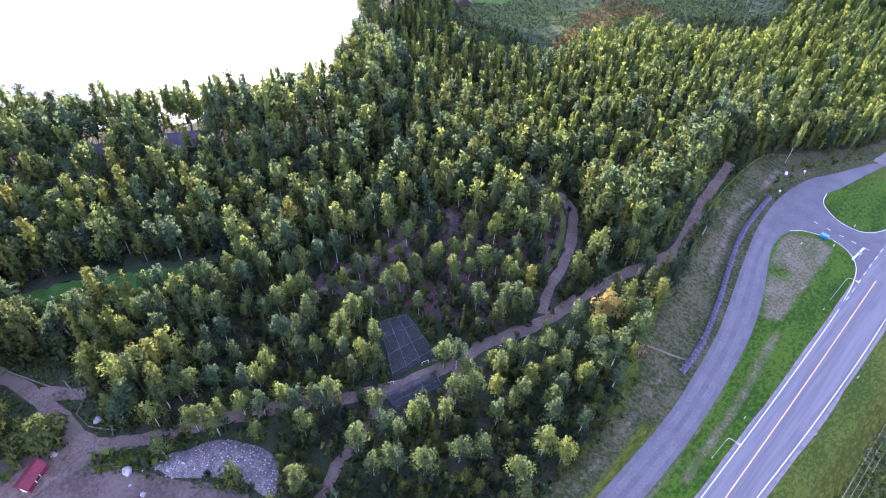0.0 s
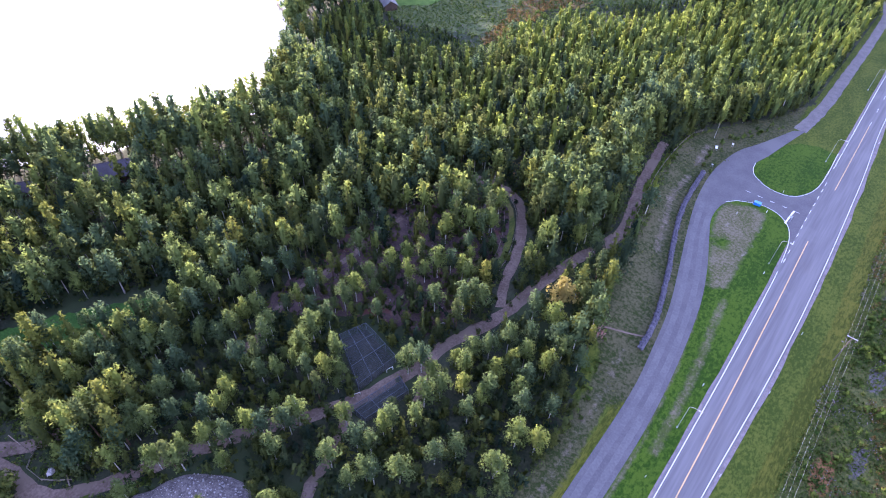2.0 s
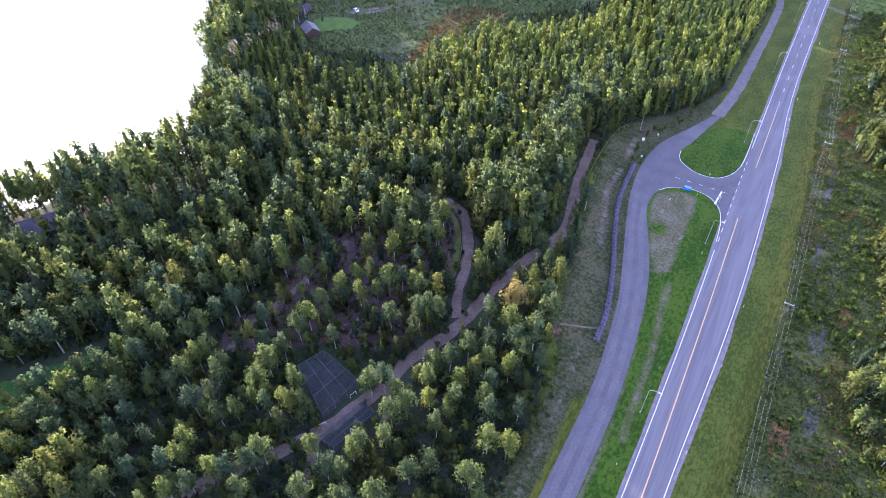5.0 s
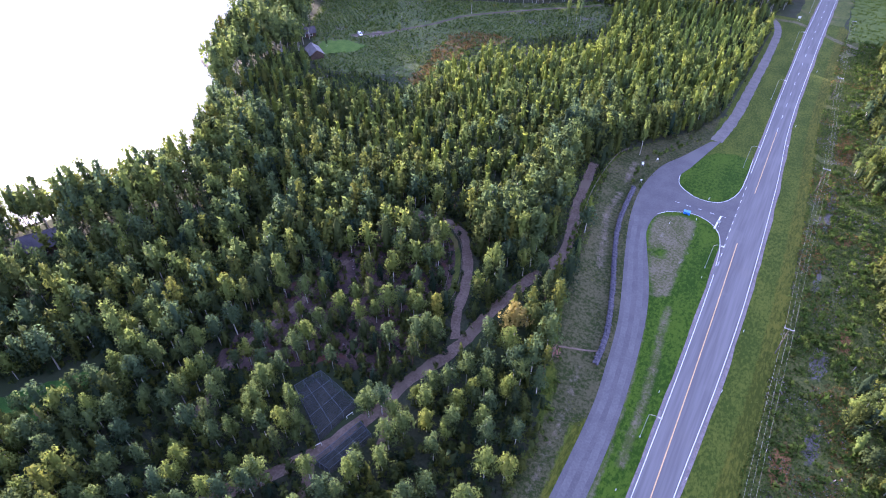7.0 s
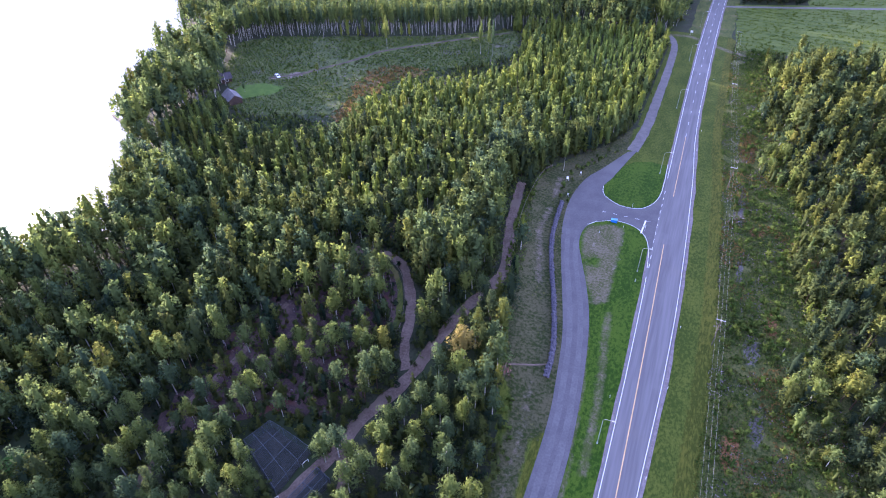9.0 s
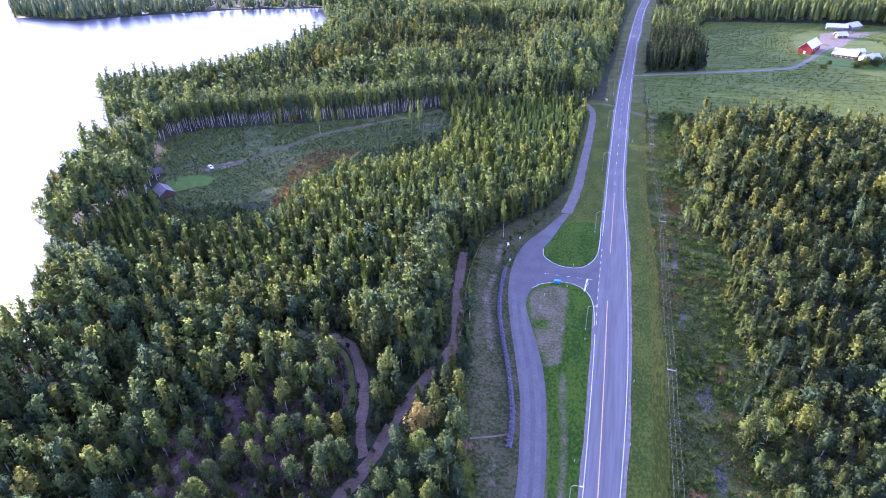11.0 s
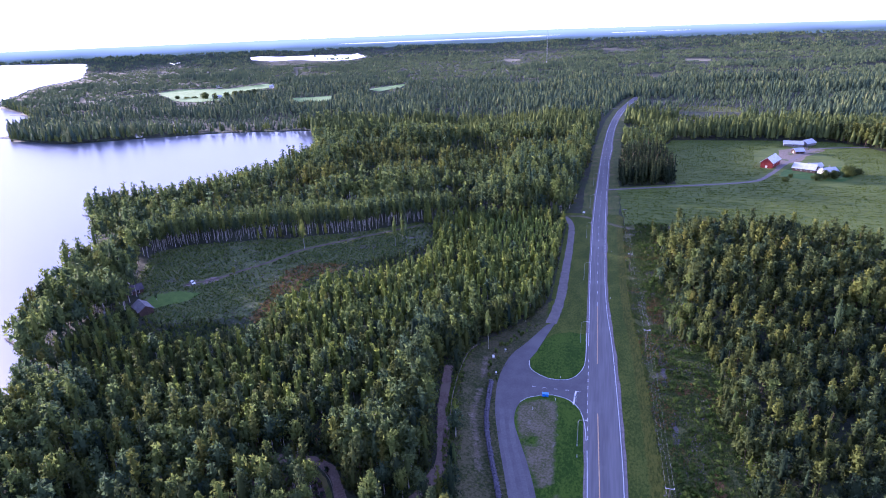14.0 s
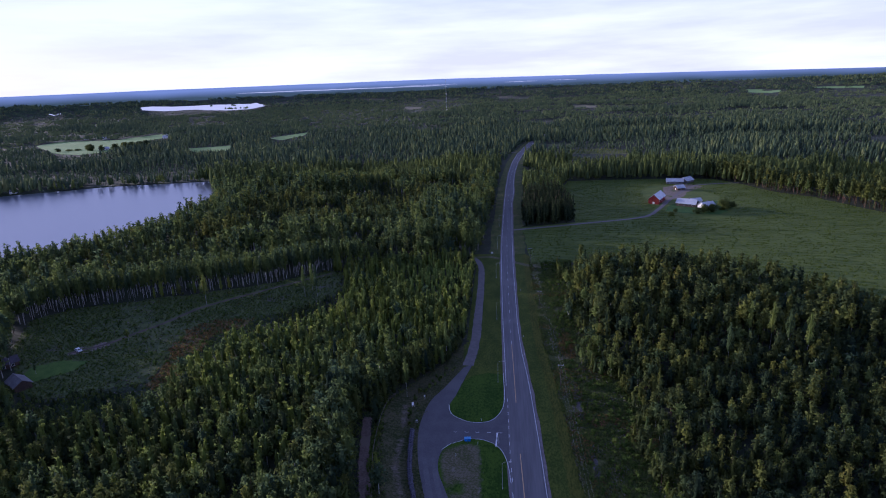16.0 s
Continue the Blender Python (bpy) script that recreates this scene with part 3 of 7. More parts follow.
# ---- mesh tools ----
def mesh_object(name, verts, faces, mats, parent=None, label="", smooth=False):
    me = bpy.data.meshes.new(name)
    me.from_pydata([tuple(v) for v in verts], [], faces)
    for m in (mats if isinstance(mats, (list, tuple)) else [mats]):
        me.materials.append(m)
    if smooth:
        me.polygons.foreach_set("use_smooth", [True] * len(me.polygons))
    me.update()
    ob = new(name, me)
    ob.parent = parent
    if label:
        ob["label"] = label
    return ob


def tri_mesh(name, verts, tris, mats, index=None, tone=None, normals=None):
    """A large mesh of triangles from arrays; foliage takes the soft normals of its crown."""
    me = bpy.data.meshes.new(name)
    n = len(tris)
    me.vertices.add(len(verts))
    me.vertices.foreach_set("co", np.asarray(verts, np.float32).ravel())
    me.loops.add(3 * n)
    me.loops.foreach_set("vertex_index", np.asarray(tris, np.int32).ravel())
    me.polygons.add(n)
    me.polygons.foreach_set("loop_start", np.arange(0, 3 * n, 3, dtype=np.int32))
    for m in mats:
        me.materials.append(m)
    if index is not None:
        me.polygons.foreach_set("material_index", np.asarray(index, np.int32))
    if tone is not None:
        me.attributes.new("tone", "FLOAT", "POINT").data.foreach_set("value", np.asarray(tone, np.float32))
    me.update(calc_edges=True)
    me.validate()
    if normals is not None:
        me.attributes.new("custom_normal", "FLOAT_VECTOR", "POINT").data.foreach_set("vector", np.asarray(normals, np.float32).ravel())
    return me


class Shape:
    """Gathers simple solids into one mesh."""

    def __init__(self):
        self.v, self.f = [], []

    def box(self, size, m=None, taper=1.0):
        sx, sy, sz = (s / 2 for s in size)
        pts = [Vector((x * sx * (taper if z > 0 else 1), y * sy * (taper if z > 0 else 1), z * sz)) for z in (-1, 1) for x, y in ((-1, -1), (1, -1), (1, 1), (-1, 1))]
        o = len(self.v)
        self.v += [tuple((m or Matrix()) @ p) for p in pts]
        self.f += [tuple(o + i for i in q) for q in ((3, 2, 1, 0), (4, 5, 6, 7), (0, 1, 5, 4), (1, 2, 6, 5), (2, 3, 7, 6), (3, 0, 4, 7))]
        return self

    def tube(self, a, b, r0, r1=None, sides=6):
        a, b = Vector(a), Vector(b)
        r1 = r0 if r1 is None else r1
        d = (b - a).normalized()
        u = d.cross(Vector((0.31, 0.74, 0.6))).normalized()
        w = d.cross(u)
        o = len(self.v)
        for c, r in ((a, r0), (b, r1)):
            for i in range(sides):
                t = 2 * math.pi * i / sides
                self.v.append(tuple(c + (u * math.cos(t) + w * math.sin(t)) * r))
        for i in range(sides):
            j = (i + 1) % sides
            self.f.append((o + i, o + j, o + sides + j, o + sides + i))
        self.f.append(tuple(o + i for i in reversed(range(sides))))
        self.f.append(tuple(o + sides + i for i in range(sides)))
        return self

    def line(self, pts, r, sides=5):
        for a, b in zip(pts, pts[1:]):
            self.tube(a, b, r, r, sides)
        return self

    def solid(self, ring, z0, z1, m=None):
        """An upright prism over a ring of (x, y)."""
        o, n = len(self.v), len(ring)
        self.v += [tuple((m or Matrix()) @ Vector((x, y, z))) for z in (z0, z1) for x, y in ring]
        self.f += [(o + i, o + (i + 1) % n, o + n + (i + 1) % n, o + n + i) for i in range(n)]
        self.f += [tuple(o + i for i in reversed(range(n))), tuple(o + n + i for i in range(n))]
        return self

    def slab(self, pts, thick):
        """A sheet of four corners with thickness, laid upward."""
        p = [Vector(a) for a in pts]
        nrm = (p[1] - p[0]).cross(p[3] - p[0]).normalized() * thick
        o = len(self.v)
        self.v += [tuple(a) for a in p] + [tuple(a + nrm) for a in p]
        self.f += [tuple(o + i for i in q) for q in ((3, 2, 1, 0), (4, 5, 6, 7), (0, 1, 5, 4), (1, 2, 6, 5), (2, 3, 7, 6), (3, 0, 4, 7))]
        return self

    def done(self, name, mat, parent=None, label="", smooth=False):
        return mesh_object(name, self.v, self.f, mat, parent, label, smooth)


def empty(name, m=None):
    ob = new(name)
    ob.empty_display_size = 0.5
    if m is not None:
        ob.matrix_basis = m
    return ob


def ragged(poly, amount, step, seed):
    """The outline with finer, uneven edges."""
    rng = random.Random(seed)
    out = []
    n = len(poly)
    for i in range(n):
        a, b = Vector(poly[i]), Vector(poly[(i + 1) % n])
        k = max(1, int((b - a).length / step))
        for j in range(k):
            p = a.lerp(b, j / k)
            out.append((p.x + rng.uniform(-amount, amount), p.y + rng.uniform(-amount, amount)))
    return out


def sheet(name, poly, lift, mat, label="", parent=None, cuts=0, kind="structure"):
    """A patch of ground cover that follows the land."""
    bm = bmesh.new()
    bm.faces.new([bm.verts.new((x, y, 0)) for x, y in poly])
    bmesh.ops.triangulate(bm, faces=bm.faces[:])
    if cuts:
        bmesh.ops.subdivide_edges(bm, edges=bm.edges[:], cuts=cuts, use_grid_fill=True)
    if bm.faces and sum(f.normal.z * f.calc_area() for f in bm.faces) < 0:
        bmesh.ops.reverse_faces(bm, faces=bm.faces[:])
    for v in bm.verts:
        v.co.z = float(ground_z(v.co.x, v.co.y)) + lift
    me = bpy.data.meshes.new(name)
    bm.to_mesh(me)
    bm.free()
    me.materials.append(mat)
    ob = new(name, me)
    ob.parent = parent
    if parent is None:
        tagged(ob, label, kind=kind)
    elif label:
        ob["label"] = label
    return ob


def ribbon(name, line, width, lift, mat, label="", parent=None, step=2.0, wobble=0.0, seed=0, kind="structure", across=4):
    """A strip along a line, following the land; width may be one number or one for each end."""
    pts = smooth_line(line, step) if step else line
    rng = random.Random(seed)
    w0, w1 = width if isinstance(width, tuple) else (width, width)
    v, f = [], []
    for i, p in enumerate(pts):
        a, b = Vector(pts[max(0, i - 1)]), Vector(pts[min(len(pts) - 1, i + 1)])
        d = (b - a).normalized()
        side = Vector((d.y, -d.x))
        w = w0 + (w1 - w0) * i / max(1, len(pts) - 1)
        l_, r_ = w / 2 + rng.uniform(-wobble, wobble), w / 2 + rng.uniform(-wobble, wobble)
        for k in range(across + 1):
            q = Vector(p) + side * (-l_ + (l_ + r_) * k / across)
            v.append((q.x, q.y, float(ground_z(q.x, q.y)) + lift))
    c = across + 1
    for i in range(len(pts) - 1):
        for k in range(across):
            o = i * c + k
            f.append((o, o + 1, o + c + 1, o + c))
    ob = mesh_object(name, v, f, mat, parent)
    if parent is None:
        tagged(ob, label, kind=kind)
    elif label:
        ob["label"] = label
    return ob


# ---- ground ----
def axis(dense, reach):
    """Grid lines: close together in the given spans, wider and wider outside."""
    out = []
    for a, b, s in dense:
        out += list(np.arange(a, b, s))
    out.append(dense[-1][1])
    s = dense[-1][2]
    while out[-1] < reach:
        s = min(s * 1.25, 160)
        out.append(out[-1] + s)
    s = dense[0][2]
    while out[0] > -reach:
        s = min(s * 1.25, 160)
        out.insert(0, out[0] - s)
    return np.array(out)


gx, gy = axis([(-380, -140, 6), (-140, 62, 3)], 4900), axis([(-60, 216, 3), (216, 720, 8)], 4900)
GX, GY = np.meshgrid(gx, gy)
gz = basin_z(GX.ravel(), GY.ravel())
verts = np.column_stack([GX.ravel(), GY.ravel(), gz])
nx, ny = len(gx), len(gy)
ii, jj = np.meshgrid(np.arange(nx - 1), np.arange(ny - 1))
a = (jj * nx + ii).ravel()
quads = np.column_stack([a, a + 1, a + nx + 1, a + nx])
mid = verts[quads].mean(axis=1)
quads = quads[np.hypot(mid[:, 0], mid[:, 1]) < 4900]
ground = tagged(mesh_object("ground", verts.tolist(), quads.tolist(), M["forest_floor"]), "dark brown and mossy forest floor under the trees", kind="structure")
lake = tagged(mesh_object("lake_water", [(x, y, -0.7) for x, y in ragged(LAKE, 0.8, 5.0, 3)], [tuple(range(len(ragged(LAKE, 0.8, 5.0, 3))))], M["lake_water"]), "pale still lake water mirroring the bright sky", kind="structure")
bm = bmesh.new()
bm.from_mesh(lake.data)
bmesh.ops.triangulate(bm, faces=bm.faces[:])
bm.normal_update()
if sum(f.normal.z * f.calc_area() for f in bm.faces) < 0:
    bmesh.ops.reverse_faces(bm, faces=bm.faces[:])
bm.to_mesh(lake.data)
bm.free()
# these sheets glow pale instead of mirroring the sky
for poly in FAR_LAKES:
    sheet("far_lake", ragged(poly, 7, 40, 5), 1.2, M["lake_glow"], "distant pale lake glowing like mirrored sky between wooded shores", cuts=2)
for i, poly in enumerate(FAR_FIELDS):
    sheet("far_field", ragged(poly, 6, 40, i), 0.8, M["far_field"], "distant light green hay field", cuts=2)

# far hills beyond the woods, as a ring at the edge of the land; haze is painted into their glow
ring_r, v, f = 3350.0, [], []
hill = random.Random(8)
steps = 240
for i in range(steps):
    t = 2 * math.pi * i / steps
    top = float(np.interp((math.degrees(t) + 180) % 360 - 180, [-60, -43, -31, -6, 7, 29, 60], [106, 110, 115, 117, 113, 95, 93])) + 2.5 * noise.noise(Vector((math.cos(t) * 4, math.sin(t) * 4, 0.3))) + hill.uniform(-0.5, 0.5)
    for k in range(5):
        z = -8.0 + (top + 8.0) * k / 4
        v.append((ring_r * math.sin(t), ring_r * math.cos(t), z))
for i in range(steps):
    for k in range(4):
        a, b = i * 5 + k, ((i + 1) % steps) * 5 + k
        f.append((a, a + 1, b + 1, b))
tagged(mesh_object("backdrop", v, f, M["distance"]), "wooded hills along the horizon, glowing in painted haze blue", kind="structure")
far_rng = random.Random(12)
# upright glowing strips, for sky mirrored in lakes near the horizon
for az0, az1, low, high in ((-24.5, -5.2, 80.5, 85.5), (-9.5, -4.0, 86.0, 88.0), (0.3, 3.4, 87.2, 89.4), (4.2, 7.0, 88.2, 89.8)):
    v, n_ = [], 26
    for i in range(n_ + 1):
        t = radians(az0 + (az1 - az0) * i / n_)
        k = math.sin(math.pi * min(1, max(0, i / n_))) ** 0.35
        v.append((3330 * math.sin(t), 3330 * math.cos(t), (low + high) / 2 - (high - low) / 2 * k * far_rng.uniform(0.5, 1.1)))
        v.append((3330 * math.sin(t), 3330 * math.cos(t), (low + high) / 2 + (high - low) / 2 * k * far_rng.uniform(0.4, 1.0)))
    tagged(mesh_object("backdrop", v, [(2 * i, 2 * i + 1, 2 * i + 3, 2 * i + 2) for i in range(n_)], M["lake_glow"]), "thin lake strip below the horizon, glowing like mirrored sky", kind="structure")

# ---- roads, verges and clearings ----
ys = np.concatenate([np.arange(-200, 1300, 6.0)])
edge_l, edge_c, edge_r = np.interp(ys, MAIN_Y, MAIN_L), np.interp(ys, MAIN_Y, MAIN_C), np.interp(ys, MAIN_Y, MAIN_R)


def soften(a):
    k = np.array([1, 2, 3, 2, 1]) / 9.0
    return np.concatenate([a[:2], np.convolve(a, k, "valid"), a[-2:]])


edge_l, edge_c, edge_r = soften(edge_l), soften(edge_c), soften(edge_r)


def cross_strip(name, xs_left, xs_right, lift, mat, label="", parent=None, rows=None, across=4):
    v, f = [], []
    rows = range(len(ys)) if rows is None else rows
    for i in rows:
        for k in range(across + 1):
            x = xs_left[i] + (xs_right[i] - xs_left[i]) * k / across
            v.append((x, ys[i], float(ground_z(x, ys[i])) + lift))
    c = across + 1
    n = len(v) // c
    f = [(i * c + k, i * c + k + 1, i * c + c + k + 1, i * c + c + k) for i in range(n - 1) for k in range(across)]
    ob = mesh_object(name, v, f, mat, parent)
    if parent is None:
        tagged(ob, label, kind="structure")
    return ob


wob = random.Random(4)
wav = lambda a: [wob.uniform(-a, a) for _ in ys]
bank_poly = [(-14.5, 70)] + [(x + 0.6, y) for x, y in ACC_L[3:12]] + [(-19, 212), (-20, 232), (-26, 226), (-33, 205), (-40, 192)] + [(x + 0.4, y) for x, y in FENCE] + [(-34, 108), (-30, 96), (-27, 84), (-20, 74)]
ISLE_LONG = list(reversed(smooth_line(ACC_R + ISLE_S[1:], 1.5))) + [(-6.4, 0), (-0.2, 0)] + [(float(np.interp(y, MAIN_Y, MAIN_L)) - 0.9, y) for y in (40, 60, 80, 100, 120, 136)]
ISLE_ROUND = smooth_line(ISLE_N, 1.5) + [(-3.6, 205), (-9, 206), (-15, 203.5), (-18.5, 198)]
SOIL = [(-22.4, 149), (-22.0, 155), (-15.4, 158.5), (-11, 157.5), (-10.1, 149.6), (-9.9, 142.6), (-9.6, 135.3), (-9.2, 127.8), (-8.8, 121), (-12.5, 118), (-17.6, 130.2), (-21, 142)]


def roadside_ground():
    """The open strip along the road, as one fine sheet with its covers."""
    xs = np.arange(-52, 65.01, 1.0)
    yy = np.concatenate([np.arange(-40, 20, 6.0), np.arange(20, 232, 1.0), np.arange(232, 372, 2.0)])
    X, Y = np.meshgrid(xs, yy)
    x, y = X.ravel(), Y.ravel()
    r_ = np.interp(y, MAIN_Y, MAIN_R)
    l_ = np.interp(y, MAIN_Y, MAIN_L)

    def soft(poly, w):
        d = gap(poly + poly[:1], x, y) * np.where(inside(poly, x, y), 1, -1)
        return np.clip(0.5 + d / (2 * w), 0, 1)

    def along(line, half, w):
        return np.clip(0.5 + (half - gap(line, x, y)) / (2 * w), 0, 1)

    right = x - r_
    masks = {
        "olive": np.maximum(np.clip((right - 5.0) / 3.0, 0, 1) * np.clip((12.5 - right) / 3.0, 0, 1), along([(a - 0.9, b) for a, b in ACC_L[1:12]], 0.9, 0.5)),
        "scrub": np.clip((right - 9.5) / 3.0, 0, 1),
        "rust": np.clip(1.15 - np.hypot((x - 25) / 4.5, (y - 232) / 13.0), 0, 1) + 0.85 * np.clip(1.2 - np.hypot((x - 29) / 4.0, (y - 172) / 4.0), 0, 1) + 0.9 * np.clip(1.2 - np.hypot((x - 25) / 3.0, (y - 84) / 9.0), 0, 1) + 0.75 * np.clip(1.2 - np.hypot((x - 33) / 3.0, (y - 128) / 9.0), 0, 1),
        "slash": 0.85 * np.clip(1.2 - np.hypot((x - 28.5) / 3.0, (y - 117) / 9.0), 0, 1) + 0.8 * np.clip(1.2 - np.hypot((x - 24) / 1.8, (y - 190) / 26.0), 0, 1) + 0.85 * np.clip(1.2 - np.hypot((x - 30) / 2.5, (y - 92) / 8.0), 0, 1) + 0.7 * np.clip(1.2 - np.hypot((x - 24.5) / 2.0, (y - 150) / 12.0), 0, 1),
        "bank": np.maximum(soft(bank_poly, 1.5), 0.95 * along([(-17.5, 10), (-17.2, 50), (-18.8, 72), (-22, 86)], 2.9, 1.6)),
        "stony": np.maximum(0.54 * along([(-36, 160), (-36.5, 148), (-33, 136), (-29, 122)], 2.2, 2.0), np.maximum(0.52 * along([(-17.0, 30), (-16.8, 50), (-18.6, 74), (-20.5, 86)], 1.8, 2.2), 0.6 * along([(-38, 180), (-37, 168)], 2.0, 2.0))),
        "green": np.maximum(soft(ISLE_LONG, 0.6), soft(ISLE_ROUND, 0.7)),
        # last line (y 339 to 364) paints a sunlit strip; the rest is bare earth
        "soil_and_sun": np.maximum(np.maximum(0.92 * soft(SOIL, 1.6), 0.78 * along([(-7.6, 116), (-6.4, 104), (-5.0, 94), (-4.1, 84), (-3.2, 66)], 1.0, 1.2)), np.maximum(0.75 * along([(-6.6, 0), (-5.9, 45), (-6.2, 66), (-8.4, 88), (-11.2, 106), (-15, 121)], 0.6, 0.9), 0.9 * along([(-22, 362), (-10, 364), (0, 356), (12, 346), (24, 339)], 1.8, 1.6))),
        "pale": 0.62 * along([(-11.6, 156), (-9.8, 150), (-9.2, 142), (-10.4, 133), (-12.0, 126)], 0.5, 0.9) + 0.55 * np.clip(1.2 - np.hypot((x + 18) / 2.0, (y - 146) / 2.5), 0, 1) + 0.5 * np.clip(1.2 - np.hypot((x + 15) / 3.0, (y - 158) / 1.2), 0, 1),
    }
    masks["soil_and_sun"] = np.where(inside(SOIL, x, y), masks["soil_and_sun"] - 0.75 * np.clip(1.3 - np.hypot((x + 16.3) / 2.6, (y - 137) / 3.4), 0, 1), masks["soil_and_sun"])
    nx_, ny_ = len(xs), len(yy)
    ii_, jj_ = np.meshgrid(np.arange(nx_ - 1), np.arange(ny_ - 1))
    a_ = (jj_ * nx_ + ii_).ravel()
    q = np.column_stack([a_, a_ + 1, a_ + nx_ + 1, a_ + nx_])
    cx, cy = x[q].mean(axis=1), y[q].mean(axis=1)
    lim_l = np.interp(cy, VERGE_Y, VERGE_L)
    lim_r = np.interp(cy, [-40, 20, 60, 85, 100, 130, 200, 212, 250, 300, 345, 360, 372], [64, 64, 60, 54, 50, 49, 49, 44, 44, 40, 42, 18, 12])
    q = q[(cx > lim_l) & (cx < lim_r)]
    used, inv = np.unique(q.ravel(), return_inverse=True)
    q = inv.reshape(-1, 4)
    z = ground_z(x[used], y[used]) + 0.045 + 0.02 * np.sin(x[used] * 2.1) * np.cos(y[used] * 1.7)
    tris_ = np.vstack([q[:, [0, 1, 2]], q[:, [0, 2, 3]]])
    me_ = tri_mesh("verge", np.column_stack([x[used], y[used], z]), tris_, [M["roadside"]])
    for key, val in masks.items():
        me_.attributes.new(key, "FLOAT", "POINT").data.foreach_set("value", np.clip(val[used], 0, 1).astype(np.float32))
    return tagged(new("verge", me_), "roadside grass with worn earth, scrub, rusty patches and a painted sun strip", kind="structure")


roadside_ground()
cross_strip("verge", edge_r + 1.2, edge_r + 9.0 + wav(0.8), 0.045, M["verge"], "mown roadside grass verge", rows=[i for i in range(len(ys)) if ys[i] >= 368])
cross_strip("verge", edge_l - 8.0 + wav(0.8), edge_l - 0.5, 0.03, M["verge"], "mown roadside grass verge", rows=[i for i in range(len(ys)) if ys[i] >= 368])
road = cross_strip("road", edge_l - 0.55, edge_r + 0.5, 0.08, M["asphalt"], "grey-lilac asphalt main road with white edge lines")
cross_strip("road_shoulder", edge_r + 0.3, edge_r + 1.2 + wav(0.25), 0.065, M["shoulder"], "brown gravel road shoulder")
cross_strip("road_shoulder", edge_l - 1.0 + wav(0.15), edge_l - 0.4, 0.06, M["shoulder"], "narrow gravel road shoulder")
north = smooth_line(ISLE_N, 1.5)
south = smooth_line(ACC_R + ISLE_S[1:], 1.5)
acc_poly = smooth_line(ACC_L, 3.0) + [(-15.4, 213), (-17.6, 203)] + north + [(-2.3, 202), (-1.75, 188), (-1.35, 165), (-1.0, 143)] + list(reversed(south))
side_road = sheet("side_road", acc_poly, 0.095, M["asphalt_worn"], "worn asphalt side road that curves into a junction")
track = ribbon("gravel_track", TRACK, (4.4, 3.2), 0.085, M["gravel_track"], "pale gravel track along the edge of the wood", wobble=0.2, seed=11)
for k in (0.30, 0.72):
    ribbon("wheel_track", [(a + (float(np.interp(b, [q[1] for q in ACC_R], [q[0] for q in ACC_R])) - a) * k, b - 0.5) for a, b in ACC_L[:9]], 1.5, 0.107, M["wheel_wear"], parent=side_road, step=2.0, across=1, wobble=0.1, seed=60)
# painted lines
thin = 0.16
cross_strip("edge_line", edge_r - thin / 2, edge_r + thin / 2, 0.095, M["white_paint"], parent=road, across=1)
cross_strip("edge_line", edge_l - thin / 2, edge_l + thin / 2, 0.095, M["white_paint"], parent=road, rows=[i for i in range(len(ys)) if ys[i] <= 140], across=1)
cross_strip("edge_line", edge_l - thin / 2, edge_l + thin / 2, 0.095, M["white_paint"], parent=road, rows=[i for i in range(len(ys)) if ys[i] >= 194], across=1)
cross_strip("centre_line", edge_c - 0.11, edge_c + 0.11, 0.095, M["yellow_paint"], parent=road, rows=[i for i in range(len(ys)) if ys[i] <= 158], across=1)
cross_strip("centre_line", edge_c - 0.09, edge_c + 0.09, 0.095, M["yellow_paint"], parent=road, rows=[i for i in range(len(ys)) if 180 <= ys[i] <= 232], across=1)
ribbon("edge_line", [(x, y) for x, y in ISLE_S] , 0.16, 0.115, M["white_paint"], parent=side_road, step=1.0, across=1)
ribbon("edge_line", ISLE_S[:1] + [(-22.4, 155.4)], 0.16, 0.115, M["white_paint"], parent=side_road, step=1.0, across=1)
ribbon("edge_line", ISLE_N[1:], 0.16, 0.135, M["white_paint"], parent=side_road, step=1.0, across=1)
Shape().box((0.5, 7.7, 0.012), pose(-5.2, 161.2, 0.145, 0, 0, -3)).done("stop_line", M["white_paint"], side_road)
for x in (-18.9, -15.2, -11.5, -7.8, -4.1):
    Shape().box((1.3, 0.13, 0.012), pose(x, 165.0, 0.116)).done("dash", M["white_paint"], side_road)
for y in np.arange(141.5, 186, 4.4):
    x = float(np.interp(y, ys, edge_l))
    Shape().box((0.14, 1.9, 0.012), pose(x + 0.25, y, 0.116)).done("dash", M["white_paint"], road)
for y in np.arange(234, 1150, 12.0):
    x = float(np.interp(y, ys, edge_c))
    turn_ = math.degrees(math.atan2(float(np.interp(y + 3, ys, edge_c)) - x, 3))
    Shape().box((0.14, 3.2, 0.012), pose(x, y, 0.096 + float(ground_z(x, y)), 0, 0, -turn_)).done("dash", M["white_paint"], road)

# trails in the wood, and the open patches
sheet("heath", ragged(HEATH, 1.0, 2.0, 21), 0.06, M["heath"], "red-brown heath floor inside the ring trail", cuts=2)
sheet("glade", ragged(GLADE, 0.8, 1.6, 22), 0.05, M["lawn"], "narrow shaded green glade")
sheet("yard", ragged(YARD, 0.7, 1.3, 23), 0.05, M["yard"], "brown sandy yard with wheel marks")
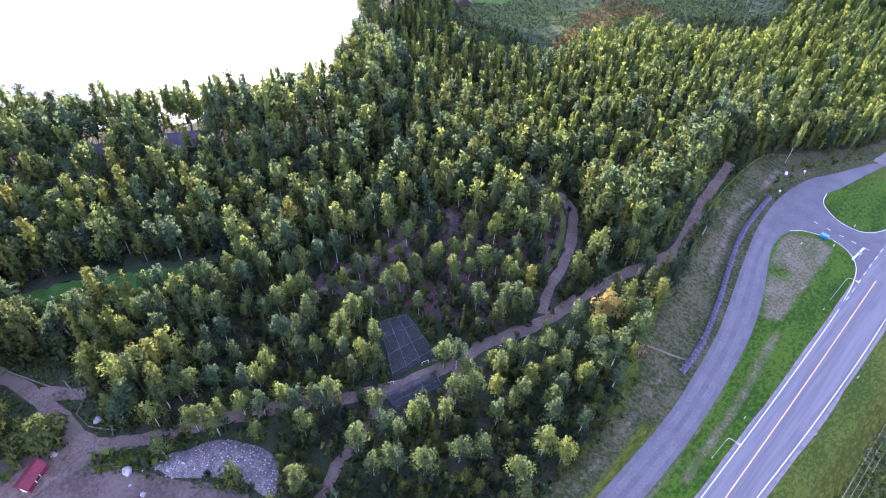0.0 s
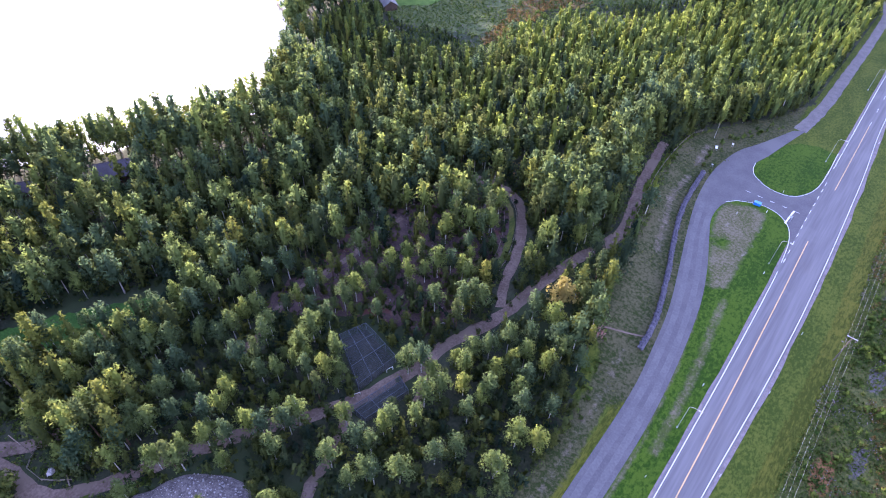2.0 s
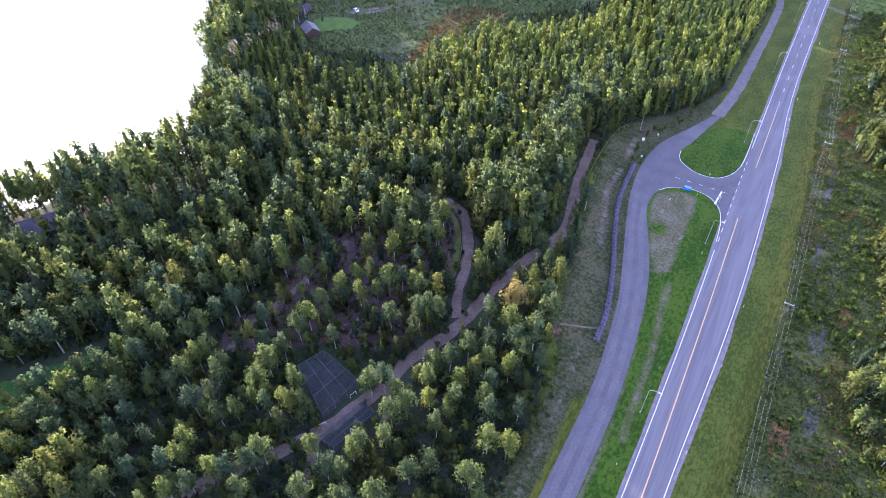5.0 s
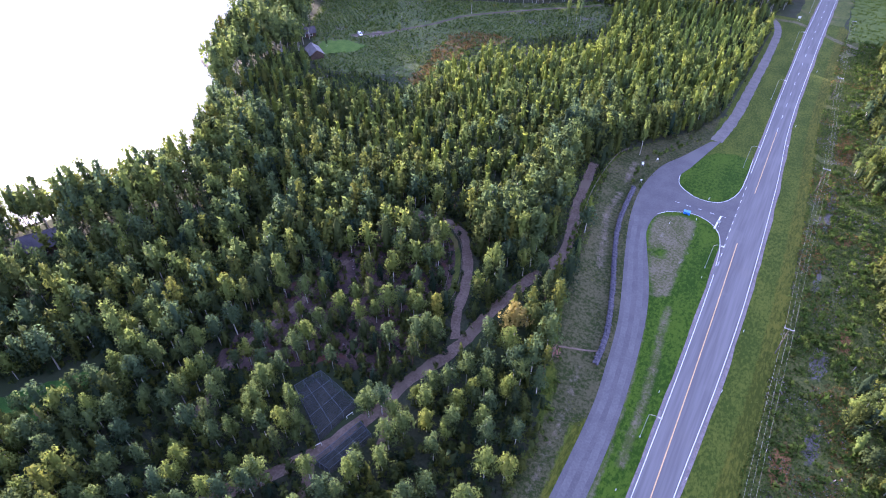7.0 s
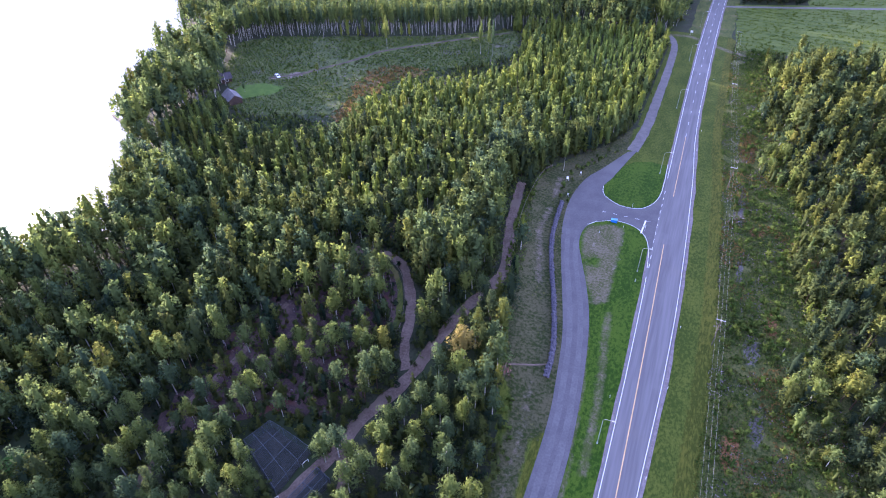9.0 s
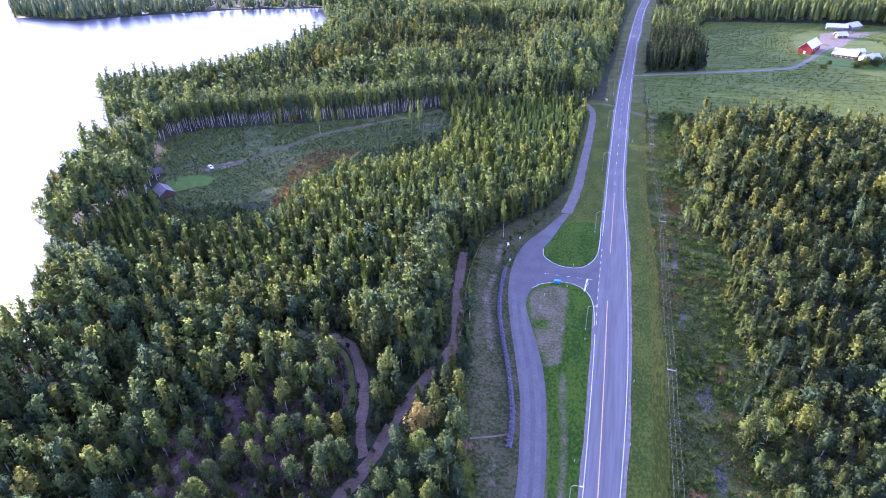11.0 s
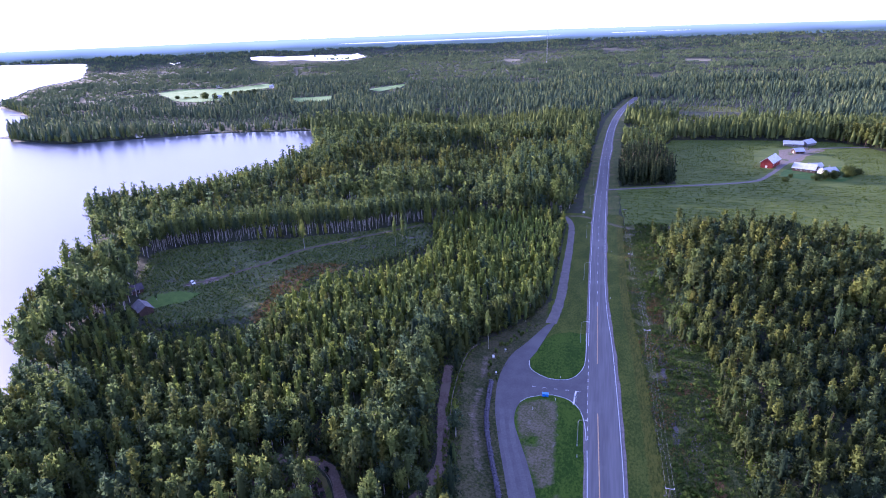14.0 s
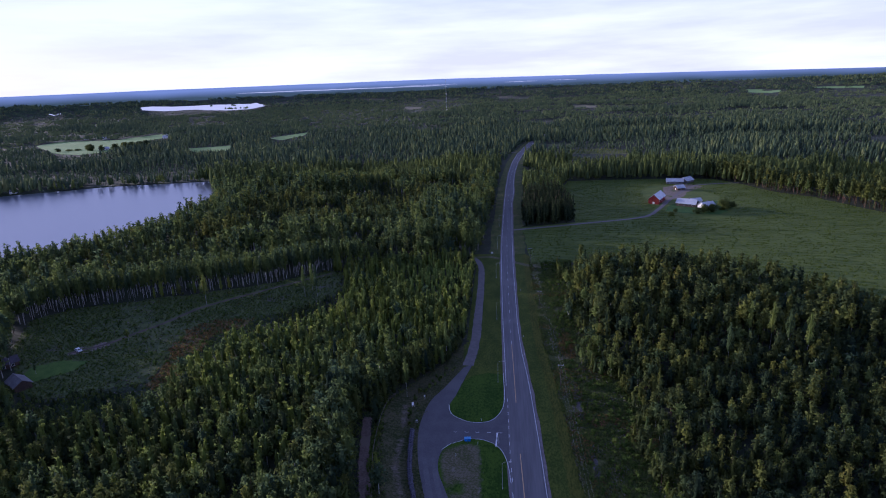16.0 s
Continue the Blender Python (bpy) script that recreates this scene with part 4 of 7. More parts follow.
for nm, line, w, s in (("trail", TRAIL, (3.3, 3.2), 31), ("trail", RING, (3.4, 2.6), 32), ("trail", TRAIL_B, 2.0, 33), ("trail", TRAIL_C, 2.4, 34), ("trail", TRAIL_D, 2.2, 35), ("trail", [(-107, -23), (-101, -16), (-98.5, -9)], 3.0, 36), ("trail", [(-90, -20), (-88, -30), (-84, -44)], 7.0, 37)):
    ribbon(nm, line, w, 0.12 + 0.012 * (s - 31), M["trail"], "brown earth walking trail through the wood", wobble=0.3, seed=s)
ribbon("trail_steps", [(-26.8, 87.0), (-18.2, 92.0)], 0.5, 0.17, M["trail"], "thin gravel footpath up the bank", step=1.0)
ribbon("hedge_strip", HEDGE, 1.5, 0.16, M["verge"], "green grass strip beside the ring trail", step=1.5, wobble=0.15, seed=40)
sheet("clearing", ragged(CLEAR, 2.0, 6, 41), 0.05, M["clearing"], "overgrown clear-cut with grey logging debris")
sheet("lawn", ragged(LOT, 0.9, 1.5, 42), 0.08, M["meadow"], "mown lawn beside lakeside cabins")
ribbon("clearing_track", CLEAR_TRACK, (1.8, 1.3), 0.10, M["yard"], "pale track across the clear-cut", wobble=0.2, seed=43)
sheet("bare_soil", ragged([(-199, 217), (-197, 226), (-189, 232), (-184, 228), (-190, 221)], 0.6, 2, 44), 0.09, M["bare_soil"], "bare parking patch in the clear-cut")
sheet("field", ragged(FARM, 1.2, 8, 45), 0.05, M["field"], "green farm field with waving rows")
sheet("farmyard", ragged([(138, 520), (150, 540), (162, 545), (178, 575), (200, 600), (188, 618), (160, 600), (150, 560)], 1.0, 6, 46), 0.08, M["bare_soil"], "bare trodden farmyard between the sheds")
sheet("lawn", ragged([(134, 492), (148, 482), (172, 476), (192, 500), (190, 528), (165, 528), (142, 512)], 1.0, 5, 47), 0.08, M["lawn"], "bright garden lawn round the farmhouse")
ribbon("farm_road", FARM_ROAD, 3.6, 0.12, M["gravel_track"], "pale gravel farm road", wobble=0.2, seed=48)
sheet("clearing", ragged(FAR_CUTS[3], 3.0, 10, 48), 0.1, M["verge"], "small green clear-cut in the conifer wood")
for poly in FAR_CUTS[:3]:
    sheet("clearing", ragged(poly, 3.0, 10, 49), 0.3, M["bare_cut"], "pale brown clear-cut in the conifer wood")
ribbon("gravel_track", [(31, 905), (10, 918), (-16, 930), (-40, 934)], 4.0, 0.12, M["gravel_track"], "pale gravel side track joining the main road", step=4.0)


# ---- vegetation ----
def unit(a):
    return a / np.maximum(np.linalg.norm(a, axis=-1), 1e-6)[..., None]


def bulge(v, low, high, r):
    """Directions out of a crown between two heights: what its soft normals follow."""
    mid, half = 0.45 * low + 0.55 * high, max(0.1, 0.5 * (high - low))
    return unit(np.column_stack([v[:, 0] / r, v[:, 1] / r, 0.75 * (v[:, 2] - mid) / half + 0.45]))


def vertex_normals(v, t):
    n = np.zeros_like(v)
    f = np.cross(v[t[:, 1]] - v[t[:, 0]], v[t[:, 2]] - v[t[:, 0]])
    for k in range(3):
        np.add.at(n, t[:, k], f)
    return unit(n)


def face_out(v, t, n):
    """Turns the triangles so that they face along their normals."""
    g = np.cross(v[t[:, 1]] - v[t[:, 0]], v[t[:, 2]] - v[t[:, 0]])
    back = np.sum(g * n[t].mean(axis=1), axis=1) < 0
    t = t.copy()
    t[back] = t[back][:, [0, 2, 1]]
    return t


def clump_tris(rng, lobes, count, size, flat=0.42):
    """Leaf clumps: small triangles laid over a set of lobes (centre, radii), with their outward directions."""
    weights = np.array([l[3] * l[4] for l in lobes])
    pick = rng.choice(len(lobes), count, p=weights / weights.sum())
    L = np.array(lobes)[pick]
    d = rng.normal(size=(count, 3))
    d[:, 2] = d[:, 2] * 0.9 + 0.25
    d = unit(d)
    c = L[:, :3] + d * L[:, [3, 3, 4]] * rng.uniform(0.55, 1.12, (count, 1))
    nrm = unit(d + rng.normal(size=(count, 3)) * flat)
    u = rng.normal(size=(count, 3)) * 0.55 + d * 0.5 + np.array([0, 0, 0.8])
    u -= nrm * np.sum(u * nrm, axis=1)[:, None]
    u = unit(u)
    w = np.cross(nrm, u)
    s = size * rng.uniform(0.55, 1.25, (count, 1))
    v = np.stack([c + u * s * 1.25, c - u * s * 0.6 + w * s * 0.62, c - u * s * 0.7 - w * s * 0.55], axis=1)
    return v.reshape(-1, 3), np.repeat(unit(d + np.array([0, 0, 0.35]) + rng.normal(size=(count, 3)) * 0.38), 3, axis=0)


def crown_core(rng, h, r, base, blunt, sides, rings, fill=0.8, closed=True):
    """The inner body of a crown: an uneven flame of foliage that the leaf clumps stand out from."""
    v, t = [(0.0, 0.0, h * (base - 0.02))], []
    turn_ = rng.uniform(0, 6.28)
    for j in range(rings):
        u = (j + 0.35) / rings
        for i in range(sides):
            a = turn_ + 2 * math.pi * (i + 0.5 * (j % 2)) / sides
            q = r * fill * flame(u, blunt) * rng.uniform(0.72, 1.18)
            v.append((q * math.cos(a), q * math.sin(a), h * (base + (0.98 - base) * u) + h / rings * rng.uniform(-0.12, 0.12)))
    v.append((rng.uniform(-0.1, 0.1) * r, rng.uniform(-0.1, 0.1) * r, h * 0.985))
    top = len(v) - 1
    for i in range(sides):
        k = (i + 1) % sides
        if closed:
            t.append((0, 1 + k, 1 + i))
        for j in range(rings - 1):
            a, b = 1 + j * sides + i, 1 + j * sides + k
            t += [(a, b, b + sides), (a, b + sides, a + sides)]
        t.append((1 + (rings - 1) * sides + i, 1 + (rings - 1) * sides + k, top))
    return np.array(v, float), np.array(t, int)


def flame(u, blunt):
    """Width of an upright crown at a share u of its height: full low down and drawn out to a point, or round where it is blunt."""
    k = 0.7 * min(1.0, max(0.0, (blunt - 0.3) / 0.4))
    oval = max(0.0, 1.0 - ((u - 0.42) / 0.62) ** 2) ** 0.6
    return k * oval + (1.0 - k) * ((0.62 + 0.38 * math.sin(min(1.0, u / 0.36) * math.pi / 2)) * max(0.0, 1.0 - u ** (1.5 + 0.9 * blunt)) ** (1.0 - 0.3 * blunt) + 0.04)


def birch_lobes(rng, h, r, base, n, blunt=0.6):
    """A leafy crown of several leaders: upright clumps at uneven heights round the stem, smaller towards the tips."""
    out = []
    for i in range(5):
        u = (i + 0.4) / 5
        w = r * flame(u, blunt) * rng.uniform(0.50, 0.66)
        out.append((rng.uniform(-0.2, 0.2) * r, rng.uniform(-0.2, 0.2) * r, h * (base + (0.95 - base) * u), w, max(w, h * (1 - base) / 8)))
    for i in range(n):
        u = ((i + rng.uniform(0.0, 1.0)) / n) ** 0.8
        w = r * flame(u, blunt)
        t = i * 2.4 + rng.uniform(-0.9, 0.9)
        k = w * rng.uniform(0.45, 0.95)
        lr = max(0.2 * r, w * rng.uniform(0.30, 0.55))
        out.append((k * math.cos(t), k * math.sin(t), h * (base + (0.95 - base) * u) + lr * rng.uniform(-0.5, 0.8), lr, lr * rng.uniform(0.9, 1.6)))
    for i in range(3):
        lr = r * rng.uniform(0.2, 0.32)
        out.append((rng.uniform(-0.4, 0.4) * r, rng.uniform(-0.4, 0.4) * r, h - r * rng.uniform(0.15, 0.6), lr, lr * rng.uniform(1.1, 1.7)))
    return out


def young_lobes(rng, h, r, base, n):
    return birch_lobes(rng, h, r, base, n, 0.52)


def spire_lobes(rng, h, r, base, n):
    out = []
    for i in range(n):
        u = (i + rng.uniform(0.2, 0.8)) / n
        w = r * (1 - u) ** 0.85 + 0.12 * r
        t = i * 2.4 + rng.uniform(-0.5, 0.5)
        out.append((w * 0.42 * math.cos(t), w * 0.42 * math.sin(t), h * (base + (0.96 - base) * u), max(0.16 * r, w * rng.uniform(0.55, 0.75)), max(0.3 * r, h / n * 0.75)))
    return out


def pine_lobes(rng, h, r, base, n):
    out = []
    for i in range(n):
        u = (i + rng.uniform(0.1, 0.9)) / n
        w = r * (1.0 - 0.86 * u ** 1.35)
        t = i * 2.4 + rng.uniform(-0.7, 0.7)
        k = w * rng.uniform(0.3, 0.75)
        out.append((k * math.cos(t), k * math.sin(t), h * (base + (0.97 - base) * u), r * rng.uniform(0.3, 0.45), r * rng.uniform(0.2, 0.34)))
    return out


def stem(h, r, sides, lean, limbs=0, rng=None, reach=1.5, first=0.35):
    """A tapered trunk, with a few limbs."""
    v, f = [], []
    levels = [(-0.3, 1.15), (0.25 * h, 0.8), (0.6 * h, 0.5), (0.95 * h, 0.12)] if sides > 3 else [(-0.3, 1.1), (0.92 * h, 0.25)]
    for z, k in levels:
        for i in range(sides):
            t = 2 * math.pi * i / sides
            v.append((r * k * math.cos(t) + lean[0] * z / h, r * k * math.sin(t) + lean[1] * z / h, z))
    for j in range(len(levels) - 1):
        for i in range(sides):
            a, b = j * sides + i, j * sides + (i + 1) % sides
            f += [(a, b, b + sides), (a, b + sides, a + sides)]
    for i in range(limbs):
        z = h * (first + (0.88 - first) * (i + 0.5) / limbs)
        t = i * 2.4 + rng.uniform(-0.4, 0.4)
        d = Vector((math.cos(t), math.sin(t), rng.uniform(0.5, 1.0)))
        a = Vector((lean[0] * z / h, lean[1] * z / h, z))
        b = a + d * reach * rng.uniform(0.6, 1.0) * (1.1 - z / h)
        o = len(v)
        for c, rr in ((a, r * 0.32), (b, r * 0.08)):
            for q in range(3):
                g = 2 * math.pi * q / 3
                v.append((c.x + rr * math.cos(g), c.y + rr * math.sin(g), c.z))
        for q in range(3):
            p = (q + 1) % 3
            f += [(o + q, o + p, o + 3 + p), (o + q, o + 3 + p, o + 3 + q)]
    return np.array(v, float), np.array(f, int)


KINDS = {  # lobes, height, crown radius, crown's lowest part, trunk radius, number of lobes, bluntness and fill of the core
    "birch": (birch_lobes, 13.0, 2.7, 0.36, 0.15, 17, 0.75, 0.42),
    "alder": (birch_lobes, 12.0, 2.9, 0.08, 0.15, 20, 0.7, 0.5),
    "young": (young_lobes, 10.5, 1.85, 0.08, 0.07, 9, 0.52, 0.72),
    "tall_birch": (birch_lobes, 17.0, 2.5, 0.40, 0.16, 14, 0.8, 0.42),
    "spruce": (spire_lobes, 13.5, 1.9, 0.05, 0.14, 14, -0.45, 0.7),
    "pine": (pine_lobes, 16.0, 2.4, 0.40, 0.19, 18, 0.35, 0.42),
    "garden": (birch_lobes, 6.5, 3.2, 0.04, 0.2, 22, 0.8, 0.7),
}


def template(kind, seed, leaves, size, sides, limbs=0, flat=0.45, core=(5, 3)):
    """Vertices, triangles, material index (0 leaf, 1 bark) and normals of one tree."""
    rng = np.random.default_rng(seed)
    make, h, r, base, tr, n, blunt, fill = KINDS[kind]
    h *= rng.uniform(0.92, 1.08)
    c, cn = clump_tris(rng, make(rng, h, r, base, n), leaves, size, flat)
    ct = np.arange(len(c)).reshape(-1, 3)
    cn = unit(bulge(c, base * h, h, r) * (0.9 if kind == "young" else 0.45) + cn)
    b, bt = crown_core(rng, h, r, base, blunt, *core, fill * (1.0 if core[0] > 6 else 0.7))
    bn = unit(bulge(b, base * h, h, r) + 0.5 * vertex_normals(b, bt))
    v, t, nn = np.vstack([c, b]), np.vstack([ct, bt + len(c)]), np.vstack([cn, bn])
    t = face_out(v, t, nn)
    m = np.zeros(len(t), int)
    if sides:
        s, st = stem(h, tr, sides, rng.uniform(-0.35, 0.35, 2), limbs, rng, r * 0.8, base)
        t = np.vstack([t, st + len(v)])
        v, nn = np.vstack([v, s]), np.vstack([nn, vertex_normals(s, st)])
        m = np.concatenate([m, np.ones(len(st), int)])
    return v, t, m, nn


def far_template(seed, h, r, base, blunt, sides, rings, leaves=0, size=1.2):
    """A distant tree: an uneven body of foliage, with a few clumps that break its outline."""
    rng = np.random.default_rng(seed)
    v, t = crown_core(rng, h, r, base, blunt, sides, rings, 1.0, False)
    n = unit(bulge(v, base * h, h, r) + 0.4 * vertex_normals(v, t))
    if leaves:
        c, cn = clump_tris(rng, birch_lobes(rng, h, r, base, 6, max(blunt, 0.0)), leaves, size, 0.5)
        t = np.vstack([t, np.arange(len(c)).reshape(-1, 3) + len(v)])
        v, n = np.vstack([v, c]), np.vstack([n, unit(bulge(c, base * h, h, r) + cn)])
    return v, face_out(v, t, n), np.zeros(len(t), int), n


def copse_template(seed, count, spread, h, r):
    """A few far trees together."""
    rng = np.random.default_rng(seed)
    V, T, N, o = [], [], [], 0
    for k in range(count):
        v, t, _, n = far_template(seed * 31 + k, h * rng.uniform(0.75, 1.15), r, 0.05, 0.2, 5, 1)
        V.append(v + np.array([rng.uniform(-spread, spread), rng.uniform(-spread, spread), 0]))
        T.append(t + o)
        N.append(n)
        o += len(v)
    T = np.vstack(T)
    return np.vstack(V), T, np.zeros(len(T), int), np.vstack(N)


def scatter(name, templates, places, sizes, mats, rng, label, category="", sink=0.0, shade=None):
    """Many plants as one mesh."""
    n = len(places)
    if n == 0:
        return None
    which = rng.integers(0, len(templates), n)
    turn_ = rng.uniform(0, 2 * math.pi, n)
    tone = rng.uniform(0, 1, n)
    if shade is not None:
        tone = 0.55 * tone + 0.45 * shade
    z = ground_z(places[:, 0], places[:, 1]) - sink
    V, T, I, A, N, o = [], [], [], [], [], 0
    for k, (tv, tt, ti, tn) in enumerate(templates):
        s = np.where(which == k)[0]
        if len(s) == 0:
            continue
        c, q = np.cos(turn_[s])[:, None], np.sin(turn_[s])[:, None]
        sx, sz = sizes[s, 0][:, None], sizes[s, 1][:, None]
        x = (tv[None, :, 0] * c - tv[None, :, 1] * q) * sx + places[s, 0][:, None]
        y = (tv[None, :, 0] * q + tv[None, :, 1] * c) * sx + places[s, 1][:, None]
        h = tv[None, :, 2] * sz + z[s][:, None]
        V.append(np.stack([x, y, h], axis=2).reshape(-1, 3))
        N.append(np.stack([tn[None, :, 0] * c - tn[None, :, 1] * q, tn[None, :, 0] * q + tn[None, :, 1] * c, tn[None, :, 2] + 0 * c], axis=2).reshape(-1, 3))
        off = o + np.arange(len(s))[:, None, None] * len(tv)
        T.append((tt[None] + off).reshape(-1, 3))
        I.append(np.tile(ti, len(s)))
        A.append(np.repeat(tone[s], len(tv)))
        o += len(s) * len(tv)
    me = tri_mesh(name, np.vstack(V), np.vstack(T), mats, np.concatenate(I), np.concatenate(A), np.vstack(N))
    return tagged(new(name, me), label, category, kind="stuff")


def jitter(rng, x0, x1, y0, y1, s, amount=0.48):
    gx_, gy_ = np.meshgrid(np.arange(x0, x1, s), np.arange(y0, y1, s))
    p = np.column_stack([gx_.ravel(), gy_.ravel()]).astype(float)
    p[:, 0] += np.where((np.round((p[:, 1] - y0) / s) % 2) > 0, s / 2, 0)
    return p + rng.uniform(-amount * s, amount * s, p.shape)


def azimuth(p):
    return np.degrees(np.arctan2(p[:, 0] - EYE[0], p[:, 1] - EYE[1]))


def in_sight(p, margin=0.0):
    """The side of the land that the flight looks over, with a wide margin."""
    a = azimuth(p)
    return ((a > -112 - margin) & (a < 52 + margin)) | (np.hypot(p[:, 0] - EYE[0], p[:, 1] - EYE[1]) < 60)


LIME = [(-22, 326), (-25, 282), (-41, 271), (-61, 298), (-65, 336), (-42, 346)]
RED_FLOOR = [(-83.5, 114.5), (-74.5, 121), (-71, 125), (-73, 131), (-80, 130), (-85, 121)]
COURT_A = [(-74, 41.5), (-71.5, 51), (-57, 48), (-58.5, 35)]
COURT_B = [(-58, 31), (-55.5, 43), (-52.4, 45), (-48.5, 42.5), (-51, 30.5)]


def open_ground(p, crown=1.5):
    """Where no tree stands."""
    x, y = p[:, 0], p[:, 1]
    o = inside(LAKE, x, y)
    l_, r_ = np.interp(y, MAIN_Y, MAIN_L), np.interp(y, MAIN_Y, MAIN_R)
    left_edge = np.interp(y, [-300, 0, 30, 60, 75, 88, 98, 114, 131, 153, 165, 178, 190, 200, 214, 235, 345, 356, 372, 420, 560, 800, 1300],
                          [-24, -21, -18, -20, -24, -30, -31, -34, -37, -44, -45.5, -46, -42, -36, -26, -20, -20, -26, -17, -15, -9, -3, 108])
    left_edge = np.where(y > 372, np.minimum(left_edge, l_ - 9), left_edge)
    right_edge = np.interp(y, [-300, 20, 60, 85, 100, 130, 200, 212, 250, 300, 345, 360, 442, 560, 660, 800, 1300], [70, 56, 50, 43, 38, 37, 37, 30, 31, 26, 30, 40, 17, 20, 22, 30, 150])
    right_edge = right_edge + np.where(y < 345, 3.0 * np.sin(y * 0.11) + 2.5 * np.sin(y * 0.043 + 1.0) + 1.0, 0.0)
    right_edge = np.where(y > 640, np.minimum(np.maximum(right_edge, r_ + 7), r_ + 10), right_edge)
    o |= (x > left_edge) & (x < right_edge) & (y < 1040)
    for line, w in ((TRAIL, 1.2), (RING, 1.6), (TRAIL_B, 0.6), (TRAIL_C, 0.6), (TRAIL_D, 0.6), (HEDGE, 1.4), (TRACK, 2.6), (CLEAR_TRACK, 2.0), (FARM_ROAD, 3.0)):
        o |= gap(line, x, y) < w + crown * 0.5
    o |= gap(TRAIL[:5], x, y) < 3.1
    back = np.hypot(x, y) + 1.0
    o |= (gap(TRAIL[4:13], x + 3.6 * x / back, y + 3.6 * y / back) < 2.0) | (gap(RING[4:], x + 3.0 * x / back, y + 3.0 * y / back) < 1.6)
    for poly in (GLADE, YARD, FORK, CLEAR, FARM, COURT_A, COURT_B, PILE, RED_FLOOR, *FAR_CUTS):
        o |= inside(poly, x, y)
    away = np.maximum(np.hypot(x, y), 1.0)
    for poly, margin in ((CLEAR, 8), (CLEAR, 15), (CLEAR, 22), (CLEAR, 28), (FARM, 9)):      # low growth in front of the open patches
        o |= inside(poly, x + x / away * margin, y + y / away * margin)
    o |= inside(FAR_CUTS[3], x * 1.04, y * 1.04)
    for poly in FAR_FIELDS + FAR_LAKES:
        o |= inside(poly, x, y) | inside(poly, x * 1.03, y * 1.03)
    o |= inside(GLADE, x + 2, y - 2) | inside(YARD, x, y + 2)
    for hx, hy, hr in ((-37.5, 84, 3.4), (-36, 80, 3.2), (-170, 40, 8), (-181, 20, 6), (-197, 189, 8), (-217, 206, 6), (-90, -29, 6)):
        o |= np.hypot(x - hx, y - hy) < hr
    return o


veg = np.random.default_rng(11)
near_set = {k: [template(k, 100 + i, n, s, 6, lb, 0.6, (6, 5)) for i in range(5)] for k, n, s, lb in (("garden", 2100, 0.28, 6), ("birch", 940, 0.28, 11), ("alder", 960, 0.285, 8), ("spruce", 800, 0.27, 0), ("pine", 800, 0.28, 9))}
fine_set = {k: [template(k, 230 + i, 410, s, 5, 4, 0.55, (6, 5)) for i in range(5)] for k, s in (("birch", 0.38), ("alder", 0.38), ("spruce", 0.36), ("pine", 0.38))}
mid_set = {k: [template(k, 200 + i, n, s, 3) for i in range(6)] for k, n, s in (("birch", 195, 0.56), ("alder", 195, 0.56), ("young", 112, 0.48), ("tall_birch", 185, 0.56), ("pine", 190, 0.6), ("spruce", 150, 0.52))}
coarse_set = {k: [template(k, 240 + i, n, s, 3, 0, 0.45, (5, 3)) for i in range(5)] for k, n, s in (("birch", 105, 0.78), ("alder", 105, 0.78), ("pine", 105, 0.84), ("spruce", 76, 0.74))}
low_set = {k: [template(k, 300 + i, n, s, 3 if k in ("tall_birch", "pine") else 0, 0, 0.45, (5, 2)) for i in range(5)] for k, n, s in (("birch", 64, 0.8), ("alder", 34, 1.0), ("young", 30, 0.8), ("tall_birch", 70, 0.78), ("pine", 60, 0.85), ("spruce", 50, 0.75))}
for kinds in (mid_set, low_set):
    kinds["lime"], kinds["grove"] = kinds["young"], kinds["spruce"]
MATS = {"alder": (M["shaded_alder_leaf"], M["pine_bark"]), "birch": (M["birch_leaf"], M["birch_bark"]), "young": (M["young_leaf"], M["birch_bark"]), "lime": (M["lime_leaf"], M["birch_bark"]), "tall_birch": (M["birch_leaf"], M["birch_bark"]),
        "grove": (M["grove_leaf"], M["pine_bark"]), "spruce": (M["conifer_leaf"], M["pine_bark"]), "pine": (M["conifer_leaf"], M["pine_bark"]), "garden": (M["garden_leaf"], M["pine_bark"])}
LABELS = {"alder": "dense alder tree, its dark green crown partly standing for shade", "garden": "broad leafy garden tree beside the farmhouse", "birch": "birch tree with bright green crown and white trunk", "spruce": "dark green spruce with a pointed crown", "pine": "pine with reddish trunk and open dark crown"}
WOODS = {"alder": "dense wood of alders, their dark green partly standing for shade", "birch": "wood of green birches", "young": "dense stand of young pointed birches", "lime": "bright lime-green stand of young birches", "tall_birch": "stand of tall birches with bare white trunks", "grove": "dark grove of tall spruces in the farm field", "spruce": "dark green spruces in the mixed wood", "pine": "pines with reddish trunks in the mixed wood"}

groups = {}          # (level of detail, kind) -> lists of places and sizes
near_trees = {"birch": [], "alder": [], "spruce": [], "pine": []}


def stand(p, sx=120.0, sy=55.0):
    """A number from 0 to 1 for the stand of trees that each place belongs to."""
    out = np.empty(len(p))
    for i, (a, b) in enumerate(p):
        wx = a + 45 * noise.noise(Vector((a * 0.011, b * 0.011, 3.1)))
        wy = b + 30 * noise.noise(Vector((a * 0.009, b * 0.013, 9.4))) + 0.12 * a
        out[i] = abs(math.sin(math.floor(wx / sx + 0.37 * math.floor(wy / sy)) * 12.9898 + math.floor(wy / sy) * 78.233) * 43758.5453) % 1.0
    return out


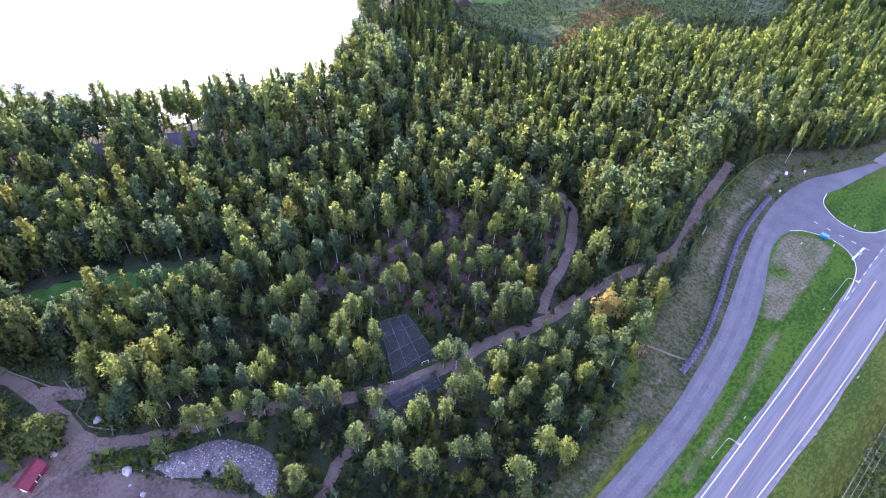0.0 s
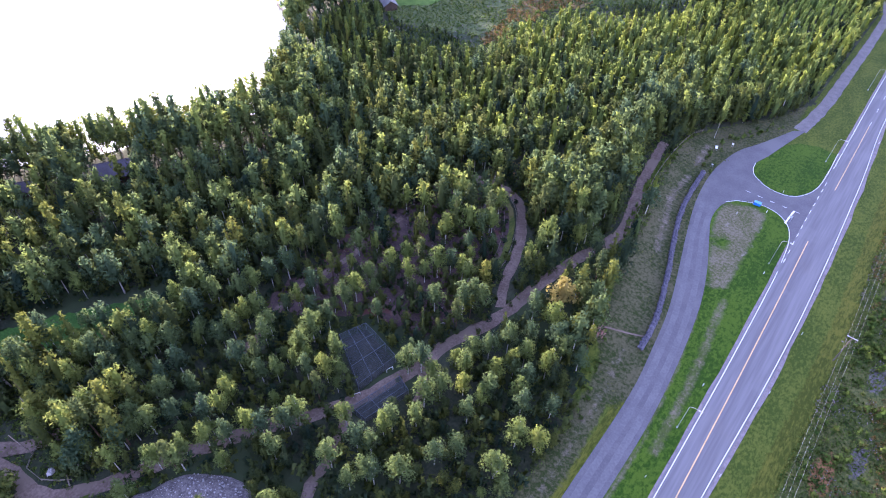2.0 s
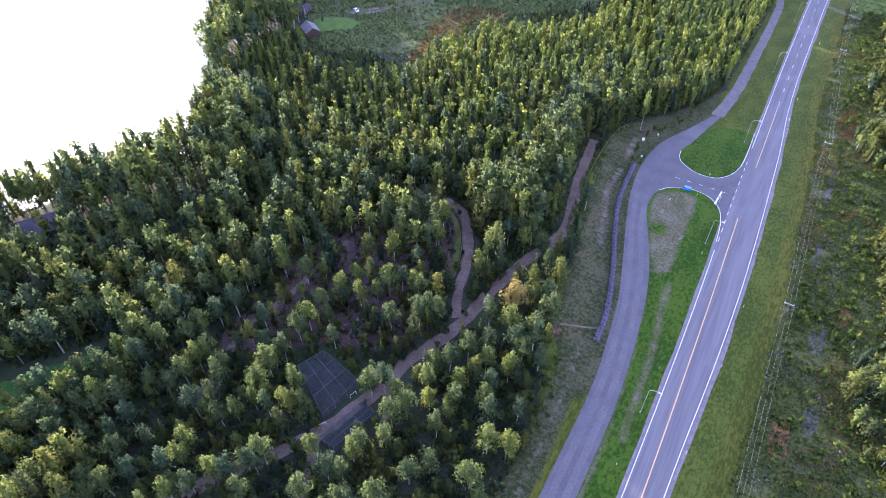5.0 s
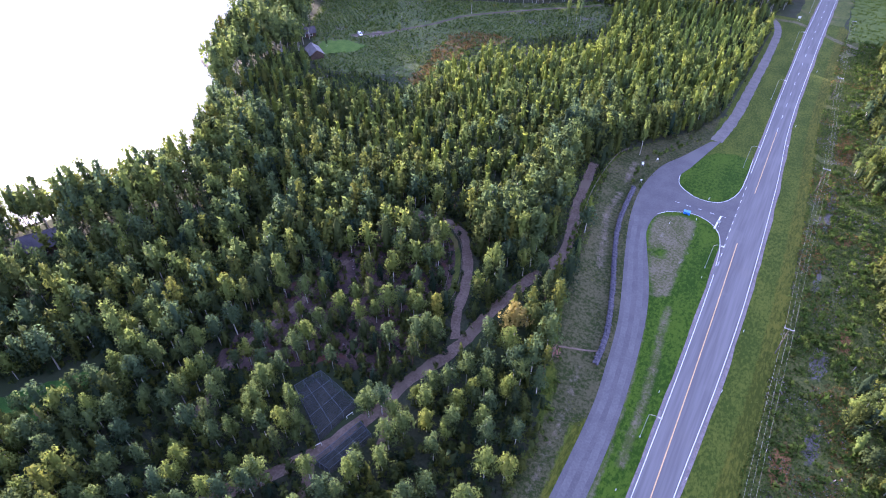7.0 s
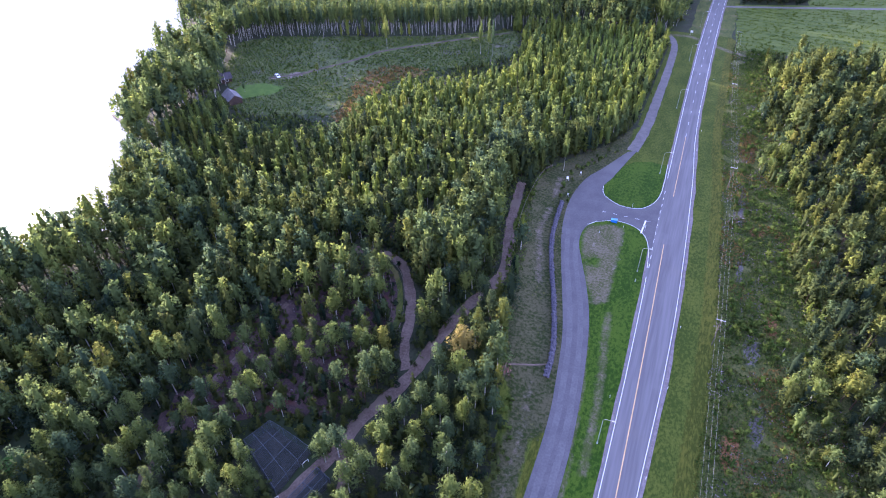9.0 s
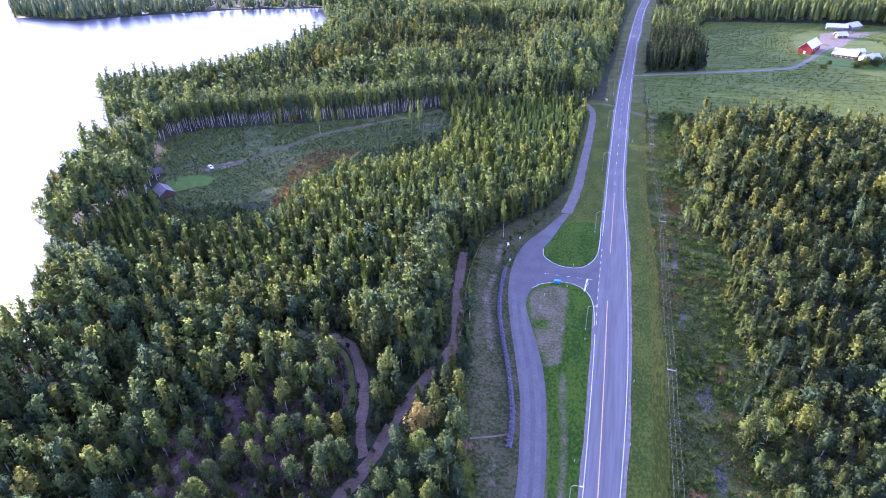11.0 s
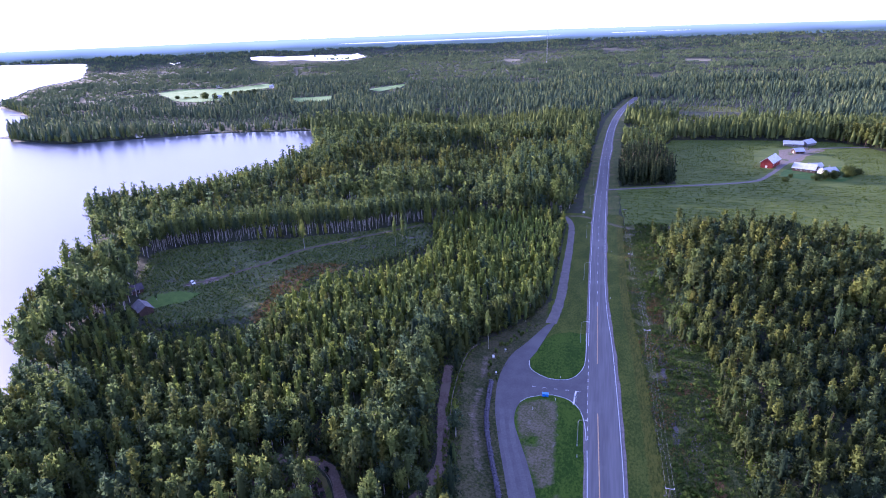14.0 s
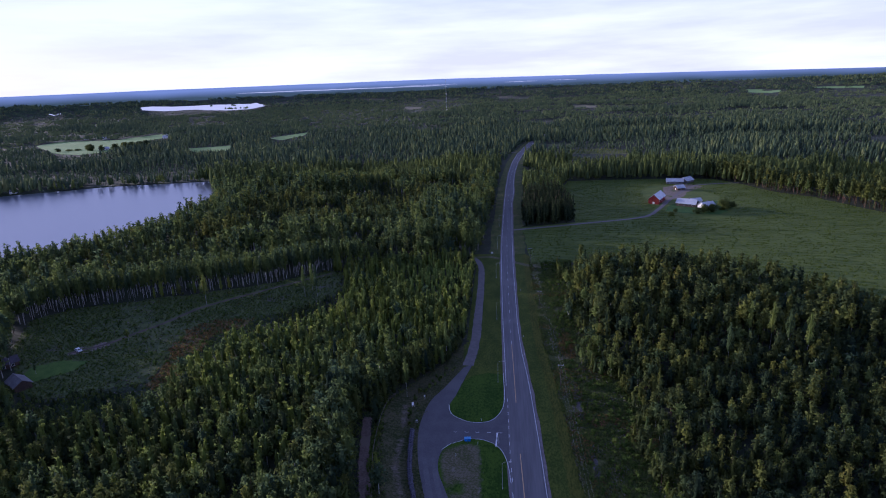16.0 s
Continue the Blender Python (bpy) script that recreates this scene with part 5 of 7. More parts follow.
def plant(level, kind, p, lo=0.72, hi=1.22, wide=(0.9, 1.15), stands=0.0):
    k = veg.uniform(lo, hi, len(p))
    if stands:
        k *= 1.0 + stands * (stand(p, 70.0, 40.0) - 0.55)
    size = np.column_stack([k * veg.uniform(*wide, len(p)), k])
    off = np.hypot(p[:, 0] + 2, p[:, 1] + 6)
    if level == "mid" and kind in ("birch", "alder", "spruce", "pine"):
        for name, here in (("fine", off < 128), ("mid", (off >= 128) & (off < 235)), ("coarse", off >= 235)):
            groups.setdefault((name, kind), []).append((p[here], size[here]))
    else:
        groups.setdefault((level, kind), []).append((p, size))


def split(p, shares):
    """Deals the places out by chance among kinds."""
    r = veg.uniform(0, 1, len(p))
    edges_ = np.cumsum([0] + [s for _, s in shares])
    return [(k, p[(r >= a) & (r < b)]) for (k, _), a, b in zip(shares, edges_, edges_[1:])]


# the near wood on the lake side: tall birches that stand out, and a denser, lower mix between them
TALL_A = [(-108.5, 23.9), (-102.4, 25.1), (-102.2, 30.6), (-122.7, -2.4), (-91.2, 27.1), (-91, 24.1), (-91.8, 31.4), (-91, 33.9), (-83.5, 30.6), (-97.2, 48), (-98, 43.4),
          (-98.8, 38.9), (-110.3, 36.5), (-117.2, 33.1), (-99, 35.1), (-87.1, 43.1), (-77.2, 38.9), (-75.6, 34.4), (-107.9, 3.4), (-108.7, 1.3), (-103.2, 10.4),
          (-101.9, 13.6), (-98, 16), (-96.2, 6.5), (-91.8, 9.7), (-95.8, -0.4), (-105.1, -2.8), (-96.5, -4.1), (-88.1, 8), (-84.9, 12.5), (-77.8, 16.4), (-76.3, 13.3),
          (-83.1, 22.9), (-74.5, 26.5), (-76.8, 24), (-88, 0.7), (-84, 2), (-96.5, -7.4), (-77.3, 10.8), (-82.3, 6.5), (-92.1, 13.7), (-78.4, 50.2), (-78.6, 54.1),
          (-79.4, 59.7), (-72.1, 66.1), (-68.3, 73.3), (-62.7, 76.5)]
TALL_B = [(-77.1, 43.8), (-69.6, 30.8), (-68.3, 38.4), (-66.4, 33.5), (-54.4, 46.8), (-52.3, 49), (-52.4, 71), (-61.5, 64.3), (-48.4, 48.2), (-43.9, 54), (-46.1, 42.9),
          (-44.4, 46.2), (-45.3, 58.7), (-43, 61.7), (-40.6, 65.9), (-31.8, 60.7), (-30.2, 65.9), (-62.8, 20.1), (-55.1, 28.6), (-47.4, 34.2), (-47.6, 32), (-43.8, 37.7),
          (-36.7, 45.8), (-49.7, 26.5), (-47.1, 27.7), (-44, 23.2), (-45.1, 19.9), (-42.3, 23.7), (-51.2, 20.7), (-61, 14.6), (-36, 34.5), (-33.5, 38.2), (-25.1, 39.5),
          (-25.8, 47.9), (-23.8, 57.9), (-21.9, 48.9), (-38.6, 27.2), (-41.3, 77.2), (-35.8, 77), (-29.8, 72.1), (-25.5, 71.9), (-52, 95.9), (-51.9, 90.5), (-45.4, 104.6),
          (-40.9, 105.6), (-28.9, 54.3), (-36.5, 53)]
TALL_C = [(-64.6, 19.6), (-66.4, 16.2), (-68.6, 14.6), (-70.2, 10.6), (-72.6, 7.4), (-74.2, 3.4), (-76.4, -1.4), (-62.8, 22.6)]          # close beside the trail
TALL = np.array(TALL_A + TALL_B + TALL_C)
p = jitter(veg, -215, -14, -75, 128, 3.5)
p = p[in_sight(p) & ~open_ground(p, 1.6)]
shore = gap(LAKE, p[:, 0], p[:, 1])
thin_out = inside(HEATH, p[:, 0], p[:, 1]) & (veg.uniform(0, 1, len(p)) < 0.26)
crowded = np.min(np.hypot(p[:, None, 0] - TALL[None, :, 0], p[:, None, 1] - TALL[None, :, 1]), axis=1) < 2.4
far_off = (shore < 60) & (shore > 26) & (veg.uniform(0, 1, len(p)) < 0.2)
p, shore = p[~thin_out & ~crowded & ~far_off], shore[~thin_out & ~crowded & ~far_off]
reach = np.hypot(p[:, 0] + 60, (p[:, 1] - 38) * 0.9)
close = (reach < 44) & (shore > 30)
# mostly alder on this side: the darkened leaf replaces shade lying there
low_side = (p[:, 0] > -66) & (p[:, 1] < 78) & (p[:, 1] < 20 - (p[:, 0] + 66) * -1.2)
for kind, q in split(p[close & low_side], [("alder", 0.86), ("birch", 0.08), ("spruce", 0.06)]):
    near_trees[kind] += [tuple(a) for a in q]
close &= ~low_side
for kind, q in split(p[close], [("alder", 0.42), ("birch", 0.34), ("spruce", 0.14), ("pine", 0.10)]):
    near_trees[kind] += [tuple(a) for a in q]
close |= low_side
for kind, q in split(p[~close & (shore > 22)], [("alder", 0.22), ("birch", 0.54), ("spruce", 0.12), ("pine", 0.12)]):
    plant("mid", kind, q, 0.62, 1.1, (0.95, 1.2))
for kind, q in split(p[~close & (shore <= 22)], [("tall_birch", 0.30), ("birch", 0.52), ("pine", 0.14), ("spruce", 0.04)]):
    plant("mid", kind, q, 0.75, 1.1, (1.05, 1.35))
p = jitter(veg, -135, -18, -20, 122, 3.9)
p = p[in_sight(p) & ~open_ground(p, 0.8)]
p = p[~(inside(HEATH, p[:, 0], p[:, 1]) & (veg.uniform(0, 1, len(p)) < 0.65))]
plant("low", "alder", p, 0.28, 0.55, (1.1, 1.6))
p = jitter(veg, -225, -150, -20, 120, 3.2)
p = p[~inside(LAKE, p[:, 0], p[:, 1]) & (gap(LAKE, p[:, 0], p[:, 1]) < 9)]
plant("low", "birch", p, 0.25, 0.45, (1.2, 1.7))
p = jitter(veg, -225, -160, -20, 120, 4.4)
p = p[~open_ground(p, 1.0) & (gap(LAKE, p[:, 0], p[:, 1]) < 20)]
for kind, q in split(p, [("birch", 0.5), ("tall_birch", 0.3), ("pine", 0.2)]):
    plant("mid", kind, q, 0.7, 1.0)
# the dense young stand
p = jitter(veg, -260, -14, 112, 372, 3.1)
p = p[in_sight(p) & ~open_ground(p, 1.0)]
p = p[(p[:, 1] > 128) | (veg.uniform(0, 1, len(p)) < ease((p[:, 1] - 110) / 20))]
shore = gap(LAKE, p[:, 0], p[:, 1])
north_wood = (p[:, 1] > 255) & (p[:, 0] < -100) & (p[:, 1] > np.interp(p[:, 0], [-260, -248, -202, -142, -112, -60, -14], [248, 258, 288, 312, 334, 346, 362]))
north_wood |= p[:, 1] > np.interp(p[:, 0], [-260, -112, -60, -14], [400, 336, 352, 362])
west = (p[:, 0] < -205) & ~north_wood
keep = ~north_wood & ~west
south_part = p[:, 1] < 190
for kind, q in split(p[keep & south_part & (shore > 14)], [("young", 0.62), ("alder", 0.30), ("birch", 0.05), ("spruce", 0.03)]):
    plant("mid", kind, q, 0.55, 1.05 if kind == "young" else 0.9, (1.0, 1.3))
lime = inside(LIME, p[:, 0], p[:, 1]) & (veg.uniform(0, 1, len(p)) < 0.85)
plant("mid", "lime", p[keep & lime], 0.5, 0.8)
for kind, q in split(p[keep & ~lime & ~south_part & (shore > 14)], [("young", 0.90), ("birch", 0.07), ("spruce", 0.03)]):
    plant("mid", kind, q, 0.52, 1.05 if kind == "young" else 0.95, (1.0, 1.3))
q = p[keep & (shore <= 14)]
for kind, q in split(q[veg.uniform(0, 1, len(q)) < 0.45], [("birch", 0.6), ("pine", 0.3), ("spruce", 0.1)]):
    plant("mid", kind, q, 0.75, 1.05)
q = p[west]
for kind, q in split(q[veg.uniform(0, 1, len(q)) < 0.6], [("tall_birch", 0.15), ("birch", 0.72), ("pine", 0.10), ("spruce", 0.03)]):
    plant("mid", kind, q, 1.0, 1.45, (0.95, 1.2))
# saplings in front of the clear-cut
p = jitter(veg, -235, -90, 150, 300, 2.4)
away = np.maximum(np.hypot(p[:, 0], p[:, 1]), 1.0)
p = p[~inside(CLEAR, p[:, 0], p[:, 1]) & inside(CLEAR, p[:, 0] * (1 + 27 / away), p[:, 1] * (1 + 27 / away)) & ~inside(LAKE, p[:, 0], p[:, 1])]
p = p[(p[:, 0] < -158) | (p[:, 1] < 184) | (p[:, 0] > -118)]
p = p[(np.hypot(p[:, 0] + 197, p[:, 1] - 189) > 8) & (np.hypot(p[:, 0] + 217, p[:, 1] - 206) > 6)]
for kind, q in split(p, [("young", 0.7), ("alder", 0.3)]):
    plant("low", kind, q, 0.12, 0.26, (1.4, 2.0))
# taller trees along the inner edge of the young stand, by the trail's end
p = jitter(veg, -75, -20, 165, 212, 6.5)
p = p[~open_ground(p, 1.0) & (p[:, 0] > -70 - (p[:, 1] - 165) * 0.1)]
for kind, q in split(p, [("birch", 0.5), ("alder", 0.5)]):
    plant("mid", kind, q, 0.85, 1.2)
p = jitter(veg, -64, -51.5, 112, 196, 4.0)
p = p[~open_ground(p, 0.6)]
for kind, q in split(p, [("birch", 0.6), ("alder", 0.4)]):
    plant("mid", kind, q, 0.95, 1.2)
# alders along the edge above the track and the bank, their dark leaf standing for its shade
p = jitter(veg, -60, -18, 178, 352, 3.0)
p = p[~open_ground(p, 0.6) & open_ground(p + np.array([11.0, 0.0]), 0.6)]
plant("mid", "alder", p[p[:, 1] < 215], 0.6, 1.0, (0.9, 1.15))
plant("mid", "alder", p[p[:, 1] >= 215], 0.35, 0.6, (1.0, 1.3))
# the wood north of the clear-cut
p = jitter(veg, -420, -6, 245, 640, 4.7)
north_wood = (p[:, 1] > np.interp(p[:, 0], [-420, -300, -248, -202, -142, -112, -60, -6], [300, 262, 258, 288, 312, 334, 350, 364]))
p = p[in_sight(p) & ~open_ground(p, 1.5) & north_wood]
edge = gap(CLEAR[:7], p[:, 0], p[:, 1]) < 20
q = jitter(veg, -300, -80, 245, 360, 3.6)
q = q[~open_ground(q, 1.5) & (gap(CLEAR[:7], q[:, 0], q[:, 1]) < 20) & (q[:, 1] > np.interp(q[:, 0], [-300, -248, -202, -142, -112, -80], [262, 258, 288, 312, 334, 345]))]
plant("mid", "tall_birch", q, 0.9, 1.05, (0.7, 0.9))
holes = np.array([noise.noise(Vector((a * 0.028, b * 0.028, 5.5))) for a, b in p]) < -0.30
q = jitter(veg, -72, -12, 366, 530, 8.5)
q = q[~open_ground(q, 1.5)]
plant("mid", "tall_birch", q, 0.95, 1.35, (0.85, 1.1))
q = jitter(veg, -400, -10, 300, 640, 21.0)
q = q[in_sight(q) & ~open_ground(q, 1.5) & (q[:, 1] > np.interp(q[:, 0], [-420, -248, -202, -142, -112, -60, -6], [310, 285, 310, 335, 356, 372, 384]))]
plant("mid", "spruce", q, 1.0, 1.45, (0.7, 0.9))
shore = gap(LAKE, p[:, 0], p[:, 1]) < 45
plant("low", "alder", p[holes & ~edge], 0.4, 0.7)
dark_stand = np.array([noise.noise(Vector((a * 0.011, b * 0.019, 6.6))) for a, b in p]) > 0.08
for kind, q in split(p[~edge & ~holes & ~shore & dark_stand], [("spruce", 0.42), ("pine", 0.34), ("birch", 0.24)]):
    plant("low", kind, q, 0.8, 1.25, (1.1, 1.45), stands=0.5)
for kind, q in split(p[~edge & ~holes & ~shore & ~dark_stand], [("tall_birch", 0.36), ("birch", 0.44), ("spruce", 0.10), ("pine", 0.10)]):
    plant("low", kind, q, 0.8, 1.25, (1.1, 1.45), stands=0.5)
for kind, q in split(p[~edge & shore], [("tall_birch", 0.2), ("birch", 0.72), ("pine", 0.08)]):
    plant("low", kind, q, 0.9, 1.25, (1.0, 1.25))
# the mixed wood on the other side of the road
p = jitter(veg, 30, 150, 60, 330, 5.4)
p = p[in_sight(p) & ~open_ground(p, 0.6)]
plant("low", "alder", p, 0.3, 0.55, (1.2, 1.7))
p = jitter(veg, 22, 240, -60, 365, 3.85)
p = p[in_sight(p) & ~open_ground(p, 1.2)]
depth = p[:, 0] - np.interp(p[:, 1], [60, 100, 200, 250, 300, 350], [48, 38, 37, 31, 26, 34])
# many alders here too, with this wood's shade in their leaf colour
for kind, q in split(p[(depth < 9)], [("alder", 0.5), ("birch", 0.25), ("young", 0.15), ("spruce", 0.07), ("pine", 0.03)]):
    plant("mid", kind, q, 0.32, 0.7, (1.1, 1.5))
for kind, q in split(p[(depth >= 9) & (p[:, 1] < 235)], [("alder", 0.54), ("birch", 0.12), ("spruce", 0.18), ("pine", 0.16)]):
    plant("mid", kind, q, 0.4, 0.8, (1.1, 1.5))
for kind, q in split(p[(depth >= 9) & (p[:, 1] >= 235)], [("birch", 0.20), ("alder", 0.10), ("spruce", 0.32), ("pine", 0.38)]):
    plant("mid", kind, q, 0.55, 1.1, (1.0, 1.35))
p = jitter(veg, 240, 520, -60, 600, 6.0)
p = p[in_sight(p) & ~open_ground(p, 1.2)]
for kind, q in split(p, [("birch", 0.2), ("spruce", 0.45), ("pine", 0.35)]):
    plant("low", kind, q, 0.8, 1.15, stands=0.5)
# grove in the field, and the wood behind the farm
p = jitter(veg, 12, 58, 443, 550, 4.0)
p = p[inside(GROVE, p[:, 0], p[:, 1])]
plant("mid", "grove", p, 1.1, 1.6, (0.8, 1.05))
p = jitter(veg, 22, 68, 553, 668, 4.4)
p = p[~inside(FARM, p[:, 0], p[:, 1]) & (p[:, 0] > np.interp(p[:, 1], MAIN_Y, MAIN_R) + 8)]
for kind, q in split(p, [("spruce", 0.6), ("birch", 0.4)]):
    plant("low", kind, q, 0.8, 1.15)

p = jitter(veg, 215, 345, 380, 670, 5.0)
p = p[~inside(FARM, p[:, 0], p[:, 1]) & (gap([(225, 640), (243, 600), (252, 567), (276, 537), (292, 485), (335, 400)], p[:, 0], p[:, 1]) < 22) & (p[:, 0] > 215)]
plant("mid", "pine", p, 1.05, 1.4, (0.85, 1.05))

p = jitter(veg, 95, 190, 862, 940, 6.0)
plant("low", "young", p[inside(FAR_CUTS[3], p[:, 0], p[:, 1])], 0.15, 0.4, (1.2, 1.8))

for (level, kind), parts in sorted(groups.items()):
    pts, sz = np.vstack([a for a, _ in parts]), np.vstack([b for _, b in parts])
    scatter(kind + "_wood", {"fine": fine_set, "mid": mid_set, "coarse": coarse_set, "low": low_set}[level][kind], pts, sz, MATS[kind], veg, WOODS[kind], "trees", 0.05)

# far woods, coarser with distance; beyond 800 m haze tints the leaf colour
woods = [far_template(500 + i, 16.0, 2.1, 0.04, -0.2, 5, 2, 18, 0.9) for i in range(4)] + [far_template(510 + i, 15.0, 2.5, 0.12, 0.3, 5, 2, 24, 0.9) for i in range(4)]
spires = [far_template(520 + i, 15.0, 2.7, 0.02, -0.2 if i % 2 == 0 else 0.25, 5, 2, 3, 1.4) for i in range(6)]
domes = [far_template(530 + i, 12.0, 2.4, 0.10, 0.3, 5, 2) for i in range(4)]
copses = [copse_template(540 + i, 4, 8.5, 13.5, 3.7) for i in range(6)]


def screens(p):
    """Places whose trees stay low, in front of the far fields and lakes."""
    o = np.zeros(len(p), bool)
    for poly in FAR_FIELDS + FAR_LAKES + FAR_CUTS:
        for k in (1.03, 1.06, 1.09, 1.12, 1.15):
            o |= inside(poly, p[:, 0] * k, p[:, 1] * k)
    return o


def stand_height(p, f):
    """A number from 0 to 1 in steps: the height of the even-aged stand at each place, in bands across the land."""
    out = np.empty(len(p))
    for i, (a, b) in enumerate(p):
        u = noise.noise(Vector((a * 0.0045 * f, b * 0.0105 * f, 4.2))) + 0.55 * noise.noise(Vector((a * 0.013 * f, b * 0.028 * f, 1.9)))
        out[i] = math.floor((u * 0.75 + 0.5) * 5) / 5 + 0.1
    return np.clip(out, 0.05, 1.0)


def far_band(r0, r1, s, tmpl, name, lo, hi, label, mats):
    p = jitter(veg, -r1, r1, -r1 * 0.42, r1, s, 0.85)
    r = np.hypot(p[:, 0], p[:, 1])
    p = p[(r >= r0) & (r < r1)]
    p = p[in_sight(p, -6)] if r1 <= 800 else p[np.abs(azimuth(p) + 12) < 53]
    p = p[~open_ground(p, 2.0)]
    done = ((p[:, 0] > -420) & (p[:, 0] < 0) & (p[:, 1] < 640) & (p[:, 1] > -80)) | ((p[:, 0] > 0) & (p[:, 0] < 520) & (p[:, 1] < 600)) | inside(GROVE, p[:, 0], p[:, 1])
    p = p[~done]
    wavy = np.array([noise.noise(Vector((a * 0.006, b * 0.006, 0.7))) + 0.6 * noise.noise(Vector((a * 0.02, b * 0.02, 2.7))) for a, b in p])
    p, wavy = p[wavy > -0.5], wavy[wavy > -0.5]
    st = stand_height(p, 1.0 if r0 < 800 else 0.7 if r0 < 1500 else 0.45)
    st = np.where(gap(FARM + FARM[:1], p[:, 0], p[:, 1]) < 60, 0.75, st)
    gone = (st < 0.3) & (veg.uniform(0, 1, len(p)) < 0.08)
    p, wavy, st = p[~gone], wavy[~gone], st[~gone]
    k = veg.uniform(lo, hi, len(p)) * (1.0 + 0.2 * np.clip(wavy, -0.8, 0.8)) * (0.42 + 0.85 * st) * np.where(screens(p), 0.5, 1.0)
    scatter(name, tmpl, p, np.column_stack([k * veg.uniform(0.9, 1.2, len(p)) * np.where(screens(p), 1.6, 1.0), k]), mats, veg, label, "trees", 0.3, 1.0 - st)


far_band(380, 800, 4.8, woods, "far_wood", 0.6, 1.35, "mixed conifer forest in the middle distance", [M["wood_leaf"]])
far_band(800, 1500, 7.7, spires, "far_wood", 0.65, 1.2, "conifer forest stretching into the distance", [M["hazy_far_leaf"]])
far_band(1500, 2700, 19.5, copses, "far_wood", 0.75, 1.1, "distant conifer forest", [M["hazy_far_leaf"]])
far_band(2700, 3330, 22.0, copses, "far_wood", 0.8, 1.2, "forest towards the horizon", [M["hazy_far_leaf"]])

# leafy fringe of the lake's far shore
fringe = []
for (x0, y0), (x1, y1) in zip(LAKE[18:], LAKE[19:32]):
    n_ = int(math.hypot(x1 - x0, y1 - y0) / 2.6)
    fringe += [(x0 + (x1 - x0) * k / n_, y0 + (y1 - y0) * k / n_) for k in range(n_)]
fringe = np.array(fringe) + veg.uniform(-9, 9, (len(fringe), 2))
fringe = fringe[~inside(LAKE, fringe[:, 0], fringe[:, 1])]
scatter("far_wood", woods, fringe, np.column_stack([veg.uniform(0.8, 1.2, len(fringe)), veg.uniform(0.5, 1.0, len(fringe))]), [M["wood_leaf"]], veg, "leafy trees along the far lake shore", "trees", 0.3)

# wooded islets in the far lake
islets = []
for cx, cy, n_ in ((-1185, 2545, 9), (-1130, 2560, 5), (-1330, 2640, 3), (-1240, 2670, 3)):
    islets += [(cx + veg.normal() * 12, cy + veg.normal() * 6) for _ in range(n_)]
islets = np.array(islets)
scatter("far_wood", domes, islets, np.column_stack([veg.uniform(2.2, 3.4, len(islets)), veg.uniform(0.6, 1.0, len(islets))]), [M["hazy_far_leaf"]], veg, "small wooded islets in the far lake", "trees", 0.3)

# ---- near trees, one by one ----
def make_tree(kind, i, at, size, angle):
    """One tree with a trunk and a crown."""
    tv, tt, ti, tn = near_set[kind][i]
    name = {"alder": "alder_tree", "garden": "garden_tree", "birch": "birch_tree", "spruce": "spruce_tree", "pine": "pine_tree"}[kind]
    top = empty(name)
    for part_name, pick, mat in (("crown", 0, MATS[kind][0]), ("trunk", 1, MATS[kind][1])):
        t = tt[ti == pick]
        used, inv = np.unique(t.ravel(), return_inverse=True)
        me = tri_mesh(part_name, tv[used], inv.reshape(-1, 3), [mat], normals=tn[used])
        new(part_name, me).parent = top
    top.matrix_basis = at
    return tagged(top, LABELS[kind], "tree", {"alder": "alders of the near wood", "garden": "garden trees", "birch": "birches of the near wood", "spruce": "spruces of the near wood", "pine": "pines of the near wood"}[kind])


pick = random.Random(77)
for kind, spots in near_trees.items():
    first = {}
    tall = [tuple(a) for a in TALL] if kind == "birch" else []
    lower = spots[:300 - len(tall)]
    for j_, (x, y) in enumerate(tall + lower):
        i = pick.randrange(5)
        k = pick.uniform(0.84, 1.0) if j_ < len(tall) else pick.uniform(0.5, 0.85) if y < 62 else pick.uniform(0.7, 1.0)
        w_ = k * pick.uniform(0.9, 1.18)
        m = Matrix.LocRotScale((x, y, float(ground_z(x, y)) - 0.05), Euler((0, 0, pick.uniform(0, 6.28))), (w_, w_, k))
        if i in first:
            copy_thing(first[i], m)
        else:
            first[i] = make_tree(kind, i, m, 1, 0)
    rest = np.array(spots[len(lower):])
    if len(rest):
        scatter(kind + "_wood", fine_set.get(kind, mid_set[kind]), rest, np.column_stack([veg.uniform(0.6, 0.9, len(rest))] * 2), MATS[kind], veg, WOODS[kind], "trees", 0.05)


# ---- low growth ----
def tuft_template(seed, leaves, size, r, h, up=0.9):
    rng = np.random.default_rng(seed)
    lobes = [(rng.uniform(-0.4, 0.4) * r, rng.uniform(-0.4, 0.4) * r, h * rng.uniform(0.3, 0.6), r * 0.6, h * 0.5) for _ in range(4)]
    v, n = clump_tris(rng, lobes, leaves, size, 0.7)
    v[:, 2] = np.maximum(v[:, 2], 0.0)
    n = unit(n + np.array([0, 0, up]))
    t = face_out(v, np.arange(len(v)).reshape(-1, 3), n)
    return v, t, np.zeros(len(t), int), n


bushes = [tuft_template(700 + i, 22, 0.42, 0.9, 1.3) for i in range(5)]
herbs = [tuft_template(720 + i, 10, 0.20, 0.55, 0.34) for i in range(5)]
sprigs = [tuft_template(760 + i, 5, 0.17, 0.4, 0.3) for i in range(6)]
crops = [tuft_template(740 + i, 5, 0.42, 1.3, 0.55, 0.8) for i in range(4)]


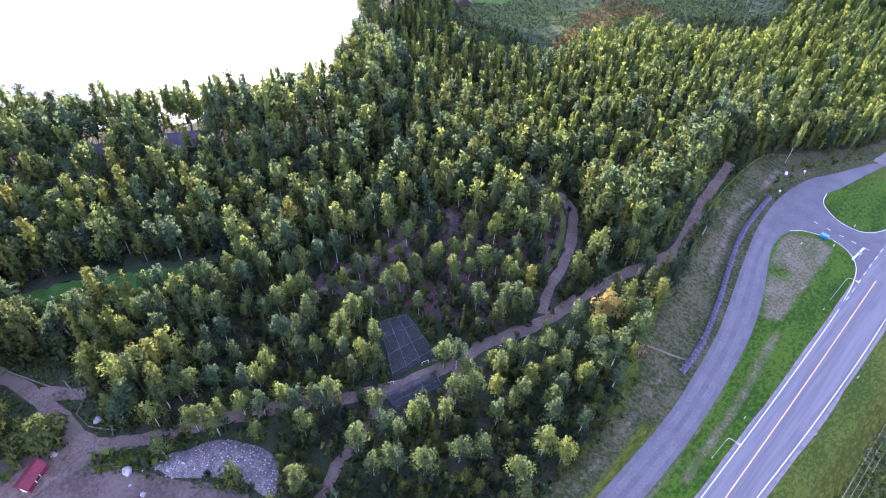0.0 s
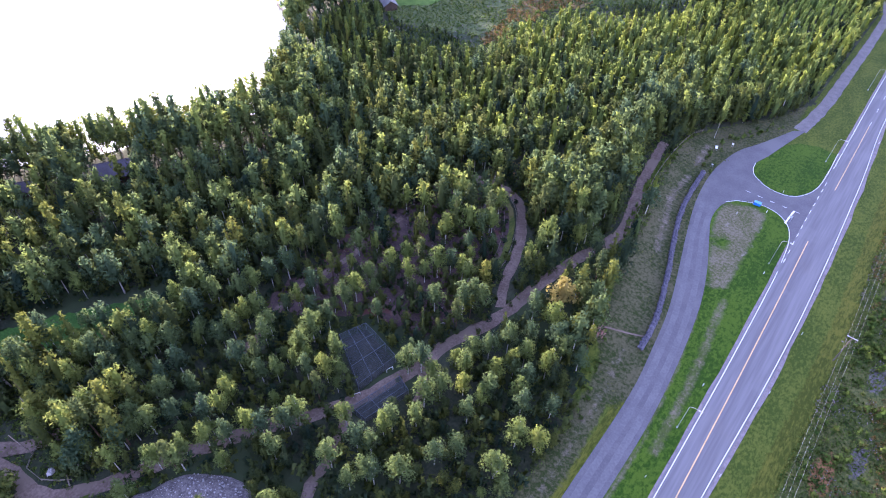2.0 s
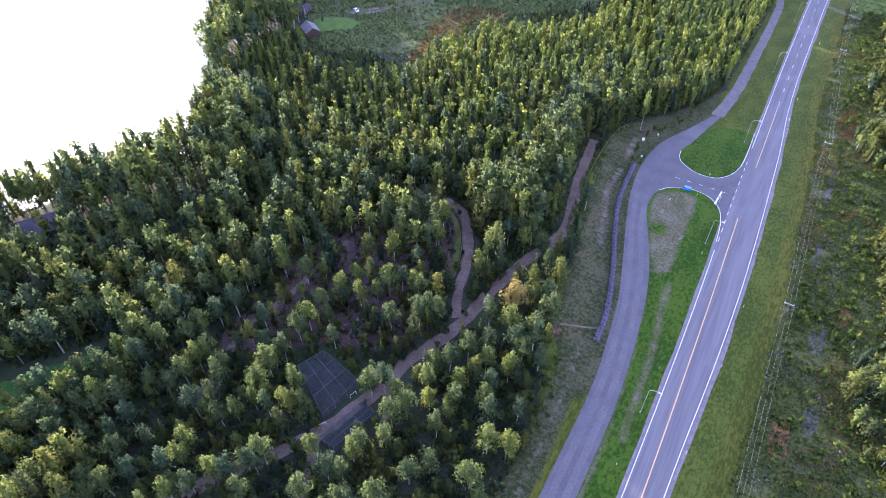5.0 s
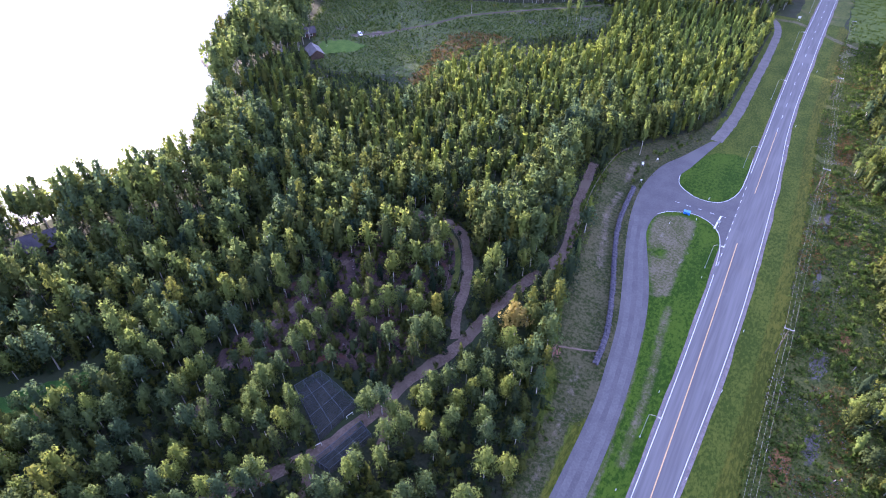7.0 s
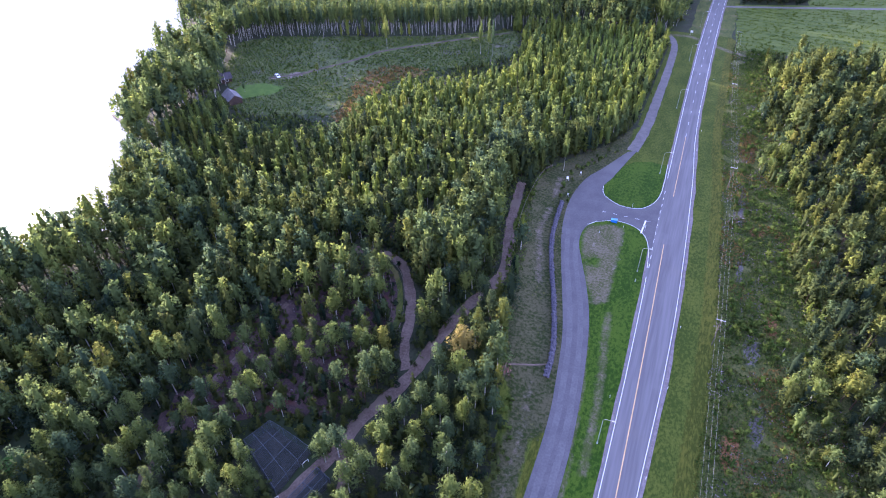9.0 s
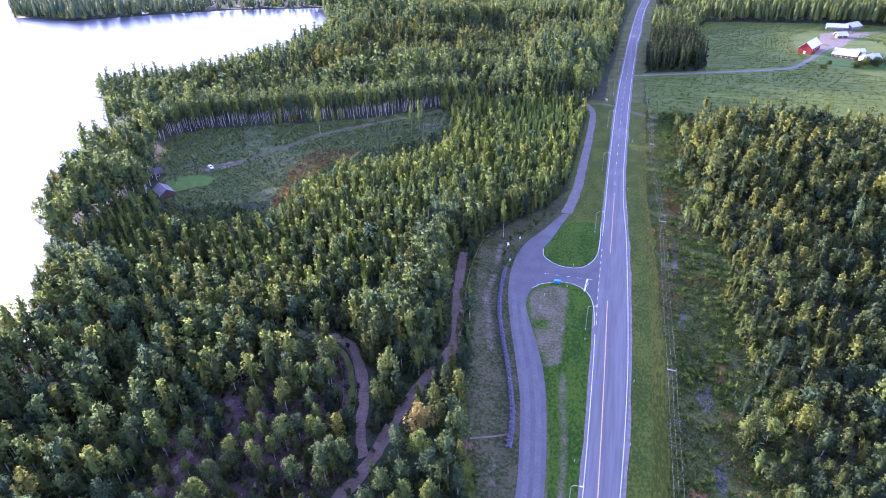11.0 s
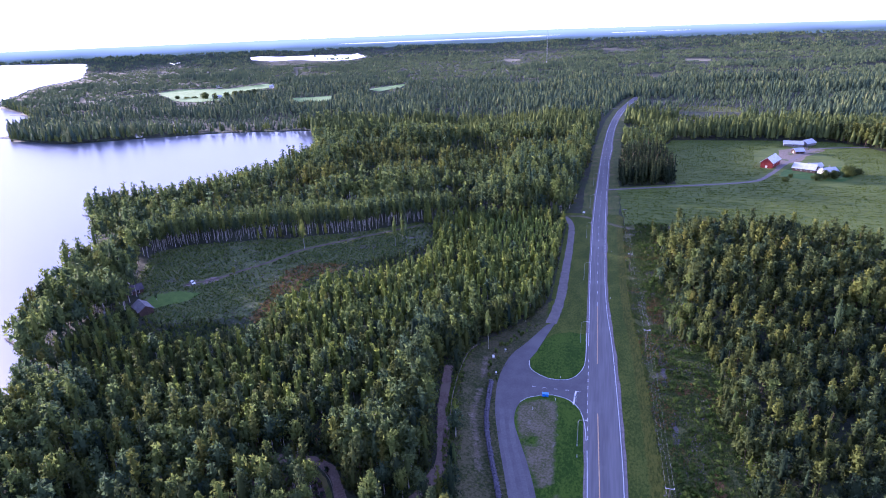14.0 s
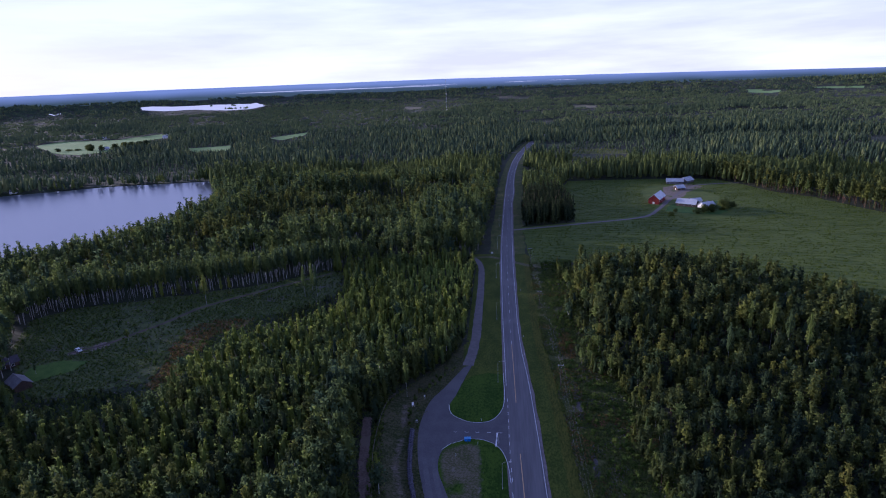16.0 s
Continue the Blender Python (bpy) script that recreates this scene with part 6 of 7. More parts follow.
def even(n):
    return np.column_stack([veg.uniform(0.6, 1.4, n), veg.uniform(0.6, 1.4, n)])


def wavy_at(p, f, s):
    return np.array([noise.noise(Vector((a * f, b * f, s))) for a, b in p])


p = jitter(veg, 14, 62, 20, 352, 0.62, 0.5)
edge_x = np.interp(p[:, 1], [20, 60, 90, 130, 200, 212, 250, 300, 352], [60, 56, 50, 46, 46, 41, 41, 37, 40])
p = p[(p[:, 0] > np.interp(p[:, 1], MAIN_Y, MAIN_R) + 10.0) & (p[:, 0] < edge_x)]
w = wavy_at(p, 0.12, 1.3)
scatter("scrub", sprigs, p[w > -0.3], even(int((w > -0.3).sum())) * 1.45, [M["scrub_leaf"]], veg, "knee-high green scrub under the power line", "scrub")
w2 = wavy_at(p, 0.07, 5.1)
rust = (w2 > 0.22) & (p[:, 1] > 55) & (veg.uniform(0, 1, len(p)) < 0.4)
rust |= (np.hypot((p[:, 0] - 25) / 4.0, (p[:, 1] - 232) / 14.0) < 1) & (veg.uniform(0, 1, len(p)) < 0.9)
scatter("bracken", herbs, p[rust], even(int(rust.sum())), [M["bracken"]], veg, "rusty orange bracken in the scrub", "bracken")
q = p[(wavy_at(p, 0.15, 7.3) > 0.14) & (veg.uniform(0, 1, len(p)) < 0.5)]
scatter("twigs", sprigs, q, even(len(q)) * 1.1, [M["slash"]], veg, "grey-violet dry twigs in the scrub", "twigs")
q = p[(veg.uniform(0, 1, len(p)) < 0.045 + 0.10 * np.clip(wavy_at(p, 0.05, 2.9) * 2, 0, 1)) & (p[:, 0] > 21)]
scatter("bushes", bushes, q, even(len(q)), [M["scrub_leaf"]], veg, "low green bushes in the scrub", "bushes")
p = jitter(veg, 8, 26, 20, 352, 1.1, 0.5)
d = p[:, 0] - np.interp(p[:, 1], MAIN_Y, MAIN_R)
p = p[(d > 6.0) & (d < 11) & (veg.uniform(0, 1, len(p)) < 0.6)]
scatter("grass_tufts", herbs, p, even(len(p)) * 0.45, [M["grass_leaf"]], veg, "coarse grass tufts on the road verge", "grass")
# bank, island edges and the strip along the track
p = jitter(veg, -52, -13, 20, 232, 1.4, 0.5)
p = p[inside(bank_poly, p[:, 0], p[:, 1]) & (wavy_at(p, 0.09, 2.2) > 0.02)]
scatter("grass_tufts", herbs, p, even(len(p)) * 0.6, [M["grass_leaf"]], veg, "patchy grass tufts on the dry bank", "grass")
p = jitter(veg, -50, -12, 25, 215, 1.7, 0.5)
along = (gap(FENCE, p[:, 0], p[:, 1]) < 1.6) | (gap([(-33, 166), (-35, 178), (-31, 196), (-24, 208)], p[:, 0], p[:, 1]) < 2.2) | (gap([(-18.5, 60), (-24, 76), (-30, 92), (-35, 112)], p[:, 0], p[:, 1]) < 2.0)
q = p[along & (veg.uniform(0, 1, len(p)) < 0.4)]
scatter("bushes", bushes, q, even(len(q)), [M["scrub_leaf"]], veg, "green bushes along the rail fence", "bushes")
p = jitter(veg, -18, -4, 212, 352, 1.6, 0.5)
q = p[(gap(TRACK, p[:, 0], p[:, 1]) > 2.4) & (p[:, 0] < np.interp(p[:, 1], MAIN_Y, MAIN_L) - 1.5) & (wavy_at(p, 0.1, 3.3) > -0.05)]
scatter("grass_tufts", herbs, q, even(len(q)) * 0.5, [M["grass_leaf"]], veg, "coarse grass between the road and the track", "grass")
# clear-cut
p = jitter(veg, -250, -92, 165, 338, 1.25, 0.5)
u_ = p / np.hypot(p[:, 0], p[:, 1])[:, None]
p = p[(inside(CLEAR, p[:, 0], p[:, 1]) | inside(CLEAR, p[:, 0] + u_[:, 0] * 24, p[:, 1] + u_[:, 1] * 24)) & (gap(CLEAR_TRACK, p[:, 0], p[:, 1]) > 2.0) & ~inside(LOT, p[:, 0], p[:, 1])]
w = wavy_at(p, 0.035, 7.7)
q = p[(w > -0.32) & (veg.uniform(0, 1, len(p)) < 0.92) | (veg.uniform(0, 1, len(p)) < 0.5)]
scatter("undergrowth", herbs, q, even(len(q)) * 1.5, [M["scrub_leaf"]], veg, "green undergrowth on the clear-cut", "undergrowth")
q = p[(w <= -0.2) & (veg.uniform(0, 1, len(p)) < 0.3)]
scatter("slash", herbs, q, even(len(q)) * 0.9, [M["slash"]], veg, "grey logging debris on the clear-cut", "debris")
BRACKEN = [(-141, 187), (-137, 200), (-137, 214), (-140, 236), (-130, 250), (-128, 259), (-146, 259), (-155, 248), (-154, 230), (-147, 209), (-146, 195)]
sheet("bracken_floor", ragged(BRACKEN, 1.2, 2.5, 6), 0.09, M["rust_floor"], "rusty brown bracken litter on the clear-cut")
q = p[inside(ragged(BRACKEN, 1.5, 3, 5), p[:, 0], p[:, 1]) & (veg.uniform(0, 1, len(p)) < 0.45 + 0.9 * np.clip(wavy_at(p, 0.11, 6.1) + 0.2, 0, 0.6))]
scatter("bracken", herbs, q, even(len(q)) * 2.0, [M["bracken"]], veg, "orange bracken at the edge of the clear-cut", "bracken")
q = p[veg.uniform(0, 1, len(p)) < 0.02]
scatter("bushes", bushes, q, even(len(q)), [M["scrub_leaf"]], veg, "low bushes on the clear-cut", "bushes")
# beside the trail on the bank
p = jitter(veg, -58, -34, 95, 182, 0.9, 0.5)
d = gap(TRAIL[:6], p[:, 0], p[:, 1])
q = p[(d > 1.7) & (d < 5.5) & (veg.uniform(0, 1, len(p)) < 0.8)]
scatter("undergrowth", herbs, q, even(len(q)) * 1.3, [M["scrub_leaf"]], veg, "green undergrowth along the trail", "undergrowth")
# wood floor
p = jitter(veg, -150, -16, -45, 130, 1.8, 0.5)
far = ~open_ground(p, -1.0)
q = p[far & (wavy_at(p, 0.06, 8.8) > -0.05)]
scatter("undergrowth", herbs, q, even(len(q)) * 1.2, [M["scrub_leaf"]], veg, "low green undergrowth on the forest floor", "undergrowth")
q = p[far & (veg.uniform(0, 1, len(p)) < 0.42)]
scatter("bushes", bushes, q, even(len(q)) * 1.2, [M["shaded_alder_leaf"]], veg, "young leafy bushes under the trees", "bushes")
p = jitter(veg, -96, -55, 40, 112, 1.5, 0.5)
p = p[inside(HEATH, p[:, 0], p[:, 1])]
q = p[veg.uniform(0, 1, len(p)) < 0.20]
scatter("heather", herbs, q, even(len(q)) * 0.8, [M["slash"]], veg, "dry brown heather and twigs", "heather")
for ring_ in (RED_FLOOR, [(-113, 20), (-108, 24), (-110, 30), (-117, 27)]):
    p = jitter(veg, -120, -55, 15, 135, 1.2, 0.5)
    q = p[inside(ring_, p[:, 0], p[:, 1])]
    scatter("bracken", herbs, q, even(len(q)), [M["bracken"]], veg, "rust-red bracken among the trees", "bracken")
# edges of the yard, and the green strip between it and the trail
p = jitter(veg, -125, -50, -45, 8, 0.8, 0.5)
strip_ = [(-85.5, -19.3), (-78.7, -11.1), (-75, -12.7), (-80.9, -20.5)]
near_edge = (gap(YARD + YARD[:1], p[:, 0], p[:, 1]) < 1.1) & (veg.uniform(0, 1, len(p)) < 0.55)
q = p[(near_edge | inside(strip_, p[:, 0], p[:, 1]) | (inside(FORK, p[:, 0], p[:, 1]) & (wavy_at(p, 0.2, 4.4) > 0.12))) & ~inside(PILE, p[:, 0], p[:, 1]) & (gap([(-114.8, -28.3), (-107, -23.8), (-99, -21.8), (-92, -20.8), (-86, -18), (-80, -10.7)], p[:, 0], p[:, 1]) > 2.0)]
scatter("undergrowth", herbs, q, even(len(q)), [M["scrub_leaf"]], veg, "weeds along the edges of the yard", "undergrowth")
p = jitter(veg, -132, -76, -48, -4, 1.1, 0.5)
lane = np.minimum(gap(TRAIL[13:], p[:, 0], p[:, 1]), gap([(-107, -23), (-101, -16), (-98.5, -9)], p[:, 0], p[:, 1]))
q = p[(lane > 2.2) & ~inside(YARD, p[:, 0], p[:, 1]) & ~inside(PILE, p[:, 0], p[:, 1]) & (np.hypot(p[:, 0] + 87.7, p[:, 1] + 29.4) > 3.2)]
scatter("undergrowth", herbs, q, even(len(q)) * 1.5, [M["scrub_leaf"]], veg, "green weeds round the yard and the trail fork", "undergrowth")
p = jitter(veg, -86, -74, -22, -4, 1.0, 0.5)
q = p[gap([(-82.4, -19.2), (-80, -15.5), (-77.6, -12), (-76.8, -7.5), (-76, -2)], p[:, 0], p[:, 1]) < 1.3]
scatter("bushes", bushes, q, even(len(q)) * 0.8, [M["scrub_leaf"]], veg, "low green bushes along the heap", "bushes")
q = np.array([(-76.4, -10.3), (-77.2, -9.2), (-75.4, -9.6), (-83.5, -17.5), (-80.5, -14.2), (-78.6, -13.6), (-93, -31), (-91, -33)])
scatter("bushes", bushes, q, even(len(q)) * 1.9, [M["scrub_leaf"]], veg, "leafy green bushes beside the yard", "bushes")
# farm field
p = jitter(veg, 5, 385, 226, 650, 1.45, 0.5)
p = p[inside(FARM, p[:, 0], p[:, 1]) & (gap(FARM_ROAD, p[:, 0], p[:, 1]) > 4) & ~inside(GROVE, p[:, 0], p[:, 1]) & (np.hypot((p[:, 0] - 163) / 34, (p[:, 1] - 535) / 75) > 1)]
row = np.mod(p[:, 1] + 0.18 * p[:, 0] + 5 * np.sin(p[:, 0] * 0.03) + 3 * wavy_at(p, 0.03, 3.9), 6.0)
q = p[veg.uniform(0, 1, len(p)) < np.where(row < 2.8, 0.85, 0.04) * (0.7 + 0.5 * np.clip(wavy_at(p, 0.06, 8.3) + 0.3, 0, 0.6))]
scatter("crop_rows", crops, q, even(len(q)), [M["crop"]], veg, "rows of green crop in the farm field", "crop")

# ---- stone wall ----
bm = bmesh.new()
bmesh.ops.create_icosphere(bm, subdivisions=1, radius=0.5)
stone_meshes = []
for i in range(6):
    rs = random.Random(i + 60)
    me = bpy.data.meshes.new("stone")
    b2 = bm.copy()
    for v_ in b2.verts:
        v_.co = Vector((v_.co.x * rs.uniform(0.8, 1.25), v_.co.y * rs.uniform(0.8, 1.25), v_.co.z * rs.uniform(0.7, 1.1)))
    b2.to_mesh(me)
    b2.free()
    me.materials.append(M["rock"])
    stone_meshes.append(me)
boulder_meshes = []
for i in range(4):
    me = stone_meshes[i].copy()
    me.name = "boulder"
    me.materials.clear()
    me.materials.append(M["boulder"])
    boulder_meshes.append(me)
bm.free()

# ---- lamps, poles and wires ----
def street_lamp(x, y):
    lamp = empty("street_lamp", pose(x, y, float(ground_z(x, y))))
    Shape().tube((0, 0, -0.1), (0, 0, 0.45), 0.16, 0.16, 8).done("base", M["galvanised"], lamp)
    Shape().tube((0, 0, 0.4), (0, 0, 8.2), 0.085, 0.055, 8).done("pole", M["lamp_green"], lamp)
    bend = [(1.9 * (1 - math.cos(t)), 0, 8.2 + 0.95 * math.sin(t)) for t in [math.pi / 2 * i / 6 for i in range(7)]] + [(2.5, 0, 9.17)]
    Shape().line([(a * 0.75, b, c) for a, b, c in bend], 0.045, 6).done("arm", M["lamp_green"], lamp)
    head = Shape().box((0.85, 0.30, 0.14), pose(2.2, 0, 9.18, 0, -4, 0), 0.72).done("head", M["galvanised"], lamp)
    Shape().box((0.6, 0.22, 0.05), pose(2.25, 0, 9.09, 0, -4, 0)).done("lens", M["lens"], head)
    return tagged(lamp, "tall curved grey-green street lamp beside the road", "street lamp", "lamps along the road")


first_lamp = street_lamp(-1.9, 74.5)
for x, y in ((-3.4, 137.5), (-4.9, 198.5), (-5.7, 260), (-6.4, 322), (-6.0, 384), (-5.0, 446), (-0.8, 12)):
    copy_thing(first_lamp, pose(x, y, 0))


def power_pole(x, y):
    pole = empty("power_pole", pose(x, y, float(ground_z(x, y))))
    Shape().tube((0, 0, -0.2), (0, 0, 9.3), 0.15, 0.10, 8).done("pole", M["pole_wood"], pole)
    arm = Shape().box((2.2, 0.12, 0.14), pose(0, 0, 9.0)).done("crossarm", M["galvanised"], pole)
    for dx in (-1.0, 0.0, 1.0):
        Shape().tube((dx, 0, 9.07), (dx, 0, 9.32), 0.07, 0.045, 6).done("insulator", M["white_paint"], arm)
    return tagged(pole, "weathered wooden power pole with a short crossarm", "power pole", "power line poles")


POLES = [(20, -45), (19.6, 35), (19.0, 115), (18.6, 196), (15.6, 275), (14.8, 352)]
first_pole = power_pole(*POLES[0])
for x, y in POLES[1:]:
    copy_thing(first_pole, pose(x, y, 0))
line_thing = empty("power_line", pose(0, 0, 0))
for dx in (-1.0, 0.0, 1.0):
    wire = Shape()
    for (x0, y0), (x1, y1) in zip(POLES, POLES[1:]):
        pts = [(x0 + (x1 - x0) * k / 8 + dx, y0 + (y1 - y0) * k / 8, 9.32 - 1.1 * 4 * (k / 8) * (1 - k / 8)) for k in range(9)]
        wire.line(pts, 0.014, 4)
    wire.done("wire", M["wire"], line_thing)
tagged(line_thing, "three sagging power line wires between wooden poles", "power line")


# ---- junction furniture ----
def waste_bins(m):
    """Two blue containers side by side."""
    out = empty("waste_container", m)
    for dx in (-0.62, 0.62):
        body = Shape().box((1.1, 1.0, 1.15), pose(dx, 0, 0.72), 1.08).done("body", M["bin_blue"], out)
        Shape().slab([(dx - 0.62, -0.58, 1.30), (dx + 0.62, -0.58, 1.30), (dx + 0.62, 0.58, 1.42), (dx - 0.62, 0.58, 1.42)], 0.07).done("lid", M["bin_lid"], body, "lighter blue lid")
        for wx, wy in ((-0.42, -0.38), (0.42, -0.38), (-0.42, 0.38), (0.42, 0.38)):
            Shape().tube((dx + wx - 0.04, wy, 0.09), (dx + wx + 0.04, wy, 0.09), 0.09, 0.09, 8).done("wheel", M["tyre"], body)
    return tagged(out, "bright blue wheeled waste containers at the junction", "waste container")


waste_bins(Matrix.LocRotScale((-14.6, 160.1, 0.1), Euler((0, 0, radians(4))), (0.85, 0.85, 0.85)))


def marker_post(x, y, h=0.9):
    post = empty("marker_post", pose(x, y, float(ground_z(x, y)) + 0.08))
    Shape().box((0.12, 0.07, h), pose(0, 0, h / 2), 0.85).done("post", M["white_paint"], post)
    Shape().box((0.09, 0.078, 0.16), pose(0, 0, h * 0.8)).done("reflector", M["lens"], post)
    return tagged(post, "small white reflector post at the roadside", "marker post", "roadside marker posts")


first_post = marker_post(-10.5, 172.0)
for x, y in ((-11.2, 158.6), (-17.8, 152.2), (-3.2, 132.5), (10.4, 96), (10.9, 118), (6.2, 222), (6.4, 240), (-1.8, 88), (7.2, 300), (-2.2, 60), (9.2, 70)):
    copy_thing(first_post, pose(x, y, 0.08))


def board_sign(m, w, h, up, label, mat, name="sign_board"):
    s = empty(name, m)
    panel = Shape().box((w, 0.05, h), pose(0, 0, up + h / 2)).done("panel", mat, s)
    for dx in (-w * 0.4, w * 0.4):
        Shape().tube((dx, 0.05, -0.2), (dx, 0.05, up + h), 0.04, 0.04, 6).done("post", M["galvanised"], s)
    return tagged(s, label, "sign")


board_sign(pose(-35.2, 179.6, 0.5, -30, 0, 25), 0.8, 1.0, 0.4, "white notice board on posts at the bank", M["white_paint"])
board_sign(pose(-31.8, 185.5, 0.2, 0, 0, 20), 0.6, 0.7, 0.8, "small white sign beside the side road", M["white_paint"])
board_sign(pose(-32.6, 169.6, 0.3, -20, 0, 10), 0.6, 0.5, 0.5, "small pale sign at the end of the stone wall", M["white_paint"])
board_sign(pose(-4.8, 159.0, 0.1, 0, 0, 0), 0.8, 0.8, 1.5, "small back-turned traffic sign at the stop line", M["galvanised"], "traffic_sign")
board_sign(pose(-9.5, 367.5, 0, 0, 0, 0), 1.3, 1.1, 1.2, "white information board beside the road", M["white_paint"])


# ---- rail fences, logs and steps ----
def rail_fence(line, label, height=1.0, gap_=2.6, mat="grey_wood", rails=2):
    fence = empty("rail_fence", pose(0, 0, 0))
    pts = smooth_line(line, gap_)
    top = [Vector((x, y, float(ground_z(x, y)))) for x, y in pts]
    for q in top:
        Shape().tube(q + Vector((0, 0, -0.2)), q + Vector((0, 0, height)), 0.075, 0.065, 6).done("post", M[mat], fence)
    for k in range(rails):
        z = height * (0.92 - 0.42 * k)
        for a_, b_ in zip(top, top[1:]):
            Shape().tube(a_ + Vector((0, 0, z)), b_ + Vector((0, 0, z)), 0.06, 0.05, 5).done("rail", M[mat], fence)
    return tagged(fence, label, "fence")


rail_fence([(-43.0, 187)] + FENCE[:4], "grey wooden rail fence beside the trail on the bank")
rail_fence([(-75.6, 109.5), (-69.6, 104.8), (-64.4, 97), (-60.6, 88), (-60.2, 83)], "grey wooden fence on the inner side of the ring trail")
rail_fence([(-73.4, 112), (-66.6, 106.8), (-61.2, 98), (-57.4, 88.6), (-57.0, 82.5)], "wooden rail fence beside the ring trail")
rail_fence([(-60.4, 82.6), (-65, 80.4), (-69.5, 79.2)], "short wooden fence across the heath")
rail_fence([(-53.8, 76), (-57.0, 71), (-57.6, 66)], "low wooden fence at the trail fork")
rail_fence([(-100, -15), (-96.5, -18.6), (-92, -17.8), (-87.6, -14)], "low log fence round a boulder plot", 0.7)
for m_, ln, r_, lb in ((pose(-111.6, -23.2, 0.25, 90, 0, -61), 12.0, 0.17, "long pale log lying along the trail"), (pose(-98.6, -16.8, 4.6, 3, 4, 0), 9.6, 0.13, "tall bare birch trunk standing beside the trail"),
                       (pose(-105.2, -12.4, 4.6, -4, 3, 0), 9.6, 0.12, "tall bare birch trunk standing beside the trail"), (pose(36, 120.2, 0.3, 86, 0, -20), 4.8, 0.12, "pale fallen birch stem in the scrub"),
                       (pose(41, 104, 0.4, 84, 0, -40), 5.5, 0.12, "pale fallen birch stem in the scrub"), (pose(-88.5, -14.4, 0.2, 90, 0, 75), 3.4, 0.2, "pale log at the plot's edge")):
    log = Shape().tube((0, 0, -ln / 2), (0, 0, ln / 2), r_, r_ * 0.7, 8).done("log", M["dead_wood"])
    log.matrix_basis = m_
    tagged(log, lb, "log")


# ---- cages beside the trail ----
def cage(corners, h, rows, cols, label, ridge=0.0):
    """An enclosure of steel posts, roof bars and wire netting."""
    c = [Vector((x, y, 0)) for x, y in corners]
    out = empty("enclosure", pose(0, 0, 0))

    def at(u, w, z):
        q = c[0].lerp(c[1], u).lerp(c[3].lerp(c[2], u), w)
        return (q.x, q.y, float(ground_z(q.x, q.y)) + z)

    roof_z = lambda u, w: h + ridge * (1 - abs(2 * w - 1))
    for i in range(cols + 1):
        for j in range(rows + 1):
            if i in (0, cols) or j in (0, rows):
                u, w = i / cols, j / rows
                Shape().tube(at(u, w, -0.2), at(u, w, roof_z(u, w)), 0.06, 0.06, 5).done("post", M["cage_steel"], out)
    for i in range(cols + 1):
        Shape().line([at(i / cols, j / rows, roof_z(i / cols, j / rows)) for j in range(rows + 1)], 0.045, 5).done("roof_bar", M["cage_steel"], out)
    for j in range(rows + 1):
        Shape().line([at(i / cols, j / rows, roof_z(i / cols, j / rows)) for i in range(cols + 1)], 0.045, 5).done("roof_bar", M["cage_steel"], out)
    net = Shape()
    n = 34
    for k in range(n + 1):
        net.line([at(k / n, w / 6, roof_z(k / n, w / 6)) for w in range(7)], 0.018, 3)
        net.line([at(u / 6, k / n, roof_z(u / 6, k / n)) for u in range(7)], 0.018, 3)
    net.done("roof_net", M["net"], out, "fine dark wire netting")
    side = Shape()
    for k in range(40):
        for a_, b_ in (((0, 0), (1, 0)), ((1, 0), (1, 1)), ((1, 1), (0, 1)), ((0, 1), (0, 0))):
            t = k / 40
            u, w = a_[0] + (b_[0] - a_[0]) * t, a_[1] + (b_[1] - a_[1]) * t
            side.tube(at(u, w, 0), at(u, w, roof_z(u, w)), 0.016, 0.016, 3)
    for lev in (0.02, 0.7, 1.4, 2.1):
        side.line([at(0, 0, lev), at(1, 0, lev), at(1, 1, lev), at(0, 1, lev), at(0, 0, lev)], 0.02, 3)
    side.done("side_net", M["net"], out, "fine dark wire netting")
    sheet("earth_floor", [tuple(v.xy) for v in c], 0.16, M["dark_earth"], parent=out)
    return tagged(out, label, "enclosure")


cage([(-72.6, 43.0), (-70.4, 49.4), (-58.6, 47.2), (-59.6, 36.4)], 2.8, 3, 3, "large wire-mesh animal enclosure with a steel frame roof", 0.5)
cage([(-56.9, 31.9), (-54.4, 44.0), (-50.6, 42.8), (-52.8, 31.8)], 2.4, 3, 3, "narrow wire-mesh enclosure beside the trail")
for x, y, a_ in ((-59.0, 35.2, 62), (-58.0, 44.6, 75)):
    gate = empty("goal_frame", pose(x, y, 0.14, 0, 0, a_))
    for dx in (-0.8, 0.8):
        Shape().tube((dx, 0, -0.1), (dx, 0, 1.1), 0.05, 0.05, 6).done("post", M["white_paint"], gate)
    Shape().tube((-0.8, 0, 1.08), (0.8, 0, 1.08), 0.05, 0.05, 6).done("bar", M["white_paint"], gate)
    tagged(gate, "small white metal frame beside the enclosure", "frame")


